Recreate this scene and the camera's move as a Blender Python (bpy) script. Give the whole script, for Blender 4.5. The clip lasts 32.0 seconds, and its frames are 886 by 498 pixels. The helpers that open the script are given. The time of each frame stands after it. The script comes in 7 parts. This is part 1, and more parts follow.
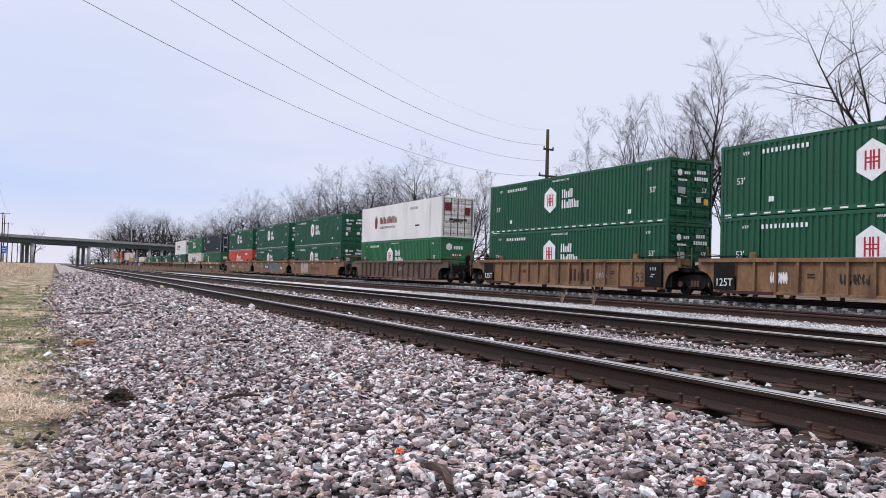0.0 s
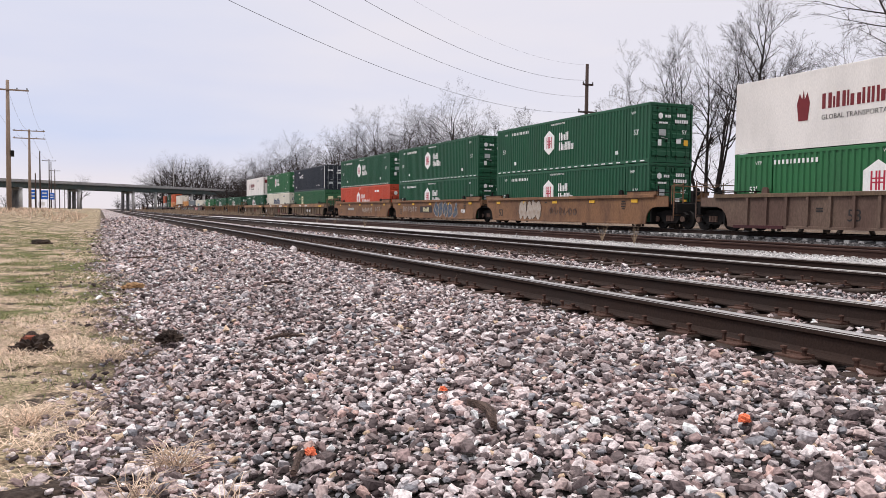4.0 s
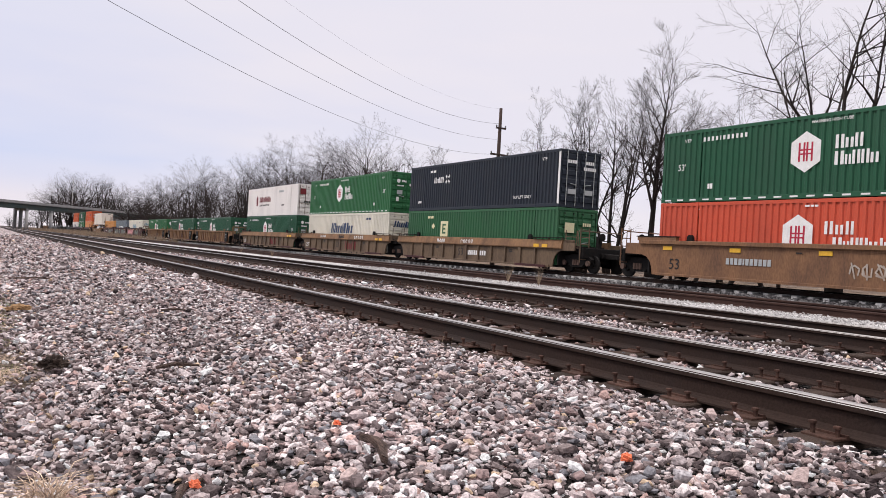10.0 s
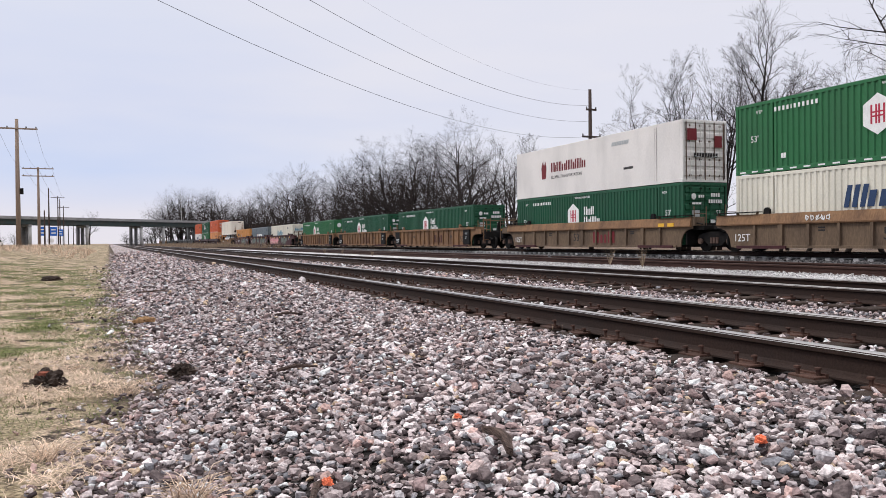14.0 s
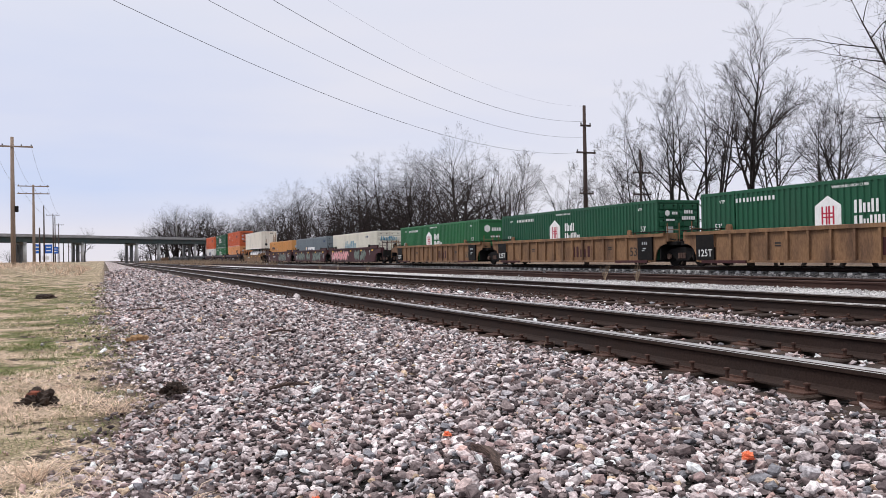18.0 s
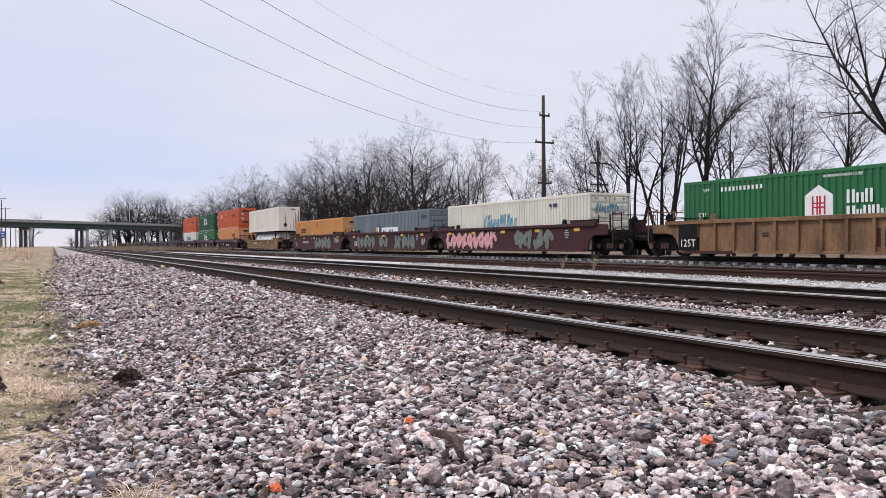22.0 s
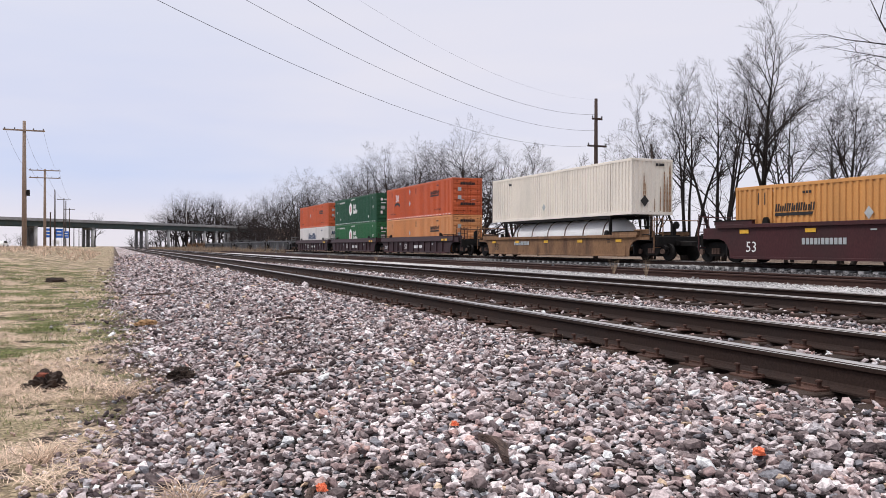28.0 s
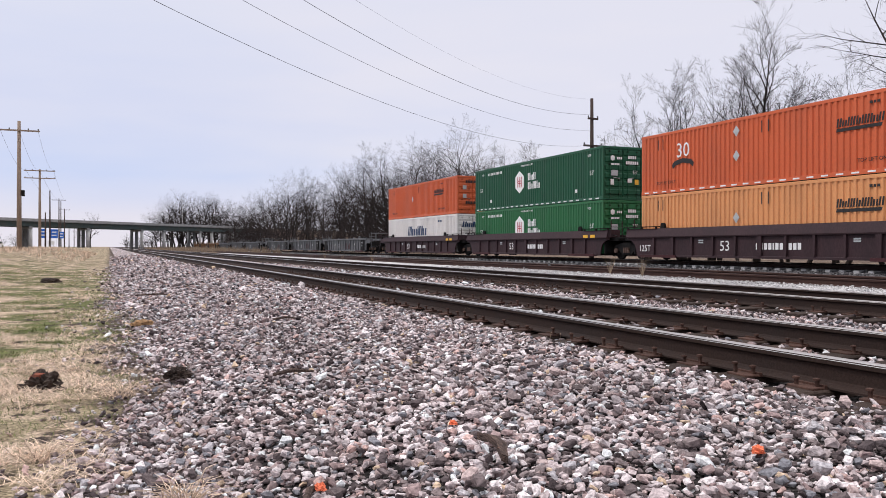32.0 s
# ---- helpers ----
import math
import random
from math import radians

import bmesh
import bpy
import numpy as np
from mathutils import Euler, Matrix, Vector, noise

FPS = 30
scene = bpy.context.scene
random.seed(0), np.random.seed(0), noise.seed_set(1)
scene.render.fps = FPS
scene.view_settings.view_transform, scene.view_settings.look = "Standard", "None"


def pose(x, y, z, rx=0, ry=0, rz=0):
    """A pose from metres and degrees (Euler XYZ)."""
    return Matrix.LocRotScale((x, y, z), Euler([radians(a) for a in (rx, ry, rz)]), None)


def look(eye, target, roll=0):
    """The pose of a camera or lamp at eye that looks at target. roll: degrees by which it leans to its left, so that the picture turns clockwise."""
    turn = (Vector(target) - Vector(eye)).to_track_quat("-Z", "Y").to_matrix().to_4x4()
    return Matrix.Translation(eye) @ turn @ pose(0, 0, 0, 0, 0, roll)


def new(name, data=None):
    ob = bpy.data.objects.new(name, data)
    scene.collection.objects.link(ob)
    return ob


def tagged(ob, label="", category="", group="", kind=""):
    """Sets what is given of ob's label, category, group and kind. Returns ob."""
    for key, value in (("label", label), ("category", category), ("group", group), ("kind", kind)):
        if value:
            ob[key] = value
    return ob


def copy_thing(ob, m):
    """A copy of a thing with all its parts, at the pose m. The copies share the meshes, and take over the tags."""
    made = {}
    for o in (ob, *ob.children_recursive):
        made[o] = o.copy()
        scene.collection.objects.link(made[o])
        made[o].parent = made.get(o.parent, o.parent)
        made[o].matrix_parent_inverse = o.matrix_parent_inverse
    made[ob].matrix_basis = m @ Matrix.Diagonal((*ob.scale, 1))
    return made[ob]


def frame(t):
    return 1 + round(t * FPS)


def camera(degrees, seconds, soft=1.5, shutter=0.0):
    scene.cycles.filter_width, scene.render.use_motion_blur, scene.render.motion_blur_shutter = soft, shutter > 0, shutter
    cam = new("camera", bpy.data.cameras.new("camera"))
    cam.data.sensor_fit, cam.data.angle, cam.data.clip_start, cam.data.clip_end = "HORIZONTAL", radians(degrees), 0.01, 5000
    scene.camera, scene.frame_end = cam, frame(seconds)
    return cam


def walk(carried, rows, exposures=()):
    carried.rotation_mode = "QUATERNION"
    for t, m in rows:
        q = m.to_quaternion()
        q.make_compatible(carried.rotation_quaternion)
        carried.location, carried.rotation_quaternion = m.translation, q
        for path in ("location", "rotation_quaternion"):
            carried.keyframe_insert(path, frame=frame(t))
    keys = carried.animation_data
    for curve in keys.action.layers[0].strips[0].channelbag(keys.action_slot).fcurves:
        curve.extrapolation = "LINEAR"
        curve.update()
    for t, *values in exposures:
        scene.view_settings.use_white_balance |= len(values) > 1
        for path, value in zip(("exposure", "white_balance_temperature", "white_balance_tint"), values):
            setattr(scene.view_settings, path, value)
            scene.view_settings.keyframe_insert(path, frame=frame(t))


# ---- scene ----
# ---- the camera: it stands and turns ----
LENS = 58.5
cam = camera(LENS, 32.0, 0.65)


def aim(x, y, z, yaw, pitch, roll):
    return pose(x, y, z, 0, 0, yaw) @ pose(0, 0, 0, 90 + pitch) @ pose(0, 0, 0, 0, 0, roll)


# seconds, stops, kelvin, tint
BALANCE = [(0, 0.0, 6050, 11), (1.3, 0.0, 6120, 11), (2, 0.0, 6450, 12), (3, 0.0, 6600, 12), (6, 0.11, 6780, 13), (7.5, 0.1, 6780, 13), (9, 0.08, 6750, 13.5), (10, 0.05, 6700, 14), (11, 0.02, 6500, 12), (12, 0.0, 6380, 9), (13, 0.0, 6450, 10), (17, 0.0, 6400, 10),
           (19, 0.0, 6350, 11), (20, 0.0, 6030, 12), (22, 0.0, 6300, 11), (24, 0.0, 6450, 13), (28, 0.0, 6450, 12), (30, 0.0, 6300, 11), (32, 0.0, 6400, 12)]
# seconds; x, y, z, yaw, pitch, roll
walk(cam, [
    (0, aim(0.004, 0.006, 0.999, -26.13, 1.75, 1.51)),
    (0.5, aim(0.010, 0.009, 0.996, -26.26, 1.38, 1.92)),
    (1, aim(0.008, 0.018, 0.991, -26.62, 0.81, 2.38)),
    (1.5, aim(0.021, 0.024, 0.994, -27.23, 0.20, 2.80)),
    (2, aim(0.029, 0.033, 1.000, -27.54, -0.58, 2.78)),
    (2.5, aim(0.010, 0.013, 1.003, -27.22, -1.19, 2.61)),
    (3, aim(0.003, 0.019, 0.996, -26.01, -1.91, 2.09)),
    (3.5, aim(-0.004, 0.031, 0.998, -24.16, -2.56, 1.39)),
    (5.5, aim(0.035, -0.034, 1.010, -22.93, -2.34, -0.10)),
    (6, aim(0.036, -0.032, 1.008, -24.11, -2.20, -0.01)),
    (6.5, aim(0.031, -0.024, 1.003, -25.15, -2.19, 0.24)),
    (7, aim(0.029, -0.019, 0.998, -25.94, -2.10, 0.70)),
    (7.5, aim(0.021, -0.028, 0.997, -26.51, -1.76, 1.29)),
    (8, aim(0.025, -0.025, 1.001, -27.03, -1.34, 1.79)),
    (8.5, aim(0.016, -0.034, 1.004, -27.63, -0.84, 2.30)),
    (9, aim(0.014, -0.033, 0.997, -28.41, -0.40, 2.73)),
    (9.5, aim(0.014, -0.033, 0.998, -29.22, -0.09, 3.14)),
    (10, aim(0.020, -0.037, 1.003, -29.85, 0.15, 3.33)),
    (10.5, aim(0.017, -0.031, 1.004, -30.05, 0.41, 3.18)),
    (11, aim(0.005, -0.030, 1.006, -29.45, 0.52, 2.72)),
    (11.5, aim(-0.004, -0.023, 1.004, -27.96, 0.43, 1.86)),
    (12, aim(-0.018, -0.001, 1.004, -25.98, 0.07, 0.89)),
    (12.5, aim(-0.025, -0.002, 1.005, -24.19, -0.31, 0.07)),
    (13, aim(-0.026, -0.001, 1.004, -23.11, -0.60, -0.39)),
    (13.5, aim(-0.026, 0.000, 1.005, -22.78, -0.70, -0.62)),
    (14, aim(-0.028, -0.001, 1.004, -22.89, -0.67, -0.68)),
    (14.5, aim(-0.025, -0.004, 1.008, -23.08, -0.58, -0.66)),
    (16.5, aim(-0.011, -0.014, 1.009, -23.48, -0.01, -0.87)),
    (17, aim(-0.012, -0.028, 1.016, -23.30, 0.22, -1.19)),
    (17.5, aim(-0.006, -0.026, 1.015, -23.22, 0.38, -1.24)),
    (18, aim(-0.004, -0.036, 1.015, -23.19, 0.47, -0.93)),
    (18.5, aim(-0.001, -0.029, 1.009, -23.41, 0.67, -0.32)),
    (19, aim(0.001, -0.028, 1.007, -24.00, 1.00, 0.36)),
    (19.5, aim(-0.005, -0.023, 1.007, -24.69, 1.41, 0.69)),
    (20, aim(-0.000, -0.004, 1.006, -25.38, 1.57, 0.44)),
    (20.5, aim(-0.019, 0.005, 1.002, -25.54, 1.34, -0.07)),
    (21, aim(-0.005, 0.022, 1.004, -25.64, 0.71, -0.57)),
    (21.5, aim(-0.011, 0.015, 1.001, -25.88, 0.06, -0.67)),
    (22, aim(-0.014, 0.008, 0.998, -26.22, -0.40, -0.42)),
    (22.5, aim(-0.021, 0.003, 0.996, -26.47, -0.69, -0.07)),
    (23, aim(-0.027, 0.002, 0.994, -26.21, -0.83, 0.06)),
    (23.5, aim(-0.030, 0.005, 0.996, -25.63, -0.90, 0.06)),
    (24, aim(-0.025, 0.009, 0.995, -24.94, -0.84, -0.10)),
    (24.5, aim(-0.018, 0.007, 0.995, -24.21, -0.68, -0.42)),
    (25, aim(-0.007, 0.006, 1.000, -23.57, -0.51, -0.82)),
    (25.5, aim(0.005, 0.010, 1.005, -23.05, -0.39, -1.03)),
    (27.5, aim(0.012, 0.012, 0.992, -22.55, -0.43, -0.03)),
    (28, aim(0.000, 0.000, 1.000, -22.57, -0.15, 0.11)),
    (28.5, aim(0.008, 0.010, 0.997, -22.47, 0.23, 0.12)),
    (29, aim(0.007, 0.008, 0.998, -22.37, 0.52, 0.17)),
    (29.5, aim(0.009, 0.014, 1.000, -22.21, 0.59, 0.10)),
    (30, aim(0.003, 0.014, 0.997, -22.13, 0.51, 0.12)),
    (30.5, aim(-0.003, 0.011, 0.998, -22.14, 0.27, 0.09)),
    (31, aim(-0.001, 0.011, 0.996, -22.31, 0.03, 0.06)),
    (31.5, aim(-0.005, 0.010, 0.996, -22.58, -0.12, 0.01)),
    (32, aim(-0.007, 0.012, 0.994, -22.86, -0.15, 0.03)),
], BALANCE)

# ---- world, sun ----
scene.view_settings.exposure = 0.0
SUN_EL, SUN_ROT = 50.0, 303.0
world = bpy.data.worlds.new("overcast")
scene.world = world
world.use_nodes = True
wn, wl = world.node_tree.nodes, world.node_tree.links
wn.clear()
w_out, w_bg = wn.new("ShaderNodeOutputWorld"), wn.new("ShaderNodeBackground")
w_sky = wn.new("ShaderNodeTexSky")
w_sky.sky_type, w_sky.sun_disc = "NISHITA", False
w_sky.sun_elevation, w_sky.sun_rotation = radians(SUN_EL), radians(SUN_ROT)
w_tc, w_sep = wn.new("ShaderNodeTexCoord"), wn.new("ShaderNodeSeparateXYZ")
w_map = wn.new("ShaderNodeMapping")
w_map.inputs["Scale"].default_value = (1.3, 1.3, 6.0)
w_az, w_azmul = wn.new("ShaderNodeMapRange"), wn.new("ShaderNodeMath")     # the cloud thins towards -x
w_az.inputs["From Min"].default_value, w_az.inputs["From Max"].default_value = 0.0, 0.55
w_az.inputs["To Min"].default_value, w_az.inputs["To Max"].default_value = 0.05, 0.85
w_azmul.operation, w_azmul.use_clamp = "ADD", True
w_noise = wn.new("ShaderNodeTexNoise")
w_noise.inputs["Scale"].default_value, w_noise.inputs["Detail"].default_value = 1.6, 4.0
w_ramp = wn.new("ShaderNodeValToRGB")      # cloud deck by height over the horizon
els = w_ramp.color_ramp.elements
els[0].position, els[0].color = 0.0, (0.84, 0.80, 0.86, 1)
els[1].position, els[1].color = 1.0, (2.45, 2.45, 2.5, 1)
for p_, c_ in ((0.035, (0.80, 0.78, 0.87, 1)), (0.085, (0.56, 0.66, 0.92, 1)), (0.16, (0.62, 0.68, 0.89, 1)), (0.30, (0.74, 0.77, 0.89, 1)), (0.48, (0.88, 0.89, 0.95, 1))):
    e_ = els.new(p_)
    e_.color = c_
w_white = wn.new("ShaderNodeMixRGB")       # thicker, paler cloud where the noise is high
w_white.inputs[2].default_value = (0.82, 0.81, 0.885, 1)
w_high = wn.new("ShaderNodeMapRange")      # one even bright deck overhead
w_high.inputs["From Min"].default_value, w_high.inputs["From Max"].default_value = 0.32, 0.55
w_high.inputs["To Min"].default_value, w_high.inputs["To Max"].default_value = 1.0, 0.0
w_fade = wn.new("ShaderNodeMath")
w_fade.operation = "MULTIPLY"
w_nr = wn.new("ShaderNodeValToRGB")
w_nr.color_ramp.elements[0].position, w_nr.color_ramp.elements[1].position = 0.38, 0.62
w_nmul = wn.new("ShaderNodeMath")
w_nmul.operation, w_nmul.inputs[1].default_value = "MULTIPLY", 0.45
w_add = wn.new("ShaderNodeMixRGB")
w_add.blend_type, w_add.inputs[0].default_value = "MIX", 0.06
w_scale = wn.new("ShaderNodeMixRGB")
w_scale.blend_type, w_scale.inputs[0].default_value, w_scale.inputs[2].default_value = "MULTIPLY", 1.0, (0.1, 0.1, 0.1, 1)
for a, b in ((w_tc.outputs["Generated"], w_sep.inputs[0]), (w_tc.outputs["Generated"], w_map.inputs[0]), (w_map.outputs[0], w_noise.inputs["Vector"]),
             (w_sep.outputs["Z"], w_ramp.inputs[0]), (w_noise.outputs["Fac"], w_nr.inputs[0]), (w_nr.outputs[0], w_nmul.inputs[0]), (w_nmul.outputs[0], w_azmul.inputs[0]), (w_sep.outputs["X"], w_az.inputs["Value"]), (w_az.outputs[0], w_azmul.inputs[1]), (w_sep.outputs["Z"], w_high.inputs["Value"]), (w_azmul.outputs[0], w_fade.inputs[0]), (w_high.outputs[0], w_fade.inputs[1]), (w_fade.outputs[0], w_white.inputs[0]),
             (w_ramp.outputs[0], w_white.inputs[1]), (w_sky.outputs[0], w_scale.inputs[1]), (w_white.outputs[0], w_add.inputs[1]),
             (w_scale.outputs[0], w_add.inputs[2]), (w_add.outputs[0], w_bg.inputs["Color"]), (w_bg.outputs[0], w_out.inputs[0])):
    wl.new(a, b)
w_bg.inputs["Strength"].default_value = 1.0
sun = new("sun", bpy.data.lights.new("sun", "SUN"))
sun.data.energy, sun.data.angle, sun.data.color = 1.5, radians(12), (1.0, 0.97, 0.93)
sun.matrix_world = look((0, 0, 60), (34, -22, 60 - 48))


# ---- materials ----
def material(name, rgb, rough=0.6, metal=0.0, grain=40.0, amount=0.25, stain=1.5, stain_rgb=None, stain_amount=0.3, bump=0.15, island=0.0, vary=0.0, coords="Object", stretch=None, gloss=0.2):
    """A painted, rusty or earthy surface: base colour, fine grain, larger stains, relief; vary: from object to object; island: from piece to piece."""
    m = bpy.data.materials.new(name)
    m.use_nodes = True
    n, l = m.node_tree.nodes, m.node_tree.links
    bsdf = n["Principled BSDF"]
    tc, mp = n.new("ShaderNodeTexCoord"), n.new("ShaderNodeMapping")
    if stretch:
        mp.inputs["Scale"].default_value = stretch
    fine, big = n.new("ShaderNodeTexNoise"), n.new("ShaderNodeTexNoise")
    fine.inputs["Scale"].default_value, fine.inputs["Detail"].default_value = grain, 5.0
    big.inputs["Scale"].default_value, big.inputs["Detail"].default_value = stain, 6.0
    l.new(tc.outputs[coords], mp.inputs[0])
    l.new(mp.outputs[0], fine.inputs["Vector"])
    l.new(mp.outputs[0], big.inputs["Vector"])
    ramp = n.new("ShaderNodeValToRGB")
    ramp.color_ramp.elements[0].position, ramp.color_ramp.elements[1].position = 0.42, 0.72
    l.new(big.outputs["Fac"], ramp.inputs[0])
    s1 = n.new("ShaderNodeMath")
    s1.operation, s1.inputs[1].default_value = "MULTIPLY", stain_amount
    l.new(ramp.outputs[0], s1.inputs[0])
    mix = n.new("ShaderNodeMixRGB")
    mix.inputs[1].default_value = (*rgb, 1)
    mix.inputs[2].default_value = (*(stain_rgb or [c * 0.55 for c in rgb]), 1)
    l.new(s1.outputs[0], mix.inputs[0])
    hsv = n.new("ShaderNodeHueSaturation")
    l.new(mix.outputs[0], hsv.inputs["Color"])
    g = n.new("ShaderNodeMapRange")
    g.inputs["From Min"].default_value, g.inputs["From Max"].default_value = 0.25, 0.75
    g.inputs["To Min"].default_value, g.inputs["To Max"].default_value = 1 - amount, 1 + amount
    l.new(fine.outputs["Fac"], g.inputs["Value"])
    last = g.outputs[0]
    for amt, src in ((island, "ShaderNodeNewGeometry"), (vary, "ShaderNodeObjectInfo")):
        if amt:
            inf, mr, mu = n.new(src), n.new("ShaderNodeMapRange"), n.new("ShaderNodeMath")
            mr.inputs["To Min"].default_value, mr.inputs["To Max"].default_value = 1 - amt, 1 + amt
            l.new(inf.outputs["Random Per Island" if island and src.endswith("Geometry") else "Random"], mr.inputs["Value"])
            mu.operation = "MULTIPLY"
            l.new(last, mu.inputs[0])
            l.new(mr.outputs[0], mu.inputs[1])
            last = mu.outputs[0]
    l.new(last, hsv.inputs["Value"])
    l.new(hsv.outputs[0], bsdf.inputs["Base Color"])
    bsdf.inputs["Roughness"].default_value, bsdf.inputs["Metallic"].default_value = rough, metal
    bsdf.inputs["Specular IOR Level"].default_value = gloss
    if bump:
        b = n.new("ShaderNodeBump")
        b.inputs["Strength"].default_value, b.inputs["Distance"].default_value = bump, 0.02
        l.new(fine.outputs["Fac"], b.inputs["Height"])
        l.new(b.outputs[0], bsdf.inputs["Normal"])
    return m


def ramp_material(name, stops, rough=0.9, scale=18.0, island=True, bump=0.5, speck=0.3, voronoi=0.0):
    """Stones: a colour picked per piece (or per cell) from a ramp, with mottling."""
    m = bpy.data.materials.new(name)
    m.use_nodes = True
    n, l = m.node_tree.nodes, m.node_tree.links
    bsdf = n["Principled BSDF"]
    tc = n.new("ShaderNodeTexCoord")
    ramp = n.new("ShaderNodeValToRGB")
    ramp.color_ramp.interpolation = "CONSTANT" if island else "LINEAR"
    for i, (p, c) in enumerate(stops):
        e = ramp.color_ramp.elements[i] if i < 2 else ramp.color_ramp.elements.new(p)
        e.position, e.color = p, (*c, 1)
    if island:
        geo = n.new("ShaderNodeNewGeometry")
        l.new(geo.outputs["Random Per Island"], ramp.inputs[0])
    else:
        vo = n.new("ShaderNodeTexVoronoi")
        vo.inputs["Scale"].default_value = voronoi
        l.new(tc.outputs["Object"], vo.inputs["Vector"])
        sepc = n.new("ShaderNodeSeparateColor")
        l.new(vo.outputs["Color"], sepc.inputs[0])
        l.new(sepc.outputs[0], ramp.inputs[0])
    no = n.new("ShaderNodeTexNoise")
    no.inputs["Scale"].default_value, no.inputs["Detail"].default_value = scale, 6.0
    l.new(tc.outputs["Object"], no.inputs["Vector"])
    mr = n.new("ShaderNodeMapRange")
    mr.inputs["From Min"].default_value, mr.inputs["From Max"].default_value = 0.3, 0.7
    mr.inputs["To Min"].default_value, mr.inputs["To Max"].default_value = 1 - speck, 1 + speck
    l.new(no.outputs["Fac"], mr.inputs["Value"])
    big = n.new("ShaderNodeTexNoise")
    big.inputs["Scale"].default_value, big.inputs["Detail"].default_value = 0.9, 3.0
    l.new(tc.outputs["Object"], big.inputs["Vector"])
    mr2 = n.new("ShaderNodeMapRange")
    mr2.inputs["From Min"].default_value, mr2.inputs["From Max"].default_value = 0.35, 0.65
    mr2.inputs["To Min"].default_value, mr2.inputs["To Max"].default_value = 0.8, 1.15
    l.new(big.outputs["Fac"], mr2.inputs["Value"])
    mu = n.new("ShaderNodeMath")
    mu.operation = "MULTIPLY"
    l.new(mr.outputs[0], mu.inputs[0])
    l.new(mr2.outputs[0], mu.inputs[1])
    hsv = n.new("ShaderNodeHueSaturation")
    l.new(ramp.outputs[0], hsv.inputs["Color"])
    l.new(mu.outputs[0], hsv.inputs["Value"])
    l.new(hsv.outputs[0], bsdf.inputs["Base Color"])
    bsdf.inputs["Roughness"].default_value, bsdf.inputs["Specular IOR Level"].default_value = rough, 0.12
    b = n.new("ShaderNodeBump")
    b.inputs["Strength"].default_value, b.inputs["Distance"].default_value = bump, 0.01 if island else 0.06
    l.new(no.outputs["Fac"] if island else vo.outputs["Distance"], b.inputs["Height"])
    l.new(b.outputs[0], bsdf.inputs["Normal"])
    return m


STONES = [(0.0, (0.195, 0.154, 0.150)), (0.10, (0.429, 0.353, 0.348)), (0.22, (0.126, 0.098, 0.097)), (0.31, (0.539, 0.464, 0.459)), (0.42, (0.273, 0.196, 0.189)), (0.50, (0.660, 0.585, 0.577)), (0.59, (0.083, 0.064, 0.065)),
          (0.66, (0.419, 0.322, 0.305)), (0.74, (0.181, 0.175, 0.189)), (0.80, (0.341, 0.290, 0.289)), (0.86, (0.688, 0.688, 0.685)), (0.90, (0.049, 0.037, 0.038)), (0.93, (0.484, 0.327, 0.294)), (0.96, (0.408, 0.379, 0.390)), (0.988, (0.507, 0.374, 0.267))]
# near-black tones: the shade in the gaps between stones, put into the bed's colour
GAP_SHADE = [(0.0, (0.02, 0.017, 0.016)), (0.35, (0.04, 0.034, 0.032)), (0.6, (0.012, 0.010, 0.010)), (0.85, (0.07, 0.06, 0.057))]
PALE = [(0.0, (0.38, 0.36, 0.355)), (0.3, (0.49, 0.47, 0.46)), (0.6, (0.28, 0.27, 0.265)), (0.8, (0.56, 0.54, 0.53))]
DARK = [(0.0, (0.085, 0.08, 0.08)), (0.3, (0.13, 0.124, 0.124)), (0.6, (0.06, 0.057, 0.06)), (0.85, (0.20, 0.19, 0.19))]
M_STONE = ramp_material("ballast_stone", STONES, 0.85, 65.0, True, 0.7, 0.42)
M_STONE_PALE = ramp_material("pale_stone", PALE, 0.9, 45.0, True, 0.3, 0.15)
M_STONE_DARK = ramp_material("dark_stone", DARK, 0.85, 45.0, True, 0.3, 0.25)
M_BED = ramp_material("ballast_bed", STONES, 0.95, 60.0, False, 1.0, 0.5, voronoi=19.0)
M_BED_NEAR = ramp_material("ballast_gaps", GAP_SHADE, 0.95, 60.0, False, 1.0, 0.35, voronoi=30.0)
M_BED_PALE = ramp_material("pale_bed", PALE, 0.95, 60.0, False, 0.6, 0.15, voronoi=15.0)
M_BED_DARK = ramp_material("dark_bed", DARK, 0.95, 60.0, False, 0.8, 0.3, voronoi=14.0)
M_RAIL = material("rail_brown", (0.031, 0.018, 0.014), 0.85, 0.0, 60, 0.3, 2.0, (0.026, 0.02, 0.019), 0.6, 0.2)
M_RAIL_TOP = material("rail_head", (0.40, 0.38, 0.37), 0.4, 0.9, 30, 0.15, 1.0, (0.4, 0.37, 0.35), 0.5, 0.05)
M_RAIL_RUST = material("rail_rust", (0.042, 0.021, 0.017), 0.75, 0.1, 60, 0.3, 2.0, (0.075, 0.04, 0.03), 0.5, 0.2)
M_TIE = material("tie_wood", (0.042, 0.027, 0.021), 0.85, 0, 30, 0.4, 3.0, (0.07, 0.048, 0.038), 0.6, 0.6, vary=0.3, stretch=(1, 8, 8))
M_TIE_PALE = material("tie_concrete", (0.46, 0.45, 0.44), 0.85, 0, 30, 0.2, 3.0, (0.2, 0.19, 0.19), 0.6, 0.3, vary=0.2)
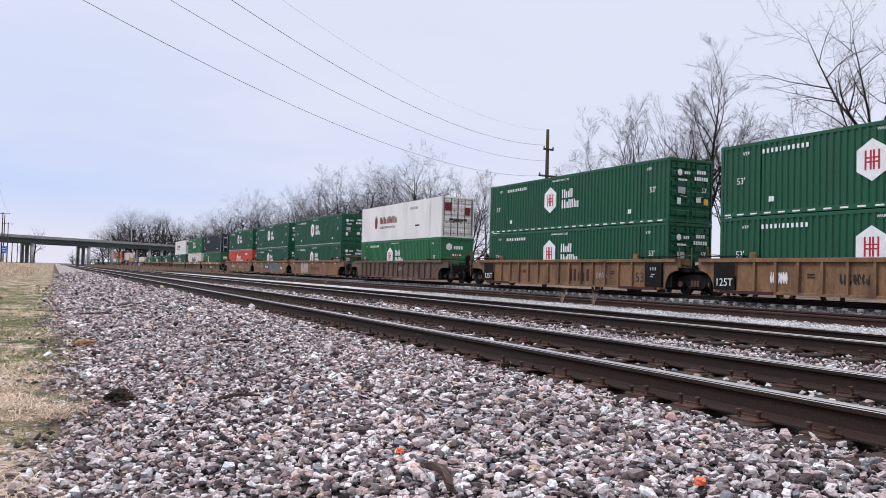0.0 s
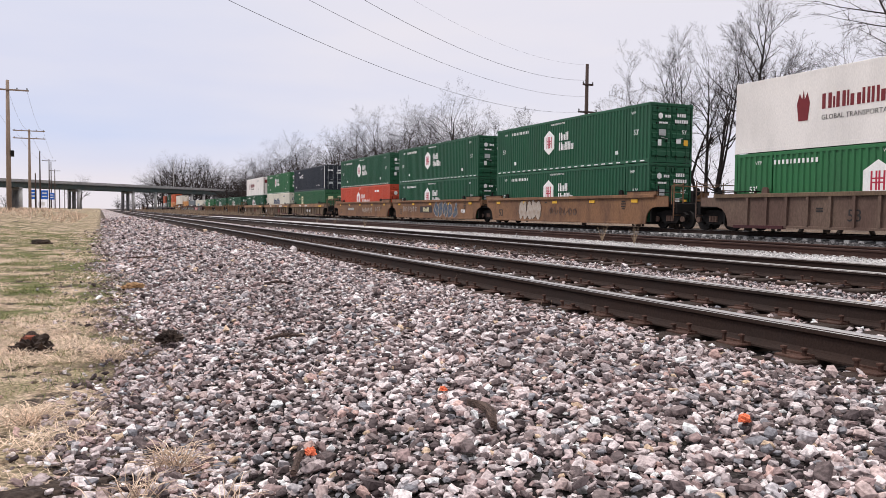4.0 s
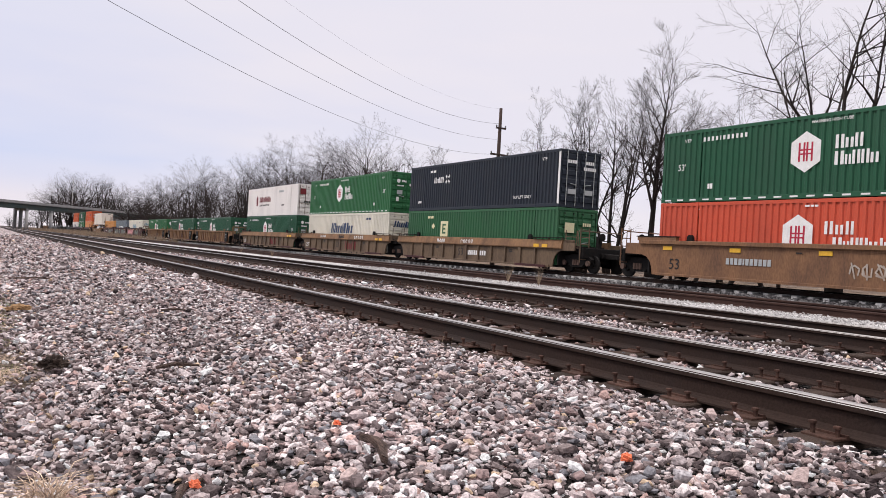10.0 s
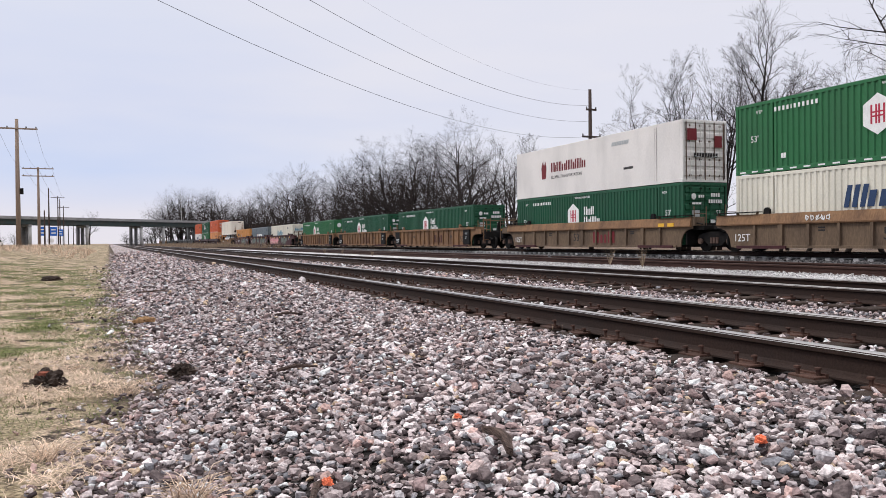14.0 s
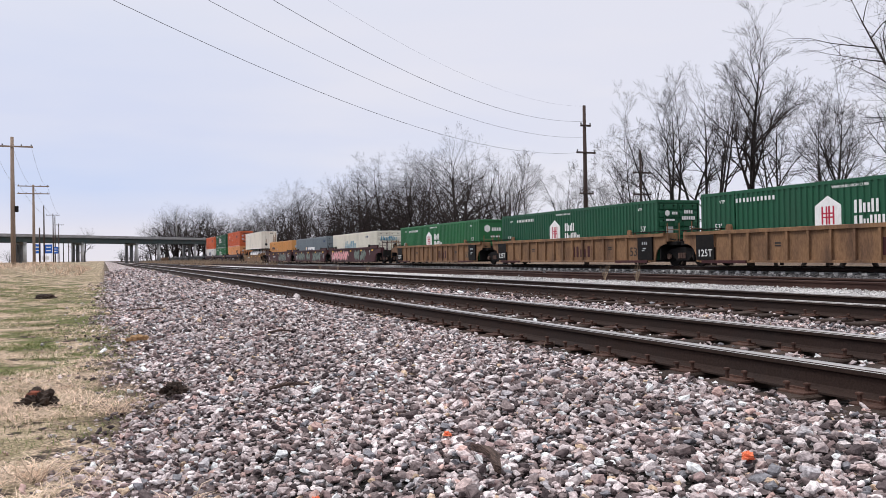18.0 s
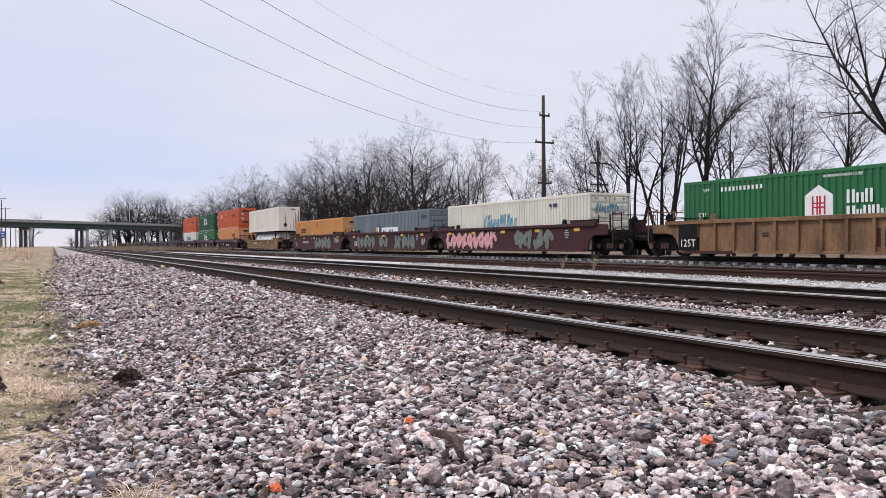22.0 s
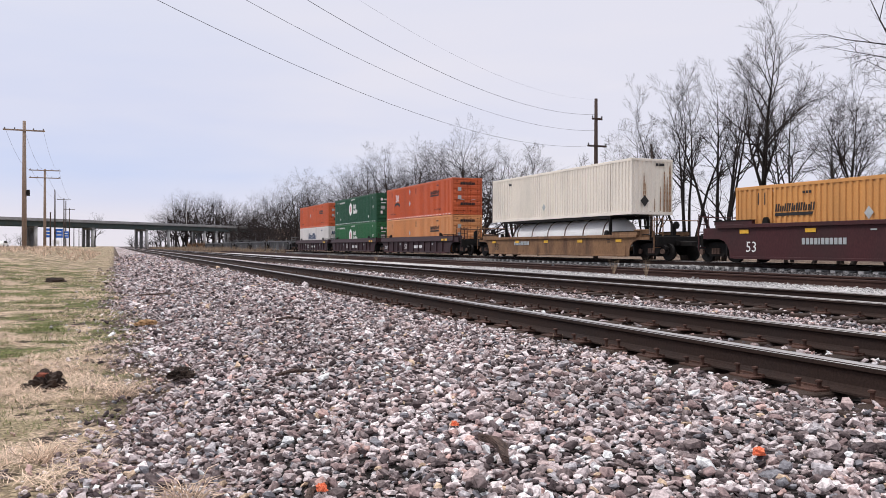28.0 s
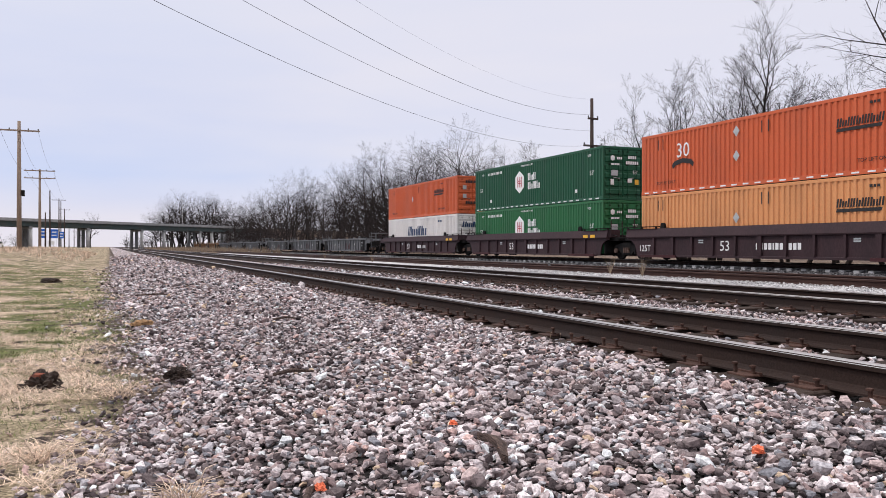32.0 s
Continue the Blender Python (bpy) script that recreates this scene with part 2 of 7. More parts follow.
M_PLATE = material("tie_plate", (0.062, 0.031, 0.023), 0.75, 0.1, 50, 0.35, 6.0, (0.085, 0.05, 0.038), 0.6, 0.4, vary=0.25)


def grass_material(name, colours, green_belt=False):
    """Winter turf: green, straw and bare soil in patches of several sizes; green_belt: greener from 8 to 34 m along y."""
    m = bpy.data.materials.new(name)
    m.use_nodes = True
    n, l = m.node_tree.nodes, m.node_tree.links
    bsdf, tc = n["Principled BSDF"], n.new("ShaderNodeTexCoord")
    col = None
    for i, (c, scale, lo, hi) in enumerate(colours):
        no, rp = n.new("ShaderNodeTexNoise"), n.new("ShaderNodeValToRGB")
        no.inputs["Scale"].default_value, no.inputs["Detail"].default_value, no.inputs["Roughness"].default_value = scale, 8.0, 0.65
        mp = n.new("ShaderNodeMapping")
        mp.inputs["Location"].default_value = (i * 7.3, i * 3.1, 0)
        mp.inputs["Scale"].default_value = (1.0, 0.8, 1.0)
        l.new(tc.outputs["Object"], mp.inputs[0])
        l.new(mp.outputs[0], no.inputs["Vector"])
        rp.color_ramp.elements[0].position, rp.color_ramp.elements[1].position = lo, hi
        if green_belt and i == 1:
            sy, lie, more = n.new("ShaderNodeSeparateXYZ"), n.new("ShaderNodeValToRGB"), n.new("ShaderNodeMath")
            along = n.new("ShaderNodeMath")
            along.operation, along.inputs[1].default_value = "DIVIDE", 60.0
            lie.color_ramp.elements[0].position, lie.color_ramp.elements[0].color = 0.11, (0.33, 0.33, 0.33, 1)
            lie.color_ramp.elements[1].position, lie.color_ramp.elements[1].color = 0.85, (0.36, 0.36, 0.36, 1)
            for p_, v_ in ((0.16, 0.51), (0.5, 0.54)):
                lie.color_ramp.elements.new(p_).color = (v_, v_, v_, 1)
            more.operation = "ADD"
            more2 = n.new("ShaderNodeMath")
            more2.operation, more2.inputs[1].default_value = "SUBTRACT", 0.46
            l.new(tc.outputs["Object"], sy.inputs[0])
            l.new(sy.outputs["Y"], along.inputs[0])
            l.new(along.outputs[0], lie.inputs[0])
            l.new(lie.outputs[0], more.inputs[0])
            l.new(no.outputs["Fac"], more.inputs[1])
            l.new(more.outputs[0], more2.inputs[0])
            l.new(more2.outputs[0], rp.inputs[0])
        else:
            l.new(no.outputs["Fac"], rp.inputs[0])
        mx = n.new("ShaderNodeMixRGB")
        l.new(rp.outputs[0], mx.inputs[0])
        if col is None:
            mx.inputs[1].default_value = (*c, 1)
        else:
            l.new(col, mx.inputs[1])
        mx.inputs[2].default_value = (*c, 1)
        col = mx.outputs[0]
    if green_belt:       # bare brown soil where the turf meets the stones
        sx, near, wild, both, rp = n.new("ShaderNodeSeparateXYZ"), n.new("ShaderNodeMapRange"), n.new("ShaderNodeTexNoise"), n.new("ShaderNodeMath"), n.new("ShaderNodeValToRGB")
        near.inputs["From Min"].default_value, near.inputs["From Max"].default_value, near.inputs["To Min"].default_value, near.inputs["To Max"].default_value = -0.7, 0.4, -0.35, 0.35
        wild.inputs["Scale"].default_value, wild.inputs["Detail"].default_value = 2.2, 6.0
        both.operation = "ADD"
        rp.color_ramp.elements[0].position, rp.color_ramp.elements[1].position = 0.46, 0.62
        mx = n.new("ShaderNodeMixRGB")
        mx.inputs[2].default_value = (0.095, 0.07, 0.056, 1)
        for a, b in ((tc.outputs["Object"], sx.inputs[0]), (tc.outputs["Object"], wild.inputs["Vector"]), (sx.outputs["X"], near.inputs["Value"]), (near.outputs[0], both.inputs[0]), (wild.outputs["Fac"], both.inputs[1]),
                     (both.outputs[0], rp.inputs[0]), (rp.outputs[0], mx.inputs[0]), (col, mx.inputs[1])):
            l.new(a, b)
        col = mx.outputs[0]
    fine = n.new("ShaderNodeTexNoise")
    fine.inputs["Scale"].default_value, fine.inputs["Detail"].default_value = 45.0, 6.0
    l.new(tc.outputs["Object"], fine.inputs["Vector"])
    mr = n.new("ShaderNodeMapRange")
    mr.inputs["From Min"].default_value, mr.inputs["From Max"].default_value, mr.inputs["To Min"].default_value, mr.inputs["To Max"].default_value = 0.3, 0.7, 0.3, 1.55
    l.new(fine.outputs["Fac"], mr.inputs["Value"])
    hsv = n.new("ShaderNodeHueSaturation")
    l.new(col, hsv.inputs["Color"])
    l.new(mr.outputs[0], hsv.inputs["Value"])
    l.new(hsv.outputs[0], bsdf.inputs["Base Color"])
    bsdf.inputs["Roughness"].default_value, bsdf.inputs["Specular IOR Level"].default_value = 0.95, 0.1
    b = n.new("ShaderNodeBump")
    b.inputs["Strength"].default_value, b.inputs["Distance"].default_value = 0.8, 0.04
    l.new(fine.outputs["Fac"], b.inputs["Height"])
    l.new(b.outputs[0], bsdf.inputs["Normal"])
    return m


M_GRASS = grass_material("winter_turf", [((0.30, 0.24, 0.155), 1.0, 0.0, 1.0), ((0.115, 0.125, 0.045), 0.75, 0.42, 0.54), ((0.50, 0.38, 0.28), 0.9, 0.50, 0.58), ((0.045, 0.033, 0.027), 2.4, 0.55, 0.62), ((0.23, 0.165, 0.11), 6.0, 0.55, 0.64), ((0.07, 0.052, 0.042), 9.0, 0.57, 0.63)], True)
M_LITTER = grass_material("leaf_litter", [((0.17, 0.12, 0.09), 1.0, 0.0, 1.0), ((0.26, 0.20, 0.15), 0.5, 0.48, 0.62), ((0.08, 0.06, 0.05), 1.2, 0.52, 0.66)])
M_STRAW = material("dry_straw", (0.62, 0.475, 0.36), 0.9, 0, 10, 0.2, 1.2, (0.36, 0.25, 0.175), 0.9, 0, island=0.5)
M_STRAW_DARK = material("brown_brush", (0.26, 0.19, 0.13), 0.9, 0, 10, 0.15, 1.0, (0.15, 0.105, 0.08), 0.7, 0, island=0.3)
M_BLADE = material("green_blade", (0.105, 0.125, 0.035), 0.8, 0, 10, 0.15, 1.0, (0.30, 0.27, 0.12), 0.6, 0, island=0.4)
M_BARK = material("bark", (0.024, 0.0195, 0.018), 0.9, 0, 20, 0.35, 2.0, (0.042, 0.035, 0.032), 0.6, 0.5, stretch=(3, 3, 0.6), vary=0.2, gloss=0.1)
M_TWIG = material("twig", (0.026, 0.020, 0.019), 0.9, 0, 10, 0.3, 0.4, (0.052, 0.037, 0.033), 0.6, 0.0, vary=0.2)
M_POLE = material("pole_wood", (0.060, 0.040, 0.034), 0.85, 0, 20, 0.35, 1.0, (0.045, 0.033, 0.03), 0.6, 0.4, stretch=(6, 6, 0.4))
M_POLE_PALE = material("pole_weathered", (0.27, 0.20, 0.155), 0.85, 0, 20, 0.35, 1.0, (0.16, 0.12, 0.10), 0.6, 0.4, stretch=(6, 6, 0.4))
M_WIRE = material("wire", (0.07, 0.07, 0.08), 0.5, 0.5, 10, 0.1, 1, None, 0.2, 0)
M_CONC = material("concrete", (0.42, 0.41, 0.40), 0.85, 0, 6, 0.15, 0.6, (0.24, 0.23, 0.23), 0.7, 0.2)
# darker, blotched concrete; on the overpass's back columns its tone stands for shade
M_CONC_DARK = material("stained_shaded_concrete", (0.20, 0.20, 0.205), 0.85, 0, 6, 0.2, 0.6, (0.10, 0.1, 0.1), 0.7, 0.2)
M_PARAPET = material("parapet_concrete", (0.27, 0.265, 0.265), 0.85, 0, 6, 0.18, 0.5, (0.15, 0.145, 0.145), 0.8, 0.2)
M_GIRDER = material("girder_paint", (0.045, 0.065, 0.065), 0.6, 0.1, 8, 0.2, 0.8, (0.09, 0.075, 0.06), 0.5, 0.1)
M_BLACK = material("black_iron", (0.008, 0.0072, 0.0072), 0.7, 0.0, 25, 0.4, 4, (0.02, 0.015, 0.012), 0.5, 0.3, gloss=0.15)
M_WHITE = material("white_paint", (0.78, 0.77, 0.76), 0.55, 0, 20, 0.08, 3, (0.5, 0.48, 0.46), 0.35, 0.05)
M_YELLOW = material("yellow_reflector", (0.75, 0.42, 0.05), 0.4, 0, 20, 0.1, 3, None, 0.2, 0)
M_RED = material("red_paint", (0.42, 0.03, 0.06), 0.5, 0, 20, 0.1, 3, None, 0.2, 0)
M_NAVY = material("navy_paint", (0.03, 0.055, 0.12), 0.5, 0, 20, 0.1, 3, None, 0.2, 0)
M_TEAL = material("faded_teal_paint", (0.06, 0.22, 0.33), 0.5, 0, 20, 0.1, 2, (0.45, 0.55, 0.55), 0.9, 0)
M_INK = material("black_paint", (0.03, 0.028, 0.028), 0.5, 0, 20, 0.1, 3, None, 0.2, 0)
M_MAROON = material("maroon_paint", (0.17, 0.025, 0.03), 0.5, 0, 20, 0.1, 3, None, 0.2, 0)
M_CREAM = material("cream_paint", (0.72, 0.66, 0.42), 0.5, 0, 20, 0.1, 3, None, 0.2, 0)
M_SILVER = material("silver_paint", (0.45, 0.47, 0.47), 0.45, 0.3, 20, 0.1, 3, None, 0.3, 0)
M_PINK = material("pink_spray", (0.62, 0.22, 0.25), 0.6, 0, 12, 0.15, 3, (0.75, 0.6, 0.55), 0.7, 0)
M_GREY_SPRAY = material("grey_green_spray", (0.13, 0.158, 0.138), 0.6, 0, 12, 0.15, 3, (0.21, 0.23, 0.20), 0.7, 0)
M_SPRAY = material("silver_spray", (0.36, 0.32, 0.29), 0.6, 0, 12, 0.15, 3, (0.2, 0.13, 0.09), 0.6, 0)
M_NAVY_SPRAY = material("navy_spray", (0.05, 0.08, 0.14), 0.6, 0, 12, 0.15, 3, (0.25, 0.22, 0.1), 0.6, 0)
M_PALE_SPRAY = material("pale_spray", (0.42, 0.36, 0.31), 0.6, 0, 12, 0.2, 3, (0.25, 0.17, 0.12), 0.7, 0)
M_RUST = material("rust_stain", (0.27, 0.15, 0.08), 0.8, 0, 20, 0.25, 2.5, (0.54, 0.42, 0.32), 0.9, 0.05, stretch=(3, 3, 0.4))
M_SIGN = material("blue_sign", (0.03, 0.13, 0.5), 0.4, 0, 10, 0.05, 2, None, 0.1, 0)


def paint(name, rgb, dirt=0.35):
    return material(name, rgb, 0.5, 0.0, 30, 0.10, 0.9, [c * 0.5 + 0.02 for c in rgb], dirt, 0.06, stretch=(1, 1, 0.35), gloss=0.35)


P_GREEN = paint("container_green", (0.0095, 0.080, 0.038))
P_GREEN2 = paint("container_bright_green", (0.022, 0.135, 0.048))
P_EMP = paint("container_emp_green", (0.024, 0.11, 0.045))
P_RED = paint("container_red_orange", (0.56, 0.082, 0.040))
P_ORANGE = paint("container_orange", (0.57, 0.112, 0.038))
P_TAN = paint("container_tan_orange", (0.67, 0.29, 0.115))
P_AMBER = paint("container_amber", (0.60, 0.28, 0.085))
P_NAVY = paint("container_navy", (0.011, 0.017, 0.028))
P_WHITE = paint("container_white", (0.74, 0.70, 0.67))
P_CREAM = paint("container_cream", (0.72, 0.68, 0.58))
P_WORN = paint("container_worn_white", (0.80, 0.73, 0.635), 0.3)
P_GREY = paint("container_grey", (0.17, 0.20, 0.22))
P_TANK = paint("tank_white", (0.84, 0.83, 0.82), 0.35)
C_OCHRE = material("car_ochre", (0.225, 0.125, 0.066), 0.7, 0, 20, 0.28, 1.5, (0.08, 0.046, 0.033), 0.9, 0.15, stretch=(1, 1, 0.3))
C_KHAKI = material("car_khaki", (0.15, 0.102, 0.067), 0.7, 0, 20, 0.25, 1.5, (0.07, 0.048, 0.036), 0.8, 0.15, stretch=(1, 1, 0.3))
C_BROWN = material("car_brown", (0.21, 0.105, 0.052), 0.65, 0, 20, 0.28, 1.3, (0.085, 0.043, 0.03), 0.85, 0.15, stretch=(1, 1, 0.35), gloss=0.35)
C_DUSK = material("car_dark_brown", (0.105, 0.065, 0.052), 0.7, 0, 20, 0.25, 0.8, (0.17, 0.12, 0.09), 0.7, 0.15, stretch=(1, 1, 0.4))
C_MAROON = material("car_maroon", (0.058, 0.019, 0.021), 0.6, 0, 20, 0.2, 0.8, (0.04, 0.022, 0.022), 0.7, 0.15, stretch=(1, 1, 0.4))
C_PLUM = material("car_plum", (0.045, 0.024, 0.027), 0.6, 0, 20, 0.25, 1.3, (0.028, 0.018, 0.02), 0.7, 0.15, stretch=(1, 1, 0.4))
C_GREY = material("car_grey", (0.10, 0.10, 0.105), 0.6, 0, 20, 0.2, 0.8, (0.2, 0.2, 0.2), 0.6, 0.15, stretch=(1, 1, 0.4))


# ---- mesh tools ----
class Build:
    """Collects boxes, prisms and tubes into one mesh."""

    def __init__(self):
        self.v, self.f = [], []

    def add(self, verts, faces):
        k = len(self.v)
        self.v += [tuple(p) for p in verts]
        self.f += [tuple(k + i for i in q) for q in faces]
        return self

    def box(self, x0, x1, y0, y1, z0, z1, bevel=0.0):
        if bevel <= 0:
            v = [(x, y, z) for z in (z0, z1) for y in (y0, y1) for x in (x0, x1)]
            return self.add(v, [(0, 2, 3, 1), (4, 5, 7, 6), (0, 1, 5, 4), (2, 6, 7, 3), (0, 4, 6, 2), (1, 3, 7, 5)])
        b = bevel
        ring = [(x0 + b, y0), (x1 - b, y0), (x1, y0 + b), (x1, y1 - b), (x1 - b, y1), (x0 + b, y1), (x0, y1 - b), (x0, y0 + b)]
        inner = [(x0 + 2 * b, y0 + b), (x1 - 2 * b, y0 + b), (x1 - b, y0 + 2 * b), (x1 - b, y1 - 2 * b), (x1 - 2 * b, y1 - b), (x0 + 2 * b, y1 - b), (x0 + b, y1 - 2 * b), (x0 + b, y0 + 2 * b)]
        v = [(x, y, z0) for x, y in ring] + [(x, y, z1 - b) for x, y in ring] + [(x, y, z1) for x, y in inner]
        f = [tuple(range(7, -1, -1)), tuple(range(16, 24))]
        for i in range(8):
            j = (i + 1) % 8
            f += [(i, j, 8 + j, 8 + i), (8 + i, 8 + j, 16 + j, 16 + i)]
        return self.add(v, f)

    def prism(self, outline, axis, a, b):
        """An outline of (p, q) pairs drawn along x, y or z from a to b (pairs are the other two axes in order)."""
        put = {"x": lambda p, q, w: (w, p, q), "y": lambda p, q, w: (p, w, q), "z": lambda p, q, w: (p, q, w)}[axis]
        n = len(outline)
        v = [put(p, q, a) for p, q in outline] + [put(p, q, b) for p, q in outline]
        return self.add(v, [tuple(range(n)), tuple(range(2 * n - 1, n - 1, -1))] + [(i, i + n, (i + 1) % n + n, (i + 1) % n) for i in range(n)])

    def disc(self, c, axis, r, w, n=20):
        out = [(math.cos(2 * math.pi * i / n) * r, math.sin(2 * math.pi * i / n) * r) for i in range(n)]
        x, y, z = c
        o = {"x": (y, z, x), "y": (x, z, y), "z": (x, y, z)}[axis]
        return self.prism([(p + o[0], q + o[1]) for p, q in out], axis, o[2] - w / 2, o[2] + w / 2)

    def tube(self, path, radii, n=5):
        path = [Vector(p) for p in path]
        v, f = [], []
        for i, p in enumerate(path):
            d = (path[min(i + 1, len(path) - 1)] - path[max(i - 1, 0)]).normalized()
            u = d.orthogonal().normalized()
            w = d.cross(u)
            for k in range(n):
                a = 2 * math.pi * k / n
                v.append(p + (u * math.cos(a) + w * math.sin(a)) * radii[i])
        for i in range(len(path) - 1):
            for k in range(n):
                f.append((i * n + k, i * n + (k + 1) % n, (i + 1) * n + (k + 1) % n, (i + 1) * n + k))
        f += [tuple(range(n - 1, -1, -1)), tuple(range((len(path) - 1) * n, len(path) * n))]
        return self.add(v, f)

    def spike(self, a, b, r):
        """A thin three-sided twig that ends in a point."""
        d = b - a
        u = d.orthogonal().normalized() * r
        w = d.normalized().cross(u)
        k = len(self.v)
        self.v += [tuple(a + u), tuple(a - u * 0.5 + w * 0.87), tuple(a - u * 0.5 - w * 0.87), tuple(b)]
        self.f += [(k, k + 1, k + 3), (k + 1, k + 2, k + 3), (k + 2, k, k + 3)]

    def mesh(self, name, mat, smooth=False):
        me = bpy.data.meshes.new(name)
        me.from_pydata(self.v, [], self.f)
        me.materials.append(mat)
        bm = bmesh.new()
        bm.from_mesh(me)
        bmesh.ops.recalc_face_normals(bm, faces=bm.faces)
        bm.to_mesh(me)
        bm.free()
        if smooth:
            me.polygons.foreach_set("use_smooth", [True] * len(me.polygons))
        return me


def part(name, shape, mat, parent, label="", at=None, smooth=False):
    """One mesh object under a thing or a part."""
    ob = new(name, shape.mesh(name, mat, smooth) if isinstance(shape, Build) else shape)
    ob.parent = parent
    if at is not None:
        ob.matrix_basis = at
    if label:
        tagged(ob, label)
    return ob


def thing(name, m=None, label="", category="", group="", kind=""):
    ob = new(name)
    ob.empty_display_size = 0.2
    if m is not None:
        ob.matrix_basis = m
    return tagged(ob, label, category, group, kind)


def solid(name, shape, mat, label="", category="", group="", kind="", at=None, smooth=False):
    ob = new(name, shape.mesh(name, mat, smooth) if isinstance(shape, Build) else shape)
    if at is not None:
        ob.matrix_basis = at
    return tagged(ob, label, category, group, kind)


def numpy_mesh(name, verts, faces, mat, smooth=False):
    """A mesh from arrays: verts (n, 3), faces (m, 3 or 4)."""
    me = bpy.data.meshes.new(name)
    k = faces.shape[1]
    me.vertices.add(len(verts))
    me.vertices.foreach_set("co", np.ascontiguousarray(verts, dtype=np.float32).ravel())
    me.loops.add(faces.size)
    me.loops.foreach_set("vertex_index", np.ascontiguousarray(faces, dtype=np.int32).ravel())
    me.polygons.add(len(faces))
    me.polygons.foreach_set("loop_start", np.arange(0, faces.size, k, dtype=np.int32))
    me.polygons.foreach_set("loop_total", np.full(len(faces), k, dtype=np.int32))
    me.polygons.foreach_set("use_smooth", np.full(len(faces), smooth))
    me.materials.append(mat)
    me.update(calc_edges=True)
    return me


LETTERS = {}


def lettering(text, size, mat):
    """The characters as a thin mesh, from the built-in font; its origin is at its middle."""
    key = (text, size, mat.name)
    if key not in LETTERS:
        cu = bpy.data.curves.new("letters", "FONT")
        cu.body, cu.size, cu.align_x, cu.align_y, cu.extrude, cu.resolution_u = text, size, "CENTER", "CENTER", 0.003, 2
        ob = new("letters", cu)
        bpy.context.view_layer.update()
        me = bpy.data.meshes.new_from_object(ob.evaluated_get(bpy.context.evaluated_depsgraph_get()))
        bpy.data.objects.remove(ob)
        me.materials.clear()
        me.materials.append(mat)
        LETTERS[key] = me
    return LETTERS[key]


def on_side(x, y, z):
    """A pose on a side that faces -x: writing runs to -y."""
    return Matrix(((0, 0, -1, x), (-1, 0, 0, y), (0, 1, 0, z), (0, 0, 0, 1)))


def on_end(x, y, z):
    """A pose on an end that faces -y."""
    return Matrix(((1, 0, 0, x), (0, 0, -1, y), (0, 1, 0, z), (0, 0, 0, 1)))


def bars(widths, height, gap=0.25, lean=0.0, thick=0.006):
    """A word as plain blocks and bars: widths and gap in units of the height. Centred, in the xy plane, facing +z."""
    total = sum(widths) * height + gap * height * (len(widths) - 1)
    b, x, h = Build(), -total / 2, height / 2

    def block(x0, x1, y0, y1, t):
        b.prism([(x0 + lean * y0, y0), (x1 + lean * y0, y0), (x1 + lean * y1, y1), (x0 + lean * y1, y1)], "z", 0, t)

    for i, w in enumerate(widths):
        w *= height
        top = h * (0.45 if height >= 0.3 and i % 3 == 1 else 1.0)
        if len(widths) > 2 and w >= 0.4 * height and height >= 0.3:
            stems = 2 if w < 1.05 * height else 3
            t = w * (0.36 if stems == 2 else 0.24)
            for k in range(stems):
                x0 = x + k * (w - t) / (stems - 1)
                block(x0, x0 + t, -h, top, thick)
        elif w > 0:
            block(x, x + w, -h, top, thick)
        x += w + gap * height
    return b


# ---- ground and ballast ----
def smooth(a, b, v):
    k = min(1.0, max(0.0, (v - a) / (b - a)))
    return k * k * (3 - 2 * k)


def ground_z(x, y):
    z = -0.13
    if x < 0:
        z += 0.72 * smooth(20, 62, y) * smooth(-0.8, -6, x) + 0.12 * smooth(40, 90, y)
        z += 0.03 * noise.noise((x * 0.7, y * 0.4, 0)) * (1 if y < 200 else 0)
    elif x > 29:
        z += 0.35 * smooth(36, 44, x)
    return z


def edges(stops):
    out = []
    for a, b, n in stops:
        out += [a + (b - a) * i / n for i in range(n)]
    return out + [stops[-1][1]]


gx = edges([(-3000, -200, 6), (-200, -20, 10), (-20, 0, 40), (0, 29, 4), (29, 60, 6), (60, 400, 6), (400, 3000, 4)])
gy = edges([(-2500, -60, 6), (-60, -5, 8), (-5, 40, 80), (40, 110, 35), (110, 400, 12), (400, 4000, 8)])
gv = np.array([(x, y, ground_z(x, y)) for y in gy for x in gx])
gi = np.arange(len(gx) * len(gy)).reshape(len(gy), len(gx))
gf = np.stack([gi[:-1, :-1], gi[:-1, 1:], gi[1:, 1:], gi[1:, :-1]], -1).reshape(-1, 4)
tagged(new("ground", numpy_mesh("ground", gv, gf, M_GRASS, True)), "patchy winter grass and bare soil beside the railway", "ground", "", "structure")

BED1 = [(-0.1, -0.3), (0.35, -0.19), (0.85, -0.03), (1.5, 0.07), (2.5, 0.115), (3.1, 0.14), (3.45, 0.145), (3.66, 0.13), (3.8, 0.11), (5.6, 0.12), (6.1, 0.13), (6.8, 0.09), (7.5, 0.1), (10.7, 0.1), (11.0, 0.06)]
BED2 = [(10.9, 0.05), (11.4, 0.14), (13.3, 0.175), (13.99, 0.17)]
BED3 = [(13.97, 0.165), (15.9, 0.165), (16.6, 0.13), (19.0, 0.04), (22.5, 0.0), (24.46, 0.035), (24.62, 0.115), (28.0, 0.11), (31.0, 0.06), (35.0, 0.0)]


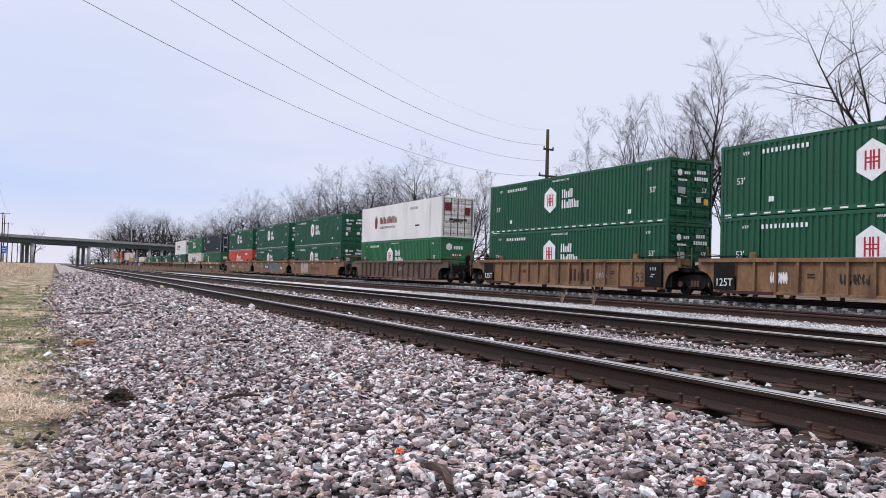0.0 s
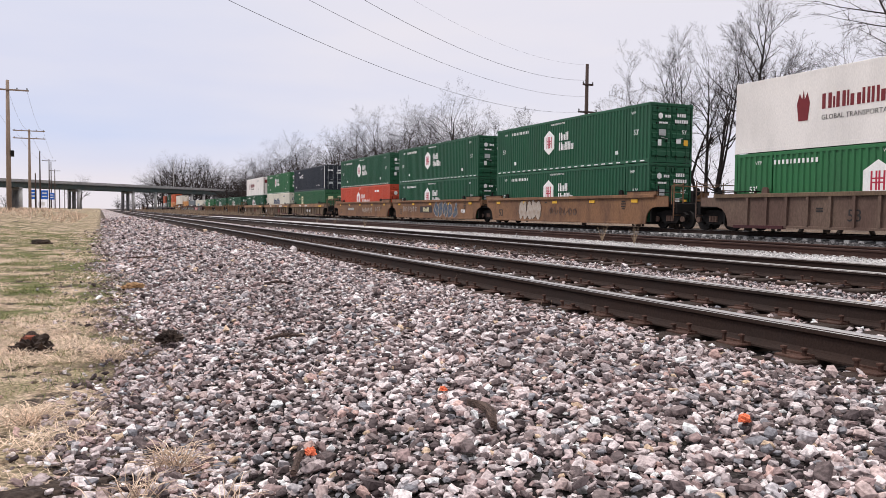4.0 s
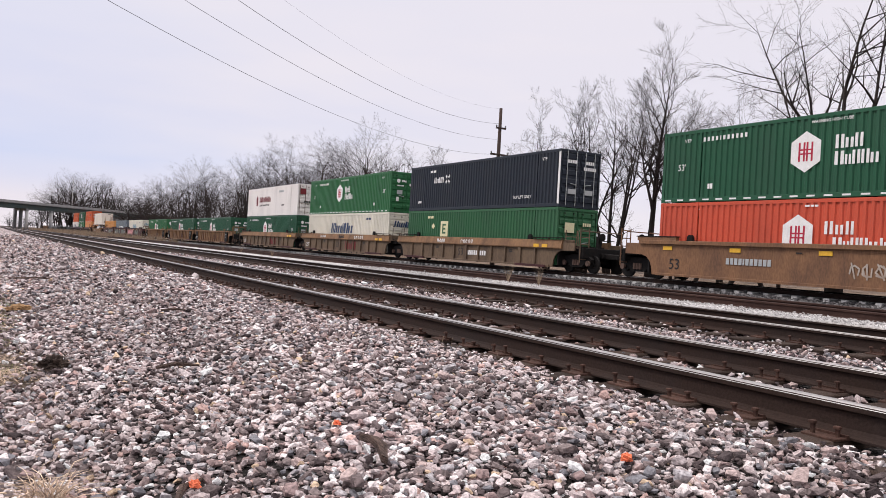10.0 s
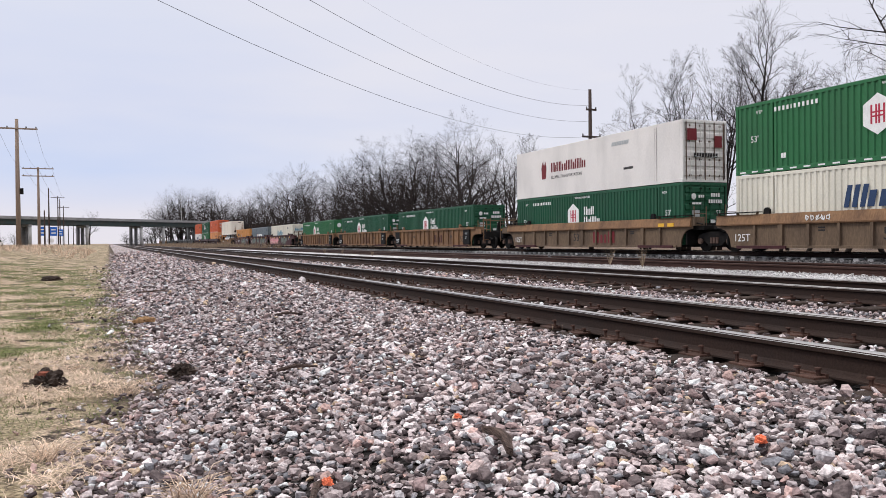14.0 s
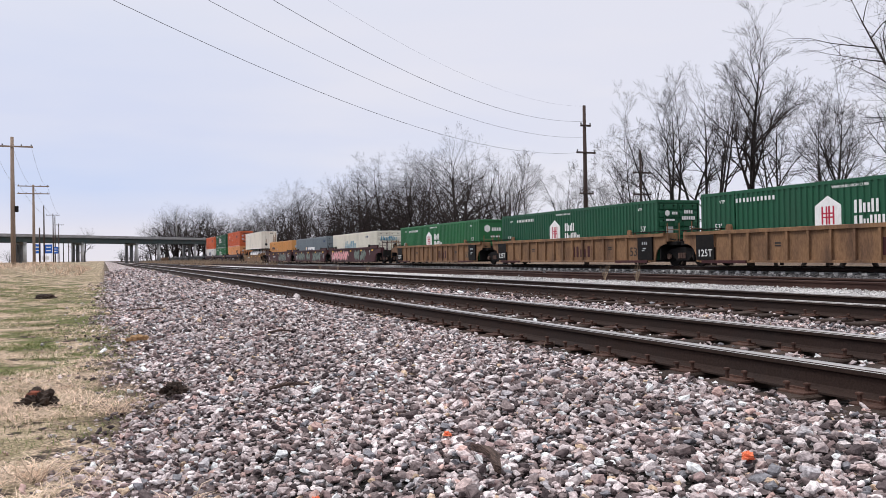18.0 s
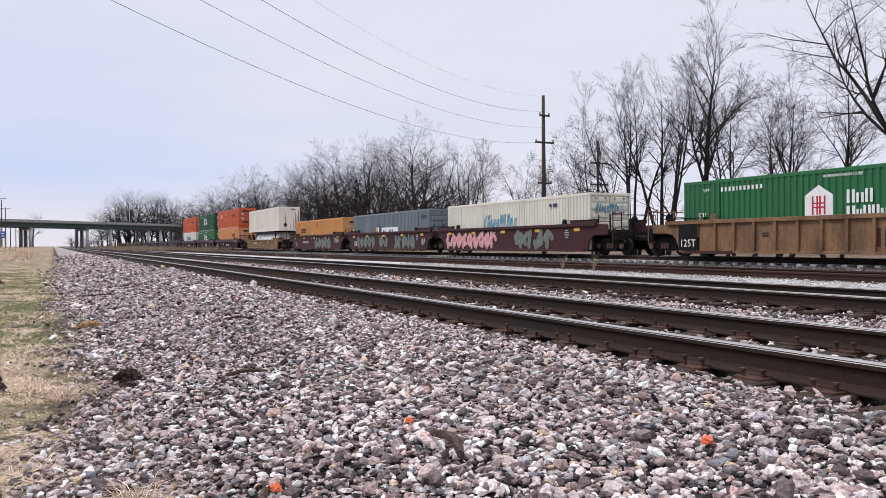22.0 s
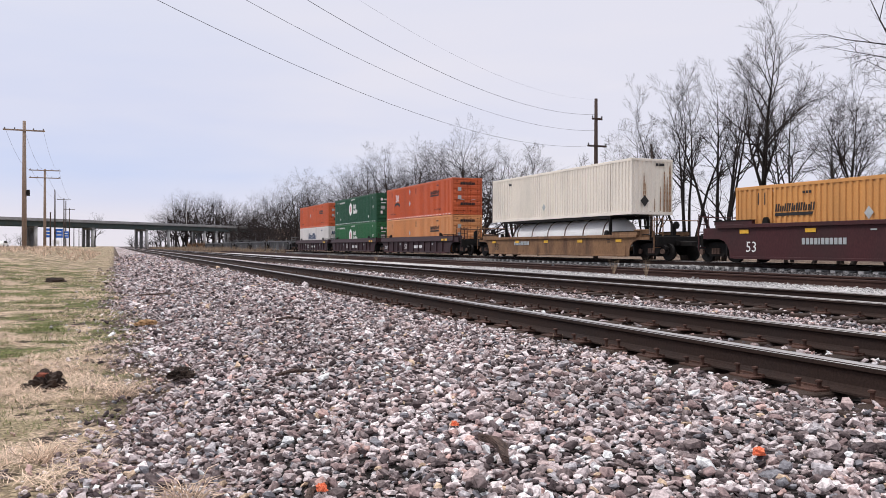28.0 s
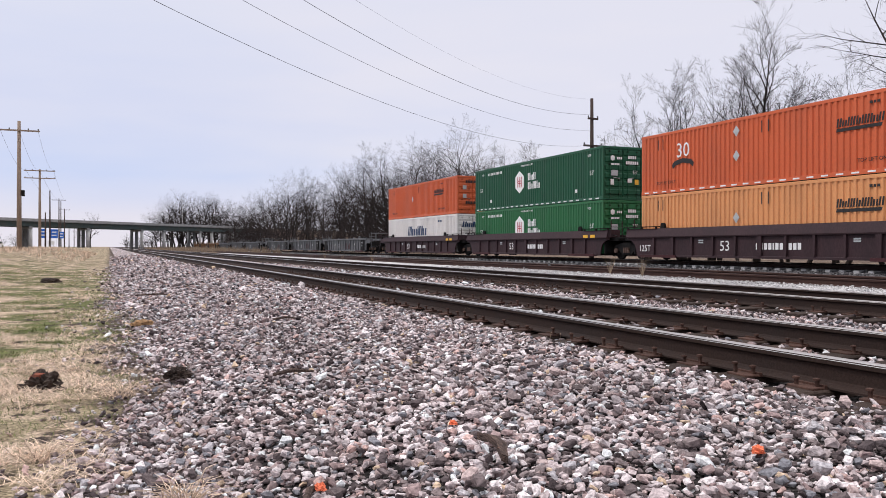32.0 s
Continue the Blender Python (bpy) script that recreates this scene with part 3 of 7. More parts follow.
def bed_z(x):
    for bed in (BED1, BED2, BED3):
        if bed[0][0] <= x <= bed[-1][0]:
            return float(np.interp(x, [p[0] for p in bed], [p[1] for p in bed]))
    return -0.13


def strip(name, profile, mat, label, y0=-40.0, y1=1400.0):
    ys = [y for y in edges([(-40, 0, 10), (0, 60, 80), (60, 200, 20), (200, 1400, 6)]) if y0 < y < y1]
    ys = [y0, *ys, y1]
    xs = edges([(profile[i][0], profile[i + 1][0], max(1, int((profile[i + 1][0] - profile[i][0]) / 0.35))) for i in range(len(profile) - 1)])
    v = np.array([(x + 0.06 * noise.noise((x, y * 0.6, 3)) * (1 if i in (0, len(xs) - 1) else 0), y,
                   float(np.interp(x, [p[0] for p in profile], [p[1] for p in profile])) + 0.012 * noise.noise((x * 3, y * 3, 1))) for y in ys for i, x in enumerate(xs)])
    ix = np.arange(len(v)).reshape(len(ys), len(xs))
    f = np.stack([ix[:-1, :-1], ix[:-1, 1:], ix[1:, 1:], ix[1:, :-1]], -1).reshape(-1, 4)
    return tagged(new(name, numpy_mesh(name, v, f, mat, True)), label, "ballast", "", "structure")


strip("ballast_bed_behind", BED1, M_BED, "grey, pink and white crushed stone bed under two tracks", -40.0, 1.0)
# this stretch is coloured near black to deepen the shade between the stones
strip("ballast_bed_near", BED1, M_BED_NEAR, "near-black bed painted as the shade between the ballast stones", 1.0, 30.0)
strip("ballast_bed", BED1, M_BED, "grey, pink and white crushed stone bed under two tracks", 30.0, 1400.0)
strip("gravel_strip", BED2, M_BED_PALE, "pale gravel strip between the tracks", -40.0, 104.0)
strip("cinder_strip", BED2, M_LITTER, "brown cinders and dead weeds between the tracks", 104.0, 1400.0)
strip("ballast_bed_far", BED3, M_BED_DARK, "dark grey crushed stone bed under the far tracks")


strip("wood_floor", [(33.5, -0.19), (36.0, 0.1), (60.0, 0.3), (90.0, -0.2)], M_LITTER, "brown leaf litter under the bare trees")


def stone_shapes(count, seed, points=12):
    """Angular stones: hulls of random points on a flattened, boxy ball."""
    rng = random.Random(seed)
    shapes = []
    for _ in range(count):
        bm = bmesh.new()
        sx, sy, sz = rng.uniform(0.9, 1.3), rng.uniform(0.62, 0.92), rng.uniform(0.36, 0.6)
        for q in range(points):
            a, u = q * 2.39996 + rng.gauss(0, 0.4), 1 - 2 * (q + 0.5) / points + rng.gauss(0, 0.14)
            u = max(-0.98, min(0.98, u))
            r = math.sqrt(1 - u * u)
            d = Vector((r * math.cos(a), r * math.sin(a), u)) * rng.uniform(0.9, 1.07)
            bm.verts.new((sx * math.copysign(abs(d.x) ** 0.66, d.x), sy * math.copysign(abs(d.y) ** 0.66, d.y), sz * math.copysign(abs(d.z) ** 0.6, d.z)))
        got = bmesh.ops.convex_hull(bm, input=bm.verts)
        bmesh.ops.delete(bm, geom=list({g for g in got["geom_interior"] + got["geom_unused"] if isinstance(g, bmesh.types.BMVert)}), context="VERTS")
        bmesh.ops.triangulate(bm, faces=bm.faces)
        bm.verts.index_update()
        shapes.append((np.array([v.co[:] for v in bm.verts]), np.array([[v.index for v in f.verts] for f in bm.faces])))
        bm.free()
    return shapes


SHAPES, SIMPLE = stone_shapes(34, 5, 12), stone_shapes(24, 6, 8)


def edge_x(y):
    """Where the stones give way to grass."""
    bow = float(np.interp(y, (3.0, 3.65, 4.6, 5.6, 6.3, 7.0, 8.2, 11, 20), (-0.3, -0.22, -0.13, 0.12, 0.42, 0.47, 0.34, 0.32, 0.24)))
    return bow + 0.16 * noise.noise((y * 0.5, 0.3, 0)) + 0.14 * noise.noise((y * 1.7, 3, 0)) + 0.45 * smooth(9, 16, y) * noise.noise((y * 0.23, 5.2, 0))


def stones(name, patches, mat, label, seed, top=bed_z, edge=0.0):
    """Loose stones over patches (x0, x1, y0, y1, stones a square metre, size); one object."""
    rng = np.random.default_rng(seed)
    vs, fs, k = [], [], 0
    for x0, x1, y0, y1, dens, size in patches:
        count = int((x1 - x0) * (y1 - y0) * dens)
        px, py = rng.uniform(x0, x1, count), rng.uniform(y0, y1, count)
        if edge and x0 < 0.7:
            keep = np.array([x > edge_x(y) + rng.normal(0, edge * (1.0 if y < 8 else 1.4)) for x, y in zip(px, py)])
            px, py = px[keep], py[keep]
            count = len(px)
        pz = np.array([top(x) for x in px])
        rad = size * 0.95 * rng.lognormal(0, 0.30, count)
        shapes = SHAPES if y1 <= 5 else SIMPLE
        pick = rng.integers(0, len(shapes), count)
        for s, (sv, sf) in enumerate(shapes):
            ids = np.nonzero(pick == s)[0]
            if not len(ids):
                continue
            a, tilt, roll = rng.uniform(0, 2 * np.pi, len(ids)), rng.normal(0, 0.36, len(ids)), rng.normal(0, 0.36, len(ids))
            ca, sa, ct, st, cr, sr = np.cos(a), np.sin(a), np.cos(tilt), np.sin(tilt), np.cos(roll), np.sin(roll)
            x, y, z = (sv[:, i][None, :] * rad[ids][:, None] for i in range(3))
            y, z = y * ct[:, None] - z * st[:, None], y * st[:, None] + z * ct[:, None]
            x, z = x * cr[:, None] + z * sr[:, None], -x * sr[:, None] + z * cr[:, None]
            x, y = x * ca[:, None] - y * sa[:, None], x * sa[:, None] + y * ca[:, None]
            lift = rng.uniform(-0.6, 1.35, len(ids)) * rad[ids]
            pts = np.stack([x + px[ids][:, None], y + py[ids][:, None], z + (pz[ids] + lift)[:, None]], -1).reshape(-1, 3)
            vs.append(pts)
            fs.append((sf[None] + (np.arange(len(ids)) * len(sv))[:, None, None]).reshape(-1, 3) + k)
            k += len(pts)
    return tagged(new(name, numpy_mesh(name, np.concatenate(vs), np.concatenate(fs), mat)), label, "ballast stones", "", "stuff")


def toe_z(x):
    return max(-0.125, bed_z(x))


stones("ballast_stones", [(-0.6, 0.7, 2.4, 5, 1600, 0.0190), (0.7, 1.6, 2.3, 5, 1700, 0.0190), (1.6, 3.3, 1.6, 5, 1700, 0.0190), (-0.5, 0.7, 5, 8, 1450, 0.0198), (0.7, 3.3, 5, 8, 1500, 0.0198), (-0.3, 0.7, 8, 12, 1000, 0.0215), (0.7, 3.3, 8, 12, 1050, 0.0215),
                          (-0.3, 0.7, 12, 16, 800, 0.024), (0.7, 3.3, 12, 16, 800, 0.024), (-0.2, 3.3, 16, 30, 400, 0.029), (-0.1, 3.4, 30, 48, 150, 0.04),
                          (3.3, 3.62, 1.5, 8, 1400, 0.019), (3.3, 3.62, 8, 16, 900, 0.0215), (3.62, 3.85, 1.5, 16, 800, 0.0165), (3.3, 3.75, 16, 30, 350, 0.03), (0.0, 3.4, 48, 90, 22, 0.06),
                          (6.05, 8.0, 3, 16, 620, 0.0205), (6.05, 8.0, 16, 40, 150, 0.036),
                          (-0.2, 3.6, -5, 1.3, 200, 0.034), (-0.3, 0.7, 1.3, 2.4, 700, 0.022), (0.7, 1.6, 1.3, 2.3, 900, 0.022), (1.6, 3.6, 0.9, 1.6, 900, 0.022), (4.04, 5.36, 1, 18, 520, 0.0205), (5.56, 6.05, 1, 20, 480, 0.0215), (8.0, 10.7, 4, 22, 220, 0.027)],
       M_STONE, "loose grey, white and pinkish angular ballast stones", 11, toe_z, 0.15)


stones("scattered_stones", [(-1.5, 0.6, 2.2, 7, 230, 0.02), (-1.0, 0.6, 7, 20, 190, 0.022), (-1.2, 0.5, 20, 45, 40, 0.04)], M_STONE, "stray ballast stones in the grass edge", 14, toe_z, 0.42)
stones("pale_gravel", [(12.5, 13.98, 6, 30, 300, 0.017)], M_STONE_PALE, "pale loose gravel between the tracks", 12)
stones("dark_ballast", [(14.2, 16.4, 8, 32, 60, 0.036), (20.5, 24.42, 12, 40, 40, 0.04), (24.66, 24.95, 12, 40, 60, 0.03)], M_STONE_DARK, "dark grey loose ballast stones", 13)

# ---- tracks: rails, ties, plates, spikes ----
RAIL_TOP, TIE_TOP = 0.34, 0.16
RAIL_OUT = [(-0.075, 0.0), (0.075, 0.0), (0.075, 0.012), (0.02, 0.03), (0.009, 0.045), (0.009, 0.125), (0.035, 0.14), (0.037, 0.172), (0.03, 0.178), (-0.03, 0.178), (-0.037, 0.172), (-0.035, 0.14), (-0.009, 0.125), (-0.009, 0.045), (-0.02, 0.03), (-0.075, 0.012)]


def track(name, xs, rail_mat, top_mat, tie_mat, label, near, plates=False, pitch=0.5):
    """One straight track: its near rail at xs. near: how far the ties are pieces of their own."""
    t = thing(name, None, label, "railway track", "", "structure")
    tie = Build().box(-1.3, 1.3, -0.115, 0.115, -0.17, 0.0, 0.012).mesh("tie", tie_mat)
    for x in (xs, xs + 1.505):
        r = part("rail", Build().prism([(x + p, RAIL_TOP - 0.178 + q) for p, q in RAIL_OUT], "y", -40, 1300), rail_mat, t)
        part("running_surface", Build().prism([(x - 0.0385, RAIL_TOP - 0.013), (x - 0.033, RAIL_TOP - 0.001), (x - 0.022, RAIL_TOP + 0.003), (x + 0.022, RAIL_TOP + 0.003), (x + 0.033, RAIL_TOP - 0.001), (x + 0.0385, RAIL_TOP - 0.013)], "y", -40, 1300), top_mat, r, "worn bright running surface")
    rng = random.Random(name)
    y = -6.0
    while y < near:
        part("tie", tie, tie_mat, t, at=pose(xs + 0.752 + rng.uniform(-0.04, 0.04), y + rng.uniform(-0.03, 0.03), TIE_TOP, 0, 0, rng.uniform(-1, 1)))
        y += pitch
    rest = Build()
    while y < 260:
        x = xs + 0.752 + rng.uniform(-0.04, 0.04)
        rest.box(x - 1.3, x + 1.3, y - 0.115, y + 0.115, 0.0, TIE_TOP)
        y += pitch
    tagged(part("far_ties", rest, tie_mat, t), "", "", "", "stuff")
    if plates:
        plate = Build().box(-0.19, 0.19, -0.1, 0.1, 0, 0.014, 0.004).box(-0.1, -0.078, -0.1, 0.1, 0.01, 0.026).box(0.078, 0.1, -0.1, 0.1, 0.01, 0.026).mesh("tie_plate", M_PLATE)
        spike = Build().box(-0.009, 0.009, -0.009, 0.009, -0.02, 0.035).box(-0.022, 0.012, -0.016, 0.016, 0.035, 0.05, 0.004).mesh("spike", M_PLATE)
        far = Build()
        y, k = -1.0, 0
        while y < 40:
            for x in (xs, xs + 1.505):
                if y < 26:
                    part("tie_plate", plate, M_PLATE, t, at=pose(x, y, TIE_TOP))
                    for dx, dy, turn in ((-0.115, -0.06, 0), (0.115, 0.06, 180), (-0.16, 0.05, 0)):
                        if k < 300 and (dx < -0.15) <= (rng.random() < 0.6):
                            part("spike", spike, M_PLATE, t, at=pose(x + dx, y + dy, TIE_TOP + rng.uniform(0.0, 0.035), 0, 0, turn))
                            k += 1
                else:
                    far.box(x - 0.19, x + 0.19, y - 0.1, y + 0.1, TIE_TOP, TIE_TOP + 0.014)
            y += 0.5
        tagged(part("far_plates", far, M_PLATE, t), "", "", "", "stuff")
    return t


T1, T2, T3, T4 = 3.94, 8.5, 14.1, 25.05
track("railway_track_1", T1, M_RAIL, M_RAIL_TOP, M_TIE, "brown steel rails on dark spiked wooden ties", 55, True)
track("railway_track_2", T2, M_RAIL, M_RAIL_TOP, M_TIE, "brown steel rails on dark wooden ties in ballast", 50, True)
track("railway_track_3", T3, M_RAIL_RUST, M_RAIL_RUST, M_TIE, "rusty siding rails between pale gravel and dark ballast", 6)
track("railway_track_4", T4, M_RAIL, M_RAIL_TOP, M_TIE_PALE, "rails under the freight train on pale ties", 70, False, 0.61)

# ---- overpass ----
DECK_AT, DECK_DIR = Vector((0, 309, 0)), Vector((math.sin(radians(45)), math.cos(radians(45)), 0))
DECK_M = Matrix.Translation(DECK_AT) @ pose(0, 0, 0, 0, 0, 45)      # its own x runs along the deck


def overpass():
    o = thing("overpass", DECK_M, "grey concrete road overpass on round columns above the tracks", "bridge", "", "structure")
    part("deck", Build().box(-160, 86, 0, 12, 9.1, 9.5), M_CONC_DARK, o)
    part("parapet", Build().prism([(-0.05, 9.3), (0.35, 9.3), (0.3, 10.1), (0.02, 10.1)], "x", -160, 86), M_PARAPET, o, "weathered concrete parapet")
    part("parapet", Build().prism([(11.6, 9.3), (12, 9.3), (12, 10.1), (11.7, 10.1)], "x", -160, 86), M_CONC, o)
    for y in (0.7, 4.2, 7.8, 11.2):
        part("girder", Build().prism([(y - 0.2, 7.5), (y + 0.2, 7.5), (y + 0.2, 7.55), (y + 0.03, 7.6), (y + 0.03, 9.1), (y - 0.03, 9.1), (y - 0.03, 7.6), (y - 0.2, 7.55)], "x", -160, 84), M_GIRDER, o, "dark green steel girder")
    for u in (-130, -106, -82, -57, -33, -9.7, 16.1, 28.0, 49.4, 57.0, 71.4):
        w = (5.9, 11.5) if u not in (28.0, 57.0) else ()
        end = 12.2 if w else 1.4
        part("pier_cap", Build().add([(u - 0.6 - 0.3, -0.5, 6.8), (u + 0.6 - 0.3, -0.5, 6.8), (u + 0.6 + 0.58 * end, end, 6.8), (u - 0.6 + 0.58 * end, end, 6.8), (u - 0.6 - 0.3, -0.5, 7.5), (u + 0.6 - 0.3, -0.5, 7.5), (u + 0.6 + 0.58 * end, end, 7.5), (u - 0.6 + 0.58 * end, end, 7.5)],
                                     [(3, 2, 1, 0), (4, 5, 6, 7), (0, 1, 5, 4), (1, 2, 6, 5), (2, 3, 7, 6), (3, 0, 4, 7)]), M_CONC_DARK, o, "dark concrete pier cap")
        for y in (0.3, *w):
            # back columns get the darker concrete: their shade under the deck is painted in
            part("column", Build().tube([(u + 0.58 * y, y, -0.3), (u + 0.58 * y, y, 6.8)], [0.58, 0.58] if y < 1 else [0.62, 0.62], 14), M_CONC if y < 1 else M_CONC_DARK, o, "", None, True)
    part("abutment", Build().prism([(78, -0.5), (96, -0.5), (96, 7.5), (82, 7.5)], "y", -2, 14), M_CONC_DARK, o)
    part("light_mast", Build().tube([(38.5, 0.15, 10.0), (38.5, 0.15, 20.5)], [0.14, 0.09], 6), M_CONC, o, "thin pale light mast")
    return o


overpass()


# ---- utility poles and wires ----
def utility_pole(x, y, z0, top, mat, label, arms, r=0.17, lean=0.0, extra=False):
    """arms: (height, half-width) of the cross-arms, which lie along `across`."""
    p = thing("utility_pole", pose(x, y, z0, 0, lean, 0), label, "pole", "utility poles beside the line")
    part("pole", Build().tube([(0, 0, -0.4), (0, 0, (top - z0) * 0.5), (0, 0, top - z0)], [r, r * 0.85, r * 0.62], 10), mat, p, "", None, True)
    for h, w in arms:
        arm = part("cross_arm", Build().box(-w, w, -0.2, -0.08, h - z0 - 0.06, h - z0 + 0.06, 0.01), mat, p)
        for k in (-0.92, -0.45, 0.45, 0.92):
            if w > 0.8 or abs(k) > 0.5:
                part("insulator", Build().tube([(k * w, -0.14, h - z0 + 0.06), (k * w, -0.14, h - z0 + 0.12), (k * w, -0.14, h - z0 + 0.2)], [0.03, 0.06, 0.04], 8), M_CONC_DARK, arm)
    if extra:
        part("transformer", Build().tube([(0.3, -0.1, (top - z0) * 0.42), (0.3, -0.1, (top - z0) * 0.42 + 0.5)], [0.13, 0.13], 10), M_BLACK, p, "small black cable box")
    return p


POLE_R = Vector((30.4, 45.94, 11.15))
far_pole = utility_pole(30.4, 45.94, -0.1, 11.15, M_POLE, "tall brown wooden utility pole behind the train", [(9.75, 0.4), (7.9, 0.75), (5.1, 0.55)], 0.17)
ROW = [(-6.9, 74.0, 11.4, M_POLE_PALE, [(10.6, 1.55)]), (-8.65, 119.2, 11.4, M_POLE_PALE, [(11.2, 1.9), (10.2, 1.9)]), (-10.7, 160, 7.2, M_POLE, []),
       (-10.9, 175, 12.2, M_POLE, []), (-11.4, 215, 12.8, M_POLE, [(12.4, 1.5)]), (-12.0, 235, 13.2, M_POLE, []), (-12.4, 262, 12.4, M_POLE, [(12.0, 1.5)]), (-12.8, 300, 10.2, M_POLE, []), (-12.9, 345, 10.0, M_POLE, [(9.6, 1.5)])]
for i, (x, y, top, mat, arms) in enumerate(ROW):
    utility_pole(x, y, ground_z(x, y), top, mat, ("weathered pale wooden utility pole in dry grass" if mat is M_POLE_PALE else "dark wooden utility pole beside the line"), arms, 0.2 if i < 2 else 0.16, 0.0, i == 0)


def wire(a, b, sag, r=0.012, n=24):
    a, b = Vector(a), Vector(b)
    pts = [a.lerp(b, i / n) - Vector((0, 0, sag * 4 * (i / n) * (1 - i / n))) for i in range(n + 1)]
    solid("overhead_wire", Build().tube(pts, [r] * (n + 1), 5), M_WIRE, "thin dark overhead wire", "wire", "overhead wires", "", None, True)


END_R = 62.0
far_end = POLE_R + END_R * Vector((-math.cos(0.687), -math.sin(0.687), 0))
for za, b, c, r in ((7.96, -0.1439, 0.0034, 0.0075), (8.98, -0.1402, 0.0035, 0.007), (10.07, -0.1565, 0.0040, 0.0085), (11.1, -0.16, 0.0042, 0.003)):
    zb = za + b * END_R + c * END_R ** 2
    wire((POLE_R.x, POLE_R.y, za), (far_end.x, far_end.y, zb), c * END_R ** 2 / 4, r, 40)
utility_pole(far_end.x, far_end.y, ground_z(far_end.x, far_end.y), 15.6, M_POLE, "tall brown wooden utility pole carrying the crossing wires", [(12.4, 0.5)], 0.2)
for k in (-1.4, 0.0, 1.4):
    wire((-6.9 + k, 74, 10.7), (-8.65 + k * 1.2, 119.2, 11.3), 0.9, 0.009)
    wire((-8.65 + k * 1.2, 119.2, 11.3), (-11.4 + k, 215, 12.5), 0.9, 0.012)


# ---- bare trees ----
def grow(rng, height, spread, levels, trunk_r, stems=1, lean=0.0, kids=(8, 6, 6, 6), fork=0.3, sides=(7, 5, 4), up=0.10, thick=1.0, open_=(0.12, 0.34), reach=1.0, limbs=(), steps_=(9, 7, 4, 2, 2)):
    """A leafless tree: tapered stems that split again and again into limbs, branches and twigs. Returns two shapes: trunk and crown.
    limbs: main limbs (direction, length, radius, droop) that leave one fork, in place of a stem that runs to the top."""
    trunk, crown = Build(), Build()

    def limb(p, d, length, r, level, rise=None):
        if level >= levels:
            crown.spike(p, p + d * length, r)
            return
        steps = (steps_ if levels > 3 else (5, 3, 2, 1))[level]
        rise = (up if level else 0.02) if rise is None else rise
        path, radii, q, e = [p.copy()], [r], p.copy(), d.copy()
        wob, c = (0.035, 0.075, 0.12, 0.16, 0.2)[level], (0.02, 0.05, 0.10, 0.16, 0.2)[level]
        curl = Vector((rng.gauss(0, c), rng.gauss(0, c), rng.gauss(0, c * 0.6)))
        for i in range(steps):
            e = (e + curl + Vector((rng.gauss(0, wob), rng.gauss(0, wob), rng.gauss(0, wob * 0.7) + rise * 4.0 / steps))).normalized()
            q = q + e * (length / steps)
            path.append(q.copy())
            radii.append(max(0.004, r * (1 - 0.85 * ((i + 1) / steps) ** 0.9)))
        (trunk if level == 0 else crown).tube(path, radii, sides[level] if level < len(sides) else 3)
        count = kids[level]
        tips = 2
        for c in range(count + tips):
            tip = c >= count
            f = 0.999 if tip else (fork + (1 - fork) * (c + rng.random()) / count) if level == 0 else (0.22 + 0.78 * (c + rng.random()) / count)
            k = min(steps - 1, int(f * steps))
            at = path[k].lerp(path[k + 1], f * steps - k)
            rr = radii[k] + (radii[k + 1] - radii[k]) * (f * steps - k)
            axis = (path[k + 1] - path[k]).normalized()
            side = Vector((rng.gauss(0, 1), rng.gauss(0, 1), rng.gauss(0, 0.35)))
            side = (side - axis * side.dot(axis)).normalized()
            ang = (rng.uniform(0.15, 0.45) if tip else rng.uniform(0.55, 1.0) if level == 0 else rng.uniform(0.5, 1.1)) * spread
            if level == 0:
                ln = length * (rng.uniform(0.22, 0.34) if tip else reach * rng.uniform(0.42, 0.62) * (1.2 - 0.6 * f))
            else:
                ln = length * (rng.uniform(0.2, 0.32) if tip else rng.uniform(0.34, 0.56) * (1.15 - 0.5 * f))
            limb(at, (axis * math.cos(ang) + side * math.sin(ang)).normalized(), ln, min(rr * 0.75, 0.16, (0.006 + ln * (0.017 if level < 2 else 0.012)) * thick), level + 1)

    if limbs:
        path = [Vector((0.0, 0.0, -0.4)), Vector((0.05, 0.0, height * 0.4)), Vector((0.0, 0.08, height))]
        trunk.tube(path, [trunk_r * 1.2, trunk_r, trunk_r * 0.85], 10)
        for d, ln, r, rise in limbs:
            limb(path[2] - Vector((0, 0, 0.15)), Vector(d).normalized(), ln, r, 1, rise)
        return trunk, crown
    for s in range(stems):
        a = 2 * math.pi * s / stems + rng.random()
        tip = 0.0 if stems == 1 else rng.uniform(*open_)
        limb(Vector((math.cos(a) * 0.3 * (stems > 1), math.sin(a) * 0.3 * (stems > 1), -0.3)), Vector((math.cos(a) * tip + lean, math.sin(a) * tip, 1)).normalized(), height * rng.uniform(0.74, 0.84), trunk_r * (1 if stems == 1 else rng.uniform(0.7, 0.95)), 0)
    return trunk, crown


def triangles(b):
    return np.array(b.v), np.array([(q[0], q[i], q[i + 1]) for q in b.f for i in range(1, len(q) - 1)])


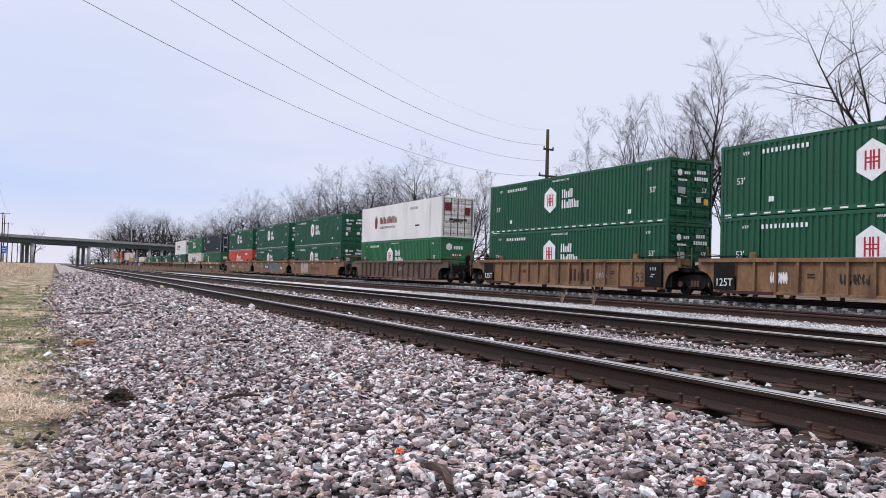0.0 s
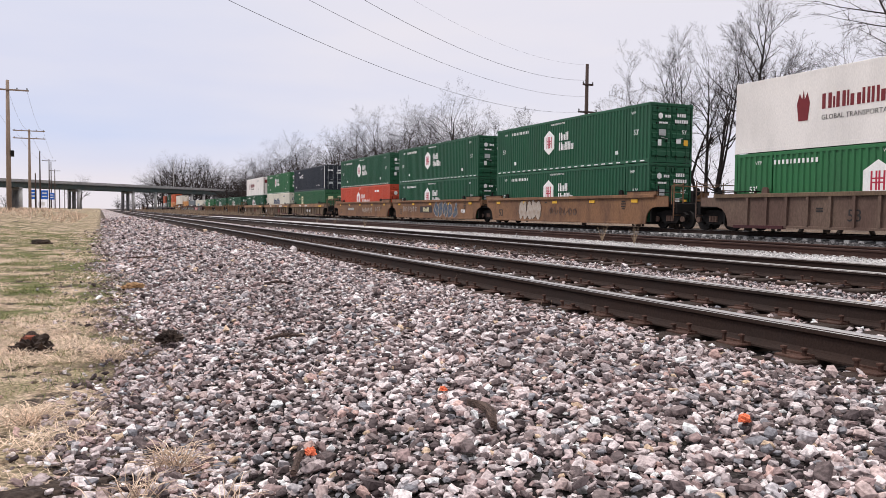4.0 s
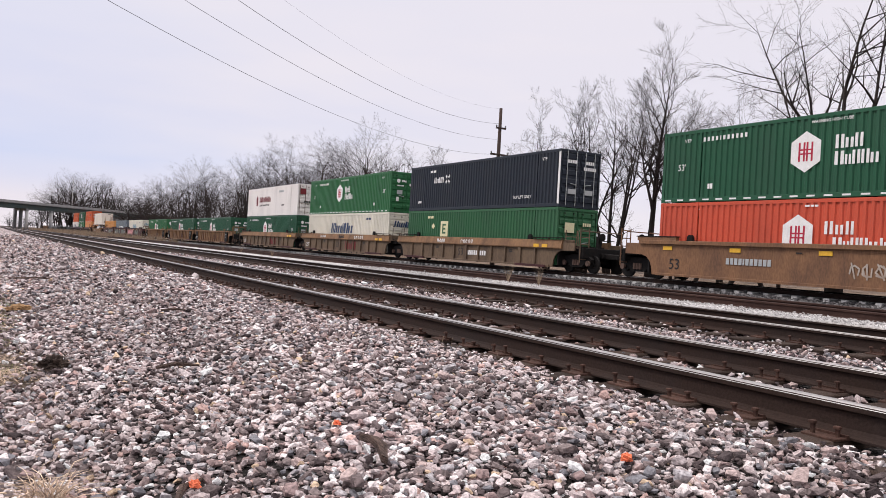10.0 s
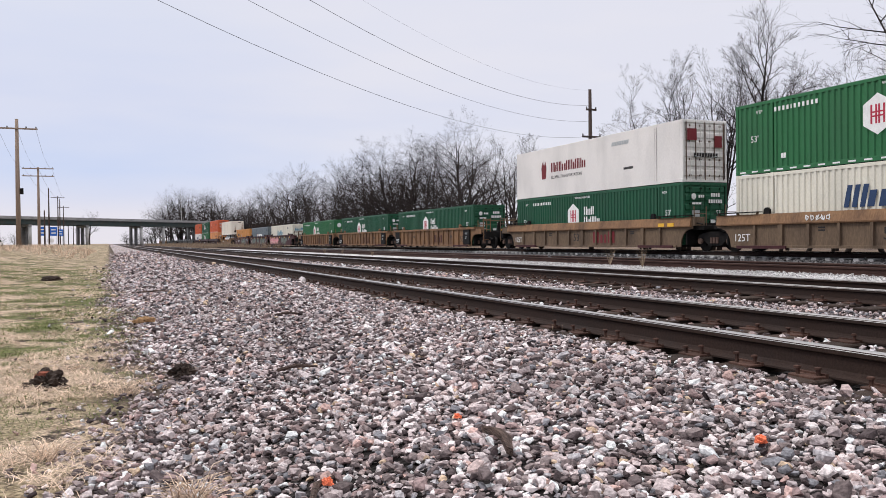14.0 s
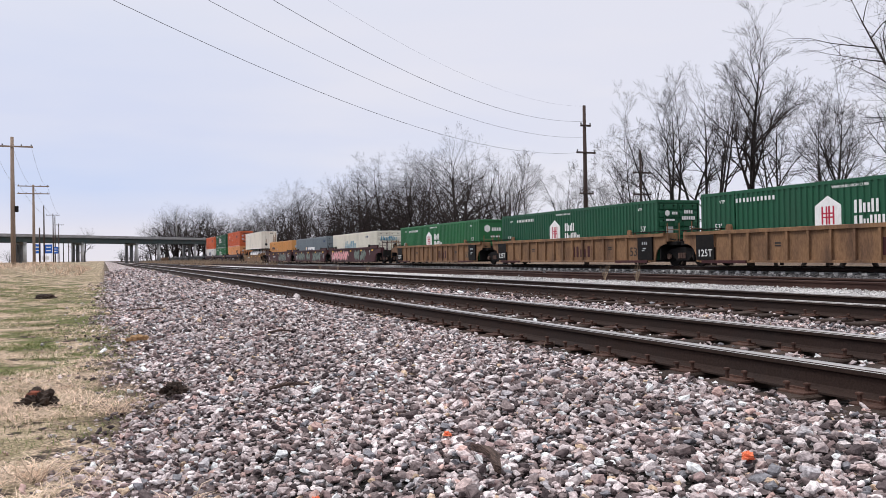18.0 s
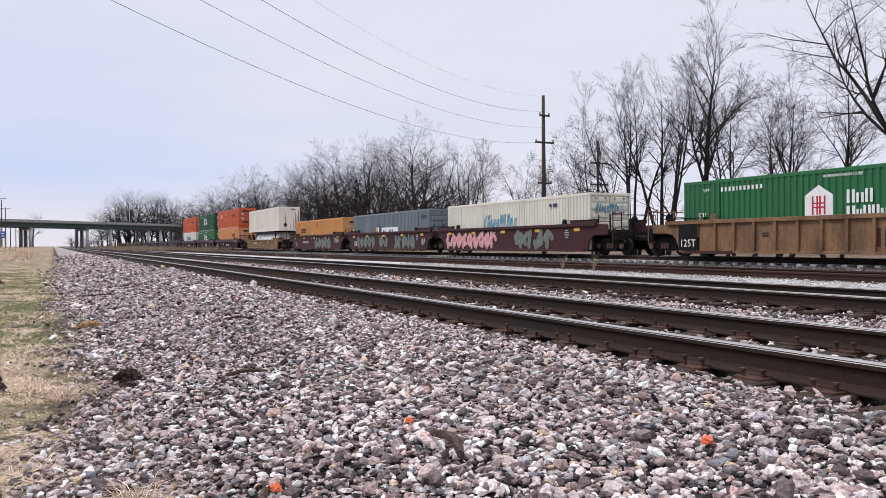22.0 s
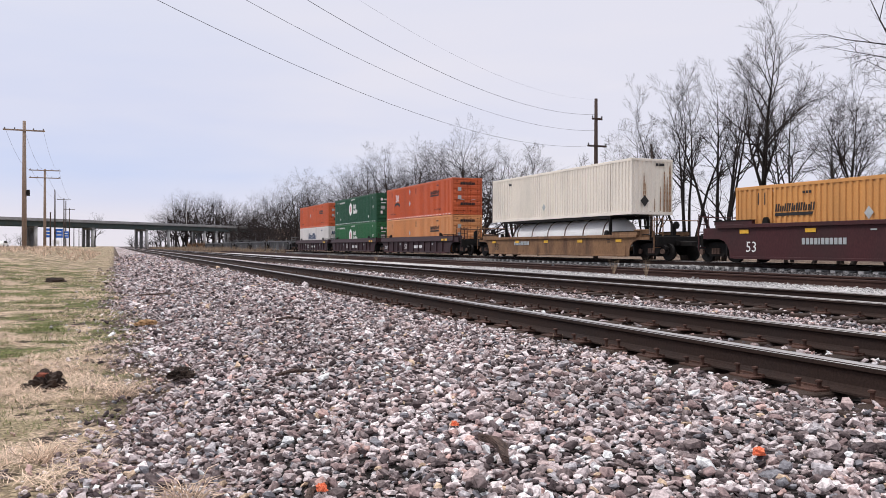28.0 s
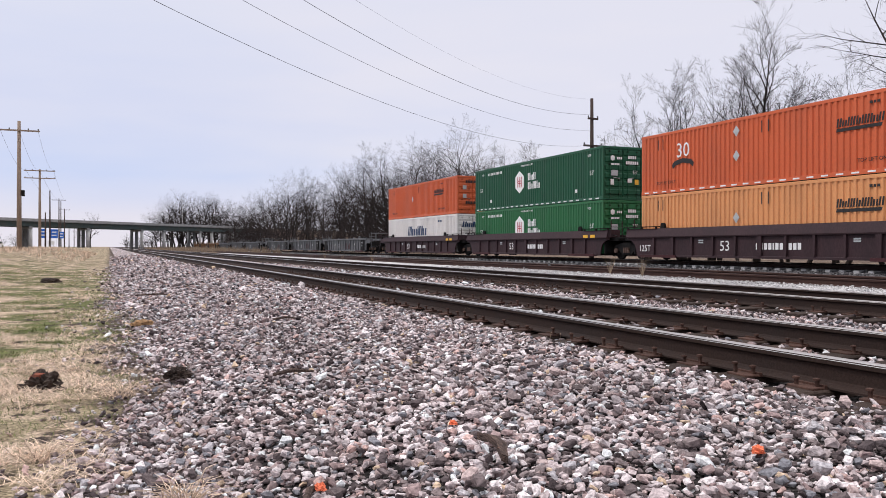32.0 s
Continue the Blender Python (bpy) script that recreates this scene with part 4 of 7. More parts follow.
def tree_kind(seed, height, spread, trunk_r, stems=1, lean=0.0, kids=(8, 6, 6, 6), fork=0.3, levels=4, up=0.10, open_=(0.12, 0.34), reach=1.0, limbs=(), thick=1.6):
    trunk, crown = grow(random.Random(seed), height, spread, levels, trunk_r, stems, lean, kids, fork, up=up, thick=thick, open_=open_, reach=reach, limbs=limbs)
    t = thing("bare_tree", pose(0, 0, 0), "leafless grey-brown tree behind the train", "tree", "bare trees along the line")
    part("trunk", numpy_mesh("trunk", *triangles(trunk), M_BARK, True), M_BARK, t)
    part("crown", numpy_mesh("crown", *triangles(crown), M_TWIG, True), M_TWIG, t, "fine bare branches")
    return t


# the old tree by the line: limbs that leave one low fork, as direction, length, radius and droop
OLD_LIMBS = [((-0.56, 0.83, 0.85), 6.4, 0.085, -0.03), ((-0.7, 0.3, 0.95), 7.0, 0.09, 0.02), ((-0.34, 0.5, 1.0), 8.8, 0.115, 0.04), ((0.22, 0.1, 1.0), 10.0, 0.13, 0.03), ((0.3, -0.35, 0.9), 9.2, 0.115, 0.02), ((0.5, -0.85, 0.7), 8.2, 0.1, 0.01), ((0.7, 0.45, 0.7), 7.5, 0.09, 0.02)]
KINDS = [tree_kind(21, 13.7, 0.75, 0.23, 1, 0, (14, 9, 7, 3), 0.36, up=0.05, reach=0.72), tree_kind(22, 13.4, 0.8, 0.19, 5, 0, (8, 7, 5, 2), 0.5, up=0.04, open_=(0.06, 0.2), reach=0.6), tree_kind(23, 5.4, 1.0, 0.34, 1, 0.0, (0, 9, 6, 4), 0.3, up=0.01, limbs=OLD_LIMBS, thick=1.3),
         tree_kind(24, 10.4, 0.95, 0.15, 1, 0.42, (9, 7, 6, 3), 0.4, up=0.03, reach=0.85), tree_kind(25, 10.6, 0.9, 0.12, 1, 0.06, (11, 8, 5, 3), 0.42, up=0.03, reach=0.75), tree_kind(26, 10.0, 0.95, 0.11, 4, 0, (8, 7, 5, 3), 0.3, up=0.02, reach=0.8, thick=2.2)]
# kind, x, y, size, turn
TREES = [(1, 36.0, 43.2, 0.94, 20), (0, 36.0, 36.7, 1.07, 0), (4, 36.0, 34.7, 0.95, 100), (3, 36.4, 33.4, 0.95, -35), (4, 36.0, 31.1, 0.9, 30), (3, 35.6, 30.2, 1.0, -55), (3, 36.5, 28.4, 0.95, 150),
         (4, 36.0, 27.2, 1.0, 200), (2, 33.1, 22.1, 1.0, 0), (5, 37.0, 48.6, 1.05, 90), (5, 42.0, 65.6, 0.95, 10), (5, 42.5, 60.2, 0.9, 140), (1, 40.0, 75.5, 0.86, 100), (4, 40.0, 70.8, 1.0, 60),
         (5, 44.0, 69.0, 0.6, 230), (0, 41.0, 15.0, 0.9, 120), (1, 39.0, 11.0, 0.9, 70), (3, 37.2, 39.4, 0.8, 60), (1, 37.0, 41.3, 0.98, 150), (4, 37.4, 35.6, 1.05, 10), (4, 37.2, 32.0, 1.0, 260)]
first = set()
for k, x, y, s, turn in TREES:
    m = pose(x, y, ground_z(x, y) + 0.1, 0, 0, turn)
    o = KINDS[k] if k not in first else copy_thing(KINDS[k], m)
    first.add(k)
    o.matrix_basis = m @ Matrix.Scale(s, 4)
# a line pole among the trees
utility_pole(36.6, 48.0, 0.1, 8.6, M_POLE, "dark wooden pole with short arms among the bare trees", [(6.9, 0.8), (5.3, 0.8)], 0.12)

# ---- the freight train ----
CL, CH, CW = 16.15, 2.896, 2.59
TRAIN_X, SPEED = 25.80, 10.155
HX = CW / 2


def corrugated(side, y0, y1, z0, z1, pitch=0.27, deep=0.05):
    """A ribbed wall across x = side, from y0 to y1."""
    n = max(2, int((y1 - y0) / pitch))
    step = (y1 - y0) / n
    s = 1 if side > 0 else -1
    pts = []
    for i in range(n):
        y = y0 + i * step
        pts += [(side - s * deep, y), (side - s * deep, y + step * 0.36), (side, y + step * 0.5), (side, y + step * 0.86)]
    pts.append((side - s * deep, y1))
    b, m = Build(), len(pts)
    v = [(x, y, z0) for x, y in pts] + [(x, y, z1) for x, y in pts]
    return b.add(v, [(i, i + 1, m + i + 1, m + i) for i in range(m - 1)])


def hexagon(r, thick=0.008):
    return Build().prism([(0, -r), (0.80 * r, -0.5 * r), (0.80 * r, 0.5 * r), (0, r), (-0.80 * r, 0.5 * r), (-0.80 * r, -0.5 * r)], "z", 0, thick)


def house(r, thick=0.008):
    """The lower half of the emblem is hidden in the well: a pointed top on a straight body."""
    return Build().prism([(-0.80 * r, -r), (0.80 * r, -r), (0.80 * r, 0.5 * r), (0, r), (-0.80 * r, 0.5 * r)], "z", 0, thick)


def emblem(c, y, z, r, low):
    e = part("emblem", house(r) if low else hexagon(r), M_WHITE, c, "white emblem with a red device", on_side(-HX - 0.002, y, z))
    d = Build()
    k = r * 0.62
    for x in (-0.62, -0.2, 0.06, 0.48):
        d.box(x * k, (x + 0.16) * k, -0.75 * k, 0.75 * k, 0, 0.013)
    for y in (-0.22, 0.1):
        d.box(-0.62 * k, 0.64 * k, y * k, (y + 0.12) * k, 0, 0.012)
    tagged(part("device", d, M_RED, e), kind="stuff")


def word(c, name, widths, h, mat, y, z, lean=0.0, gap=0.22, end=False, label=""):
    at = on_end(y, -CL / 2 - 0.045, z) if end else on_side(-HX - 0.004, y, z)
    return tagged(part(name, bars(widths, h, gap, lean), mat, c, label, at), kind="stuff" if len(widths) > 1 else "")


def line(c, text, size, mat, y, z, end=False):
    """A readable line of stencilled writing."""
    at = on_end(y, -CL / 2 - 0.048, z) if end else on_side(-HX - 0.006, y, z)
    return tagged(part("stencilled_line", lettering(text, size, mat), mat, c, "", at), kind="stuff")


def container(name_label, body, style, low=False, doors=True, posts=(-6.1, 6.1), ribbed=True, frame_mat=None, door_mat=None):
    """A 53-foot box; its doors look towards -y. style: the markings that it carries."""
    fm, dm = frame_mat or body, door_mat or body
    c = thing("shipping_container", None, name_label, "shipping container", "containers on the train")
    h = CL / 2
    cuts = [-h + 0.065, *posts, h - 0.065]
    for side in (-HX, HX):
        for a, b in zip(cuts, cuts[1:]):
            shape = corrugated(side, a + 0.09, b - 0.09, 0.16, CH - 0.12) if ribbed else Build().box(min(side, side * 0.985), max(side, side * 0.985), a + 0.09, b - 0.09, 0.16, CH - 0.12)
            part("side_panel", shape, body, c)
        for y in (-h + 0.08, h - 0.08):
            part("corner_post", Build().box(side - 0.08 if side > 0 else side, side if side > 0 else side + 0.08, y - 0.075, y + 0.075, 0.1, CH - 0.1, 0.01), fm, c)
        for y in posts:
            part("post", Build().box(side - 0.06 if side > 0 else side - 0.012, side + 0.012 if side > 0 else side + 0.06, y - 0.06, y + 0.06, 0.1, CH - 0.1, 0.01), fm, c)
        s0, s1 = (side - 0.07, side + 0.004) if side > 0 else (side - 0.004, side + 0.07)
        part("bottom_rail", Build().box(s0, s1, -h + 0.008, h - 0.008, 0.003, 0.17, 0.01), fm, c)
        part("top_rail", Build().box(s0, s1, -h + 0.008, h - 0.008, CH - 0.132, CH - 0.003, 0.01), fm, c)
        for y in (-h + 0.09, h - 0.09, *posts):
            for z in (0.0, CH - 0.14):
                part("corner_casting", Build().box(side - 0.16 if side > 0 else side - 0.016, side + 0.016 if side > 0 else side + 0.16, y - 0.085, y + 0.085, z - 0.007, z + 0.148, 0.012), fm, c)
    part("roof", Build().prism([(-HX + 0.05, CH - 0.05), (HX - 0.05, CH - 0.05), (HX - 0.05, CH - 0.015), (0, CH + 0.01), (-HX + 0.05, CH - 0.015)], "y", -h + 0.05, h - 0.05), body, c)
    part("floor", Build().box(-HX + 0.05, HX - 0.05, -h + 0.05, h - 0.05, 0.05, 0.16), M_BLACK, c)
    part("front_wall", Build().box(-HX + 0.08, HX - 0.08, h - 0.1, h - 0.03, 0.1, CH - 0.1), body, c)
    if doors:
        for k in (-1, 1):
            d = part("door", Build().box(min(0.012 * k, k * (HX - 0.1)), max(0.012 * k, k * (HX - 0.1)), -h + 0.06, -h + 0.1, 0.14, CH - 0.12, 0.008), dm, c)
            for z in (0.42, 0.86, 1.3, 1.74, 2.18, 2.56):
                part("door_rib", Build().prism([(-h + 0.062, z - 0.16), (-h + 0.062, z + 0.16), (-h + 0.012, z + 0.1), (-h + 0.012, z - 0.1)], "x", min(0.07 * k, k * (HX - 0.16)), max(0.07 * k, k * (HX - 0.16))), dm, d)
            for x in (0.28, 0.88):
                rod = part("lock_rod", Build().tube([(k * x, -h - 0.02, 0.08), (k * x, -h - 0.02, CH - 0.08)], [0.022, 0.022], 6), M_SILVER if style == "navy" else fm, d, "door locking rod")
                for z in (0.3, 1.05, 1.9, 2.62):
                    part("rod_bracket", Build().box(k * x - 0.05, k * x + 0.05, -h - 0.03, -h + 0.03, z - 0.04, z + 0.04), M_BLACK if body not in (P_WHITE, P_CREAM) else C_DUSK, rod)
            part("door_handle", Build().tube([(k * 0.28, -h - 0.05, 1.15), (k * 0.66, -h - 0.05, 1.2)], [0.018, 0.018], 6), M_SILVER, d)
            part("door_seal", Build().box(min(k * (HX - 0.1), k * (HX - 0.075)), max(k * (HX - 0.1), k * (HX - 0.075)), -h + 0.05, -h + 0.09, 0.14, CH - 0.12), M_BLACK, d, "black rubber seal")
        part("door_header", Build().box(-HX, HX, -h, -h + 0.1, CH - 0.13, CH, 0.01), fm, c)
        part("door_sill", Build().box(-HX, HX, -h, -h + 0.1, 0, 0.15, 0.01), fm, c)
    elif doors is None:       # a closed front: smooth above, lying ribs below
        part("end_wall", Build().box(-HX + 0.09, HX - 0.09, -h + 0.05, -h + 0.1, 0.1, CH - 0.1), body, c)
        for z in (0.38, 0.64, 0.90, 1.16, 1.42):
            part("end_rib", Build().prism([(-h + 0.05, z - 0.1), (-h + 0.05, z + 0.1), (-h - 0.005, z + 0.06), (-h - 0.005, z - 0.06)], "x", -HX + 0.12, HX - 0.12), body, c)
        part("end_header", Build().box(-HX, HX, -h, -h + 0.1, CH - 0.13, CH, 0.01), fm, c)
        part("end_sill", Build().box(-HX, HX, -h, -h + 0.1, 0, 0.15, 0.01), fm, c)
        part("air_slot", Build().box(-0.35, -0.05, -h + 0.035, -h + 0.052, 1.62, 1.74).box(0.05, 0.35, -h + 0.035, -h + 0.052, 1.62, 1.74), M_WHITE, c)
        if style == "hub":
            part("end_emblem", hexagon(0.28), M_WHITE, c, "", on_end(-0.62, -h + 0.045, 2.25))
            tagged(part("end_word", bars([0.6, 0.6, 0.6, 0.6], 0.24, 0.2), M_WHITE, c, "", on_end(0.1, -h + 0.045, 2.2)), kind="stuff")
            part("size_mark", lettering("53", 0.3, M_WHITE), M_WHITE, c, "", on_end(0.2, -h - 0.012, 0.64))
    else:
        n, pts = 9, [(-HX + 0.08, -h + 0.1)]
        for i in range(n):
            x = -HX + 0.1 + i * (CW - 0.2) / n
            pts += [(x, -h + 0.06), (x + 0.07, -h + 0.06), (x + 0.12, -h + 0.015), (x + 0.22, -h + 0.015)]
        pts += [(HX - 0.09, -h + 0.06), (HX - 0.08, -h + 0.1)]
        wall = Build().prism(pts, "z", 0.1, CH - 0.1)
        part("end_wall", wall, body, c)
        part("end_header", Build().box(-HX, HX, -h, -h + 0.1, CH - 0.13, CH, 0.01), fm, c)
        part("end_sill", Build().box(-HX, HX, -h, -h + 0.1, 0, 0.15, 0.01), fm, c)
    size = lettering("53'", 0.37, M_WHITE)
    if style == "hub":
        z = 1.62
        emblem(c, 1.35, z, 0.72, low)
        zt = z - 0.03
        tagged(part("high_cube_line", lettering("WARNING HIGH CUBE", 0.15, M_WHITE), M_WHITE, c, "", on_side(-HX - 0.006, 0.4, CH - 0.26)), kind="stuff")
        word(c, "wordmark", [0.66, 0.6, 0.6], 0.46, M_WHITE, -0.25, zt + 0.29, 0, 0.12, label="white wordmark as plain blocks")
        word(c, "wordmark", [0.72, 0.45, 0.58, 0.58, 0.58], 0.46, M_WHITE, -0.52, zt - 0.27, 0, 0.1)
        word(c, "number_mark", [0.6] * 4 + [0.3] + [0.6] * 6, 0.17, M_WHITE, 4.9, CH - 0.42, 0, 0.6)
        line(c, "VTP", 0.2, M_WHITE, -6.75, CH - 0.42)
        line(c, "VTP", 0.2, M_WHITE, 6.75, CH - 0.42)
        part("size_mark", size, M_WHITE, c, "", on_side(-HX - 0.006, -7.0, 1.5))
        part("size_mark", size, M_WHITE, c, "", on_side(-HX - 0.006, 7.0, 1.4))
        word(c, "small_mark", [0.5, 0.6], 0.2, M_WHITE, 5.5, 0.6, 0, 0.1)
        word(c, "small_mark", [0.5, 0.6], 0.2, M_WHITE, -5.4, 0.6, 0, 0.1)
        if doors:
            part("door_emblem", hexagon(0.16), M_WHITE, c, "", on_end(-0.72, -CL / 2 - 0.045, 2.25))
            word(c, "door_word", [0.8, 0.6, 0.7], 0.13, M_WHITE, -0.28, 2.25, end=True)
            word(c, "number_mark", [0.6, 0.6, 0.6, 0.6], 0.17, M_WHITE, 0.55, 2.32, end=True)
            word(c, "number_mark", [0.6, 0.6, 0.6, 0.6, 0.6, 0.6], 0.17, M_WHITE, 0.55, 2.02, end=True)
            word(c, "door_word", [2.2, 1.4, 1.8], 0.09, M_WHITE, -0.55, 1.92, end=True)
            word(c, "decal", [1.4], 0.3, M_SILVER, -0.6, 1.45, end=True)
            word(c, "decal", [0.7], 0.3, M_WHITE, -0.75, 0.95, end=True)
            word(c, "decal", [1.3], 0.22, M_WHITE, 0.4, 1.05, end=True)
            word(c, "decal", [0.9], 0.28, M_YELLOW, 0.85, 0.98, end=True, label="amber decal")
            part("size_mark", lettering("53'", 0.28, M_WHITE), M_WHITE, c, "", on_end(0.75, -CL / 2 - 0.045, 1.5))
    elif style == "red":
        emblem(c, 1.5, 1.62, 0.74, True)
        word(c, "wordmark", [0.7, 0.62, 0.62, 0], 0.44, M_WHITE, -0.1, 1.9, label="white wordmark as plain blocks")
        word(c, "wordmark", [0.75, 0.5, 0.62, 0.62, 0.62, 0, 0.2, 0.6, 0.5], 0.44, M_WHITE, -1.0, 1.36, 0, 0.1)
        word(c, "number_mark", [2.2, 3.2], 0.2, M_WHITE, -4.4, CH - 0.55, 0, 0.6)
        word(c, "caution_line", [2.6, 1.7, 1.8], 0.07, M_WHITE, 1.0, CH - 0.24, 0, 0.6)
        part("door_emblem", hexagon(0.2), M_WHITE, c, "", on_end(-0.7, -CL / 2 - 0.045, 2.1))
        word(c, "number_mark", [0.6] * 6, 0.17, M_WHITE, 0.5, 2.0, end=True)
    elif style == "navy":
        word(c, "wordmark", [0.65, 0.8, 0.75, 0.7], 0.36, M_WHITE, 4.2, 1.9, 0.1, 0.12, label="white wordmark as plain blocks")
        for k in range(4):
            a = k * math.pi / 2 + math.pi / 4
            part("star_ray", Build().box(-0.07, 0.07, 0.12, 0.32, 0, 0.008), M_WHITE, c, "", on_side(-HX - 0.004, 3.1, 1.92) @ pose(0, 0, 0, 0, 0, math.degrees(a)))
        word(c, "number_mark", [2.2, 1.8], 0.15, M_WHITE, 5.0, CH - 0.42, 0, 0.6)
        line(c, "TOP LIFT ONLY", 0.24, M_WHITE, -4.9, 0.55)
        line(c, "VTP", 0.24, M_WHITE, -6.75, CH - 0.45)
        part("edge_strip", Build().box(-HX - 0.006, -HX + 0.004, -CL / 2 + 0.002, -CL / 2 + 0.15, 0.12, CH - 0.12), M_WHITE, c, "white corner edge")
        word(c, "small_mark", [0.7, 0.7, 1.2], 0.14, M_WHITE, 6.6, 0.55)
        word(c, "door_word", [0.7, 0.8, 0.7, 0.7], 0.16, M_WHITE, -0.6, 2.3, end=True)
        word(c, "number_mark", [0.6] * 4, 0.17, M_WHITE, 0.55, 2.3, end=True)
        word(c, "number_mark", [0.6] * 6, 0.17, M_WHITE, 0.55, 2.0, end=True)
        word(c, "decal", [2.0], 0.25, M_SILVER, -0.55, 0.8, end=True)
        word(c, "decal", [2.0], 0.25, M_SILVER, 0.55, 0.8, end=True)
    elif style == "emp":
        word(c, "panel", [0.95], 0.95, M_CREAM, 3.2, 1.75, label="cream square panel with a green letter block")
        part("panel_mark", Build().box(-0.22, -0.1, -0.3, 0.3, 0, 0.014).box(-0.1, 0.2, 0.2, 0.3, 0, 0.014).box(-0.1, 0.16, -0.05, 0.05, 0, 0.014).box(-0.1, 0.2, -0.3, -0.2, 0, 0.014), P_EMP, c, "", on_side(-HX - 0.004, 3.2, 1.75))
        part("diamond", Build().prism([(0, -0.2), (0.2, 0), (0, 0.2), (-0.2, 0)], "z", 0, 0.008), M_CREAM, c, "", on_side(-HX - 0.004, 4.6, 1.9))
        part("size_mark", size, M_WHITE, c, "", on_side(-HX - 0.006, -7.0, 1.0))
        word(c, "number_mark", [2.2, 2.0], 0.15, M_CREAM, 5.0, CH - 0.42, 0, 0.6)
        word(c, "panel", [1.2], 0.5, M_CREAM, -0.55, 1.9, end=True)
        word(c, "number_mark", [0.6] * 4, 0.17, M_CREAM, 0.55, 2.1, end=True)
    elif style == "swift":
        word(c, "wordmark", [1.1, 1.5, 0.45, 0.95, 1.0], 0.8, M_NAVY, 0.5, 1.75, 0.22, 0.1, label="slanted navy wordmark as plain blocks")
        word(c, "number_mark", [2.0, 2.6], 0.15, M_NAVY, -4.6, CH - 0.45, 0, 0.6)
        word(c, "door_word", [0.75, 1.1, 0.35, 0.7, 0.8], 0.42, M_NAVY, 0.0, 2.1, 0.2, 0.1, end=True)
    elif style == "swift_teal":
        word(c, "wordmark", [0.75, 1.1, 0.35, 0.7, 0.8], 0.95, M_TEAL, 1.0, 1.62, 0.25, 0.1, label="faded slanted teal wordmark as plain blocks")
        word(c, "number_mark", [1.2, 2.4], 0.18, M_NAVY, -4.8, CH - 0.5, 0, 0.6)
        word(c, "door_word", [0.75, 1.1, 0.35, 0.7, 0.8], 0.4, M_TEAL, -0.1, 2.15, 0.2, 0.1, end=True)
    elif style == "swift_grey":
        word(c, "shield", [0.9], 1.0, M_NAVY, 1.9, 1.35, 0.1, label="navy, white and yellow shield")
        part("shield_mark", Build().prism([(-0.3, -0.35), (-0.05, -0.35), (0.3, 0.4), (0.0, 0.4)], "z", 0, 0.014), M_WHITE, c, "", on_side(-HX - 0.004, 2.0, 1.35))
        part("shield_mark", Build().prism([(-0.4, 0.05), (0.1, 0.2), (0.1, 0.4), (-0.35, 0.4)], "z", 0, 0.012), M_YELLOW, c, "", on_side(-HX - 0.004, 2.1, 1.35))
        word(c, "wordmark", [3.8], 0.9, M_WHITE, -0.45, 1.25, 0.15, label="white wordmark panel")
        tagged(part("wordmark", bars([0.75, 1.1, 0.35, 0.7, 0.8], 0.62, 0.12, 0.22, 0.014), M_NAVY, c, "", on_side(-HX - 0.004, -0.4, 1.22)), kind="stuff")
        word(c, "small_mark", [0.6, 0.8, 0.4, 0.6, 0.6], 0.22, M_NAVY, -7.1, 2.35, 0.2)
    elif style == "england":
        part("crest", Build().prism([(-0.22, -0.55), (0.22, -0.55), (0.3, 0.1), (0.18, 0.5), (0.06, 0.25), (0, 0.6), (-0.06, 0.25), (-0.18, 0.5), (-0.3, 0.1)], "z", 0, 0.008), M_MAROON, c, "dark red crest", on_side(-HX - 0.004, 4.6, 1.6))
        word(c, "wordmark", [0.75, 0.15, 0.7, 0.15, 0.75, 0.55, 0.55, 0.3, 0.55, 0.55, 0.6], 0.56, M_MAROON, 1.9, 1.68, 0.0, 0.1, label="dark red blackletter wordmark as plain blocks")
        line(c, "GLOBAL TRANSPORTATION", 0.26, M_INK, 2.1, 1.08)
        word(c, "small_word", [0.6] * 10, 0.2, M_SILVER, -3.2, 2.35, 0.2, 0.15)
        word(c, "small_word", [0.6] * 9, 0.12, M_INK, -3.9, 1.0, 0, 0.15)
        word(c, "decal", [1.0], 0.55, M_MAROON, -0.8, 2.2, end=True)
        word(c, "decal", [0.8], 0.55, M_MAROON, 0.75, 1.9, end=True)
        word(c, "door_word", [0.6] * 9, 0.2, M_INK, 0.0, 1.25, 0.1, 0.2, end=True)
        for x in (-1.1, -0.55, 0.0, 0.55, 1.1):
            part("door_band", Build().box(x - 0.022, x + 0.022, -CL / 2 - 0.02, -CL / 2 + 0.01, 0.1, CH - 0.1), C_DUSK, c, "rusty door gear")
    elif style in ("orange", "tan", "amber"):
        ym = -4.4 if style != "amber" else 4.9
        word(c, "wordmark", [0.62] * 4 + [0.25] + [0.62] * 4, 0.31, M_INK, ym, 1.95, 0.15, 0.12, label="black wordmark as plain blocks")
        word(c, "underline", [15.5], 0.12, M_INK, ym + 0.05, 1.68, 0.4)
        word(c, "caption", [1.2, 1.0, 1.2], 0.1, M_INK, ym - 0.6, 2.5, 0, 0.4)
        for z in ((2.35, 1.3) if style == "orange" else (1.6,)):
            part("diamond", Build().prism([(0, -0.24), (0.19, 0), (0, 0.24), (-0.19, 0)], "z", 0, 0.008), M_SILVER, c, "pale diamond placard", on_side(-HX - 0.004, 1.6, z))
        line(c, "TOP LIFT ONLY", 0.2, M_INK, 6.2, 0.5)
        line(c, "TOP LIFT ONLY", 0.2, M_INK, -5.0, 0.5)
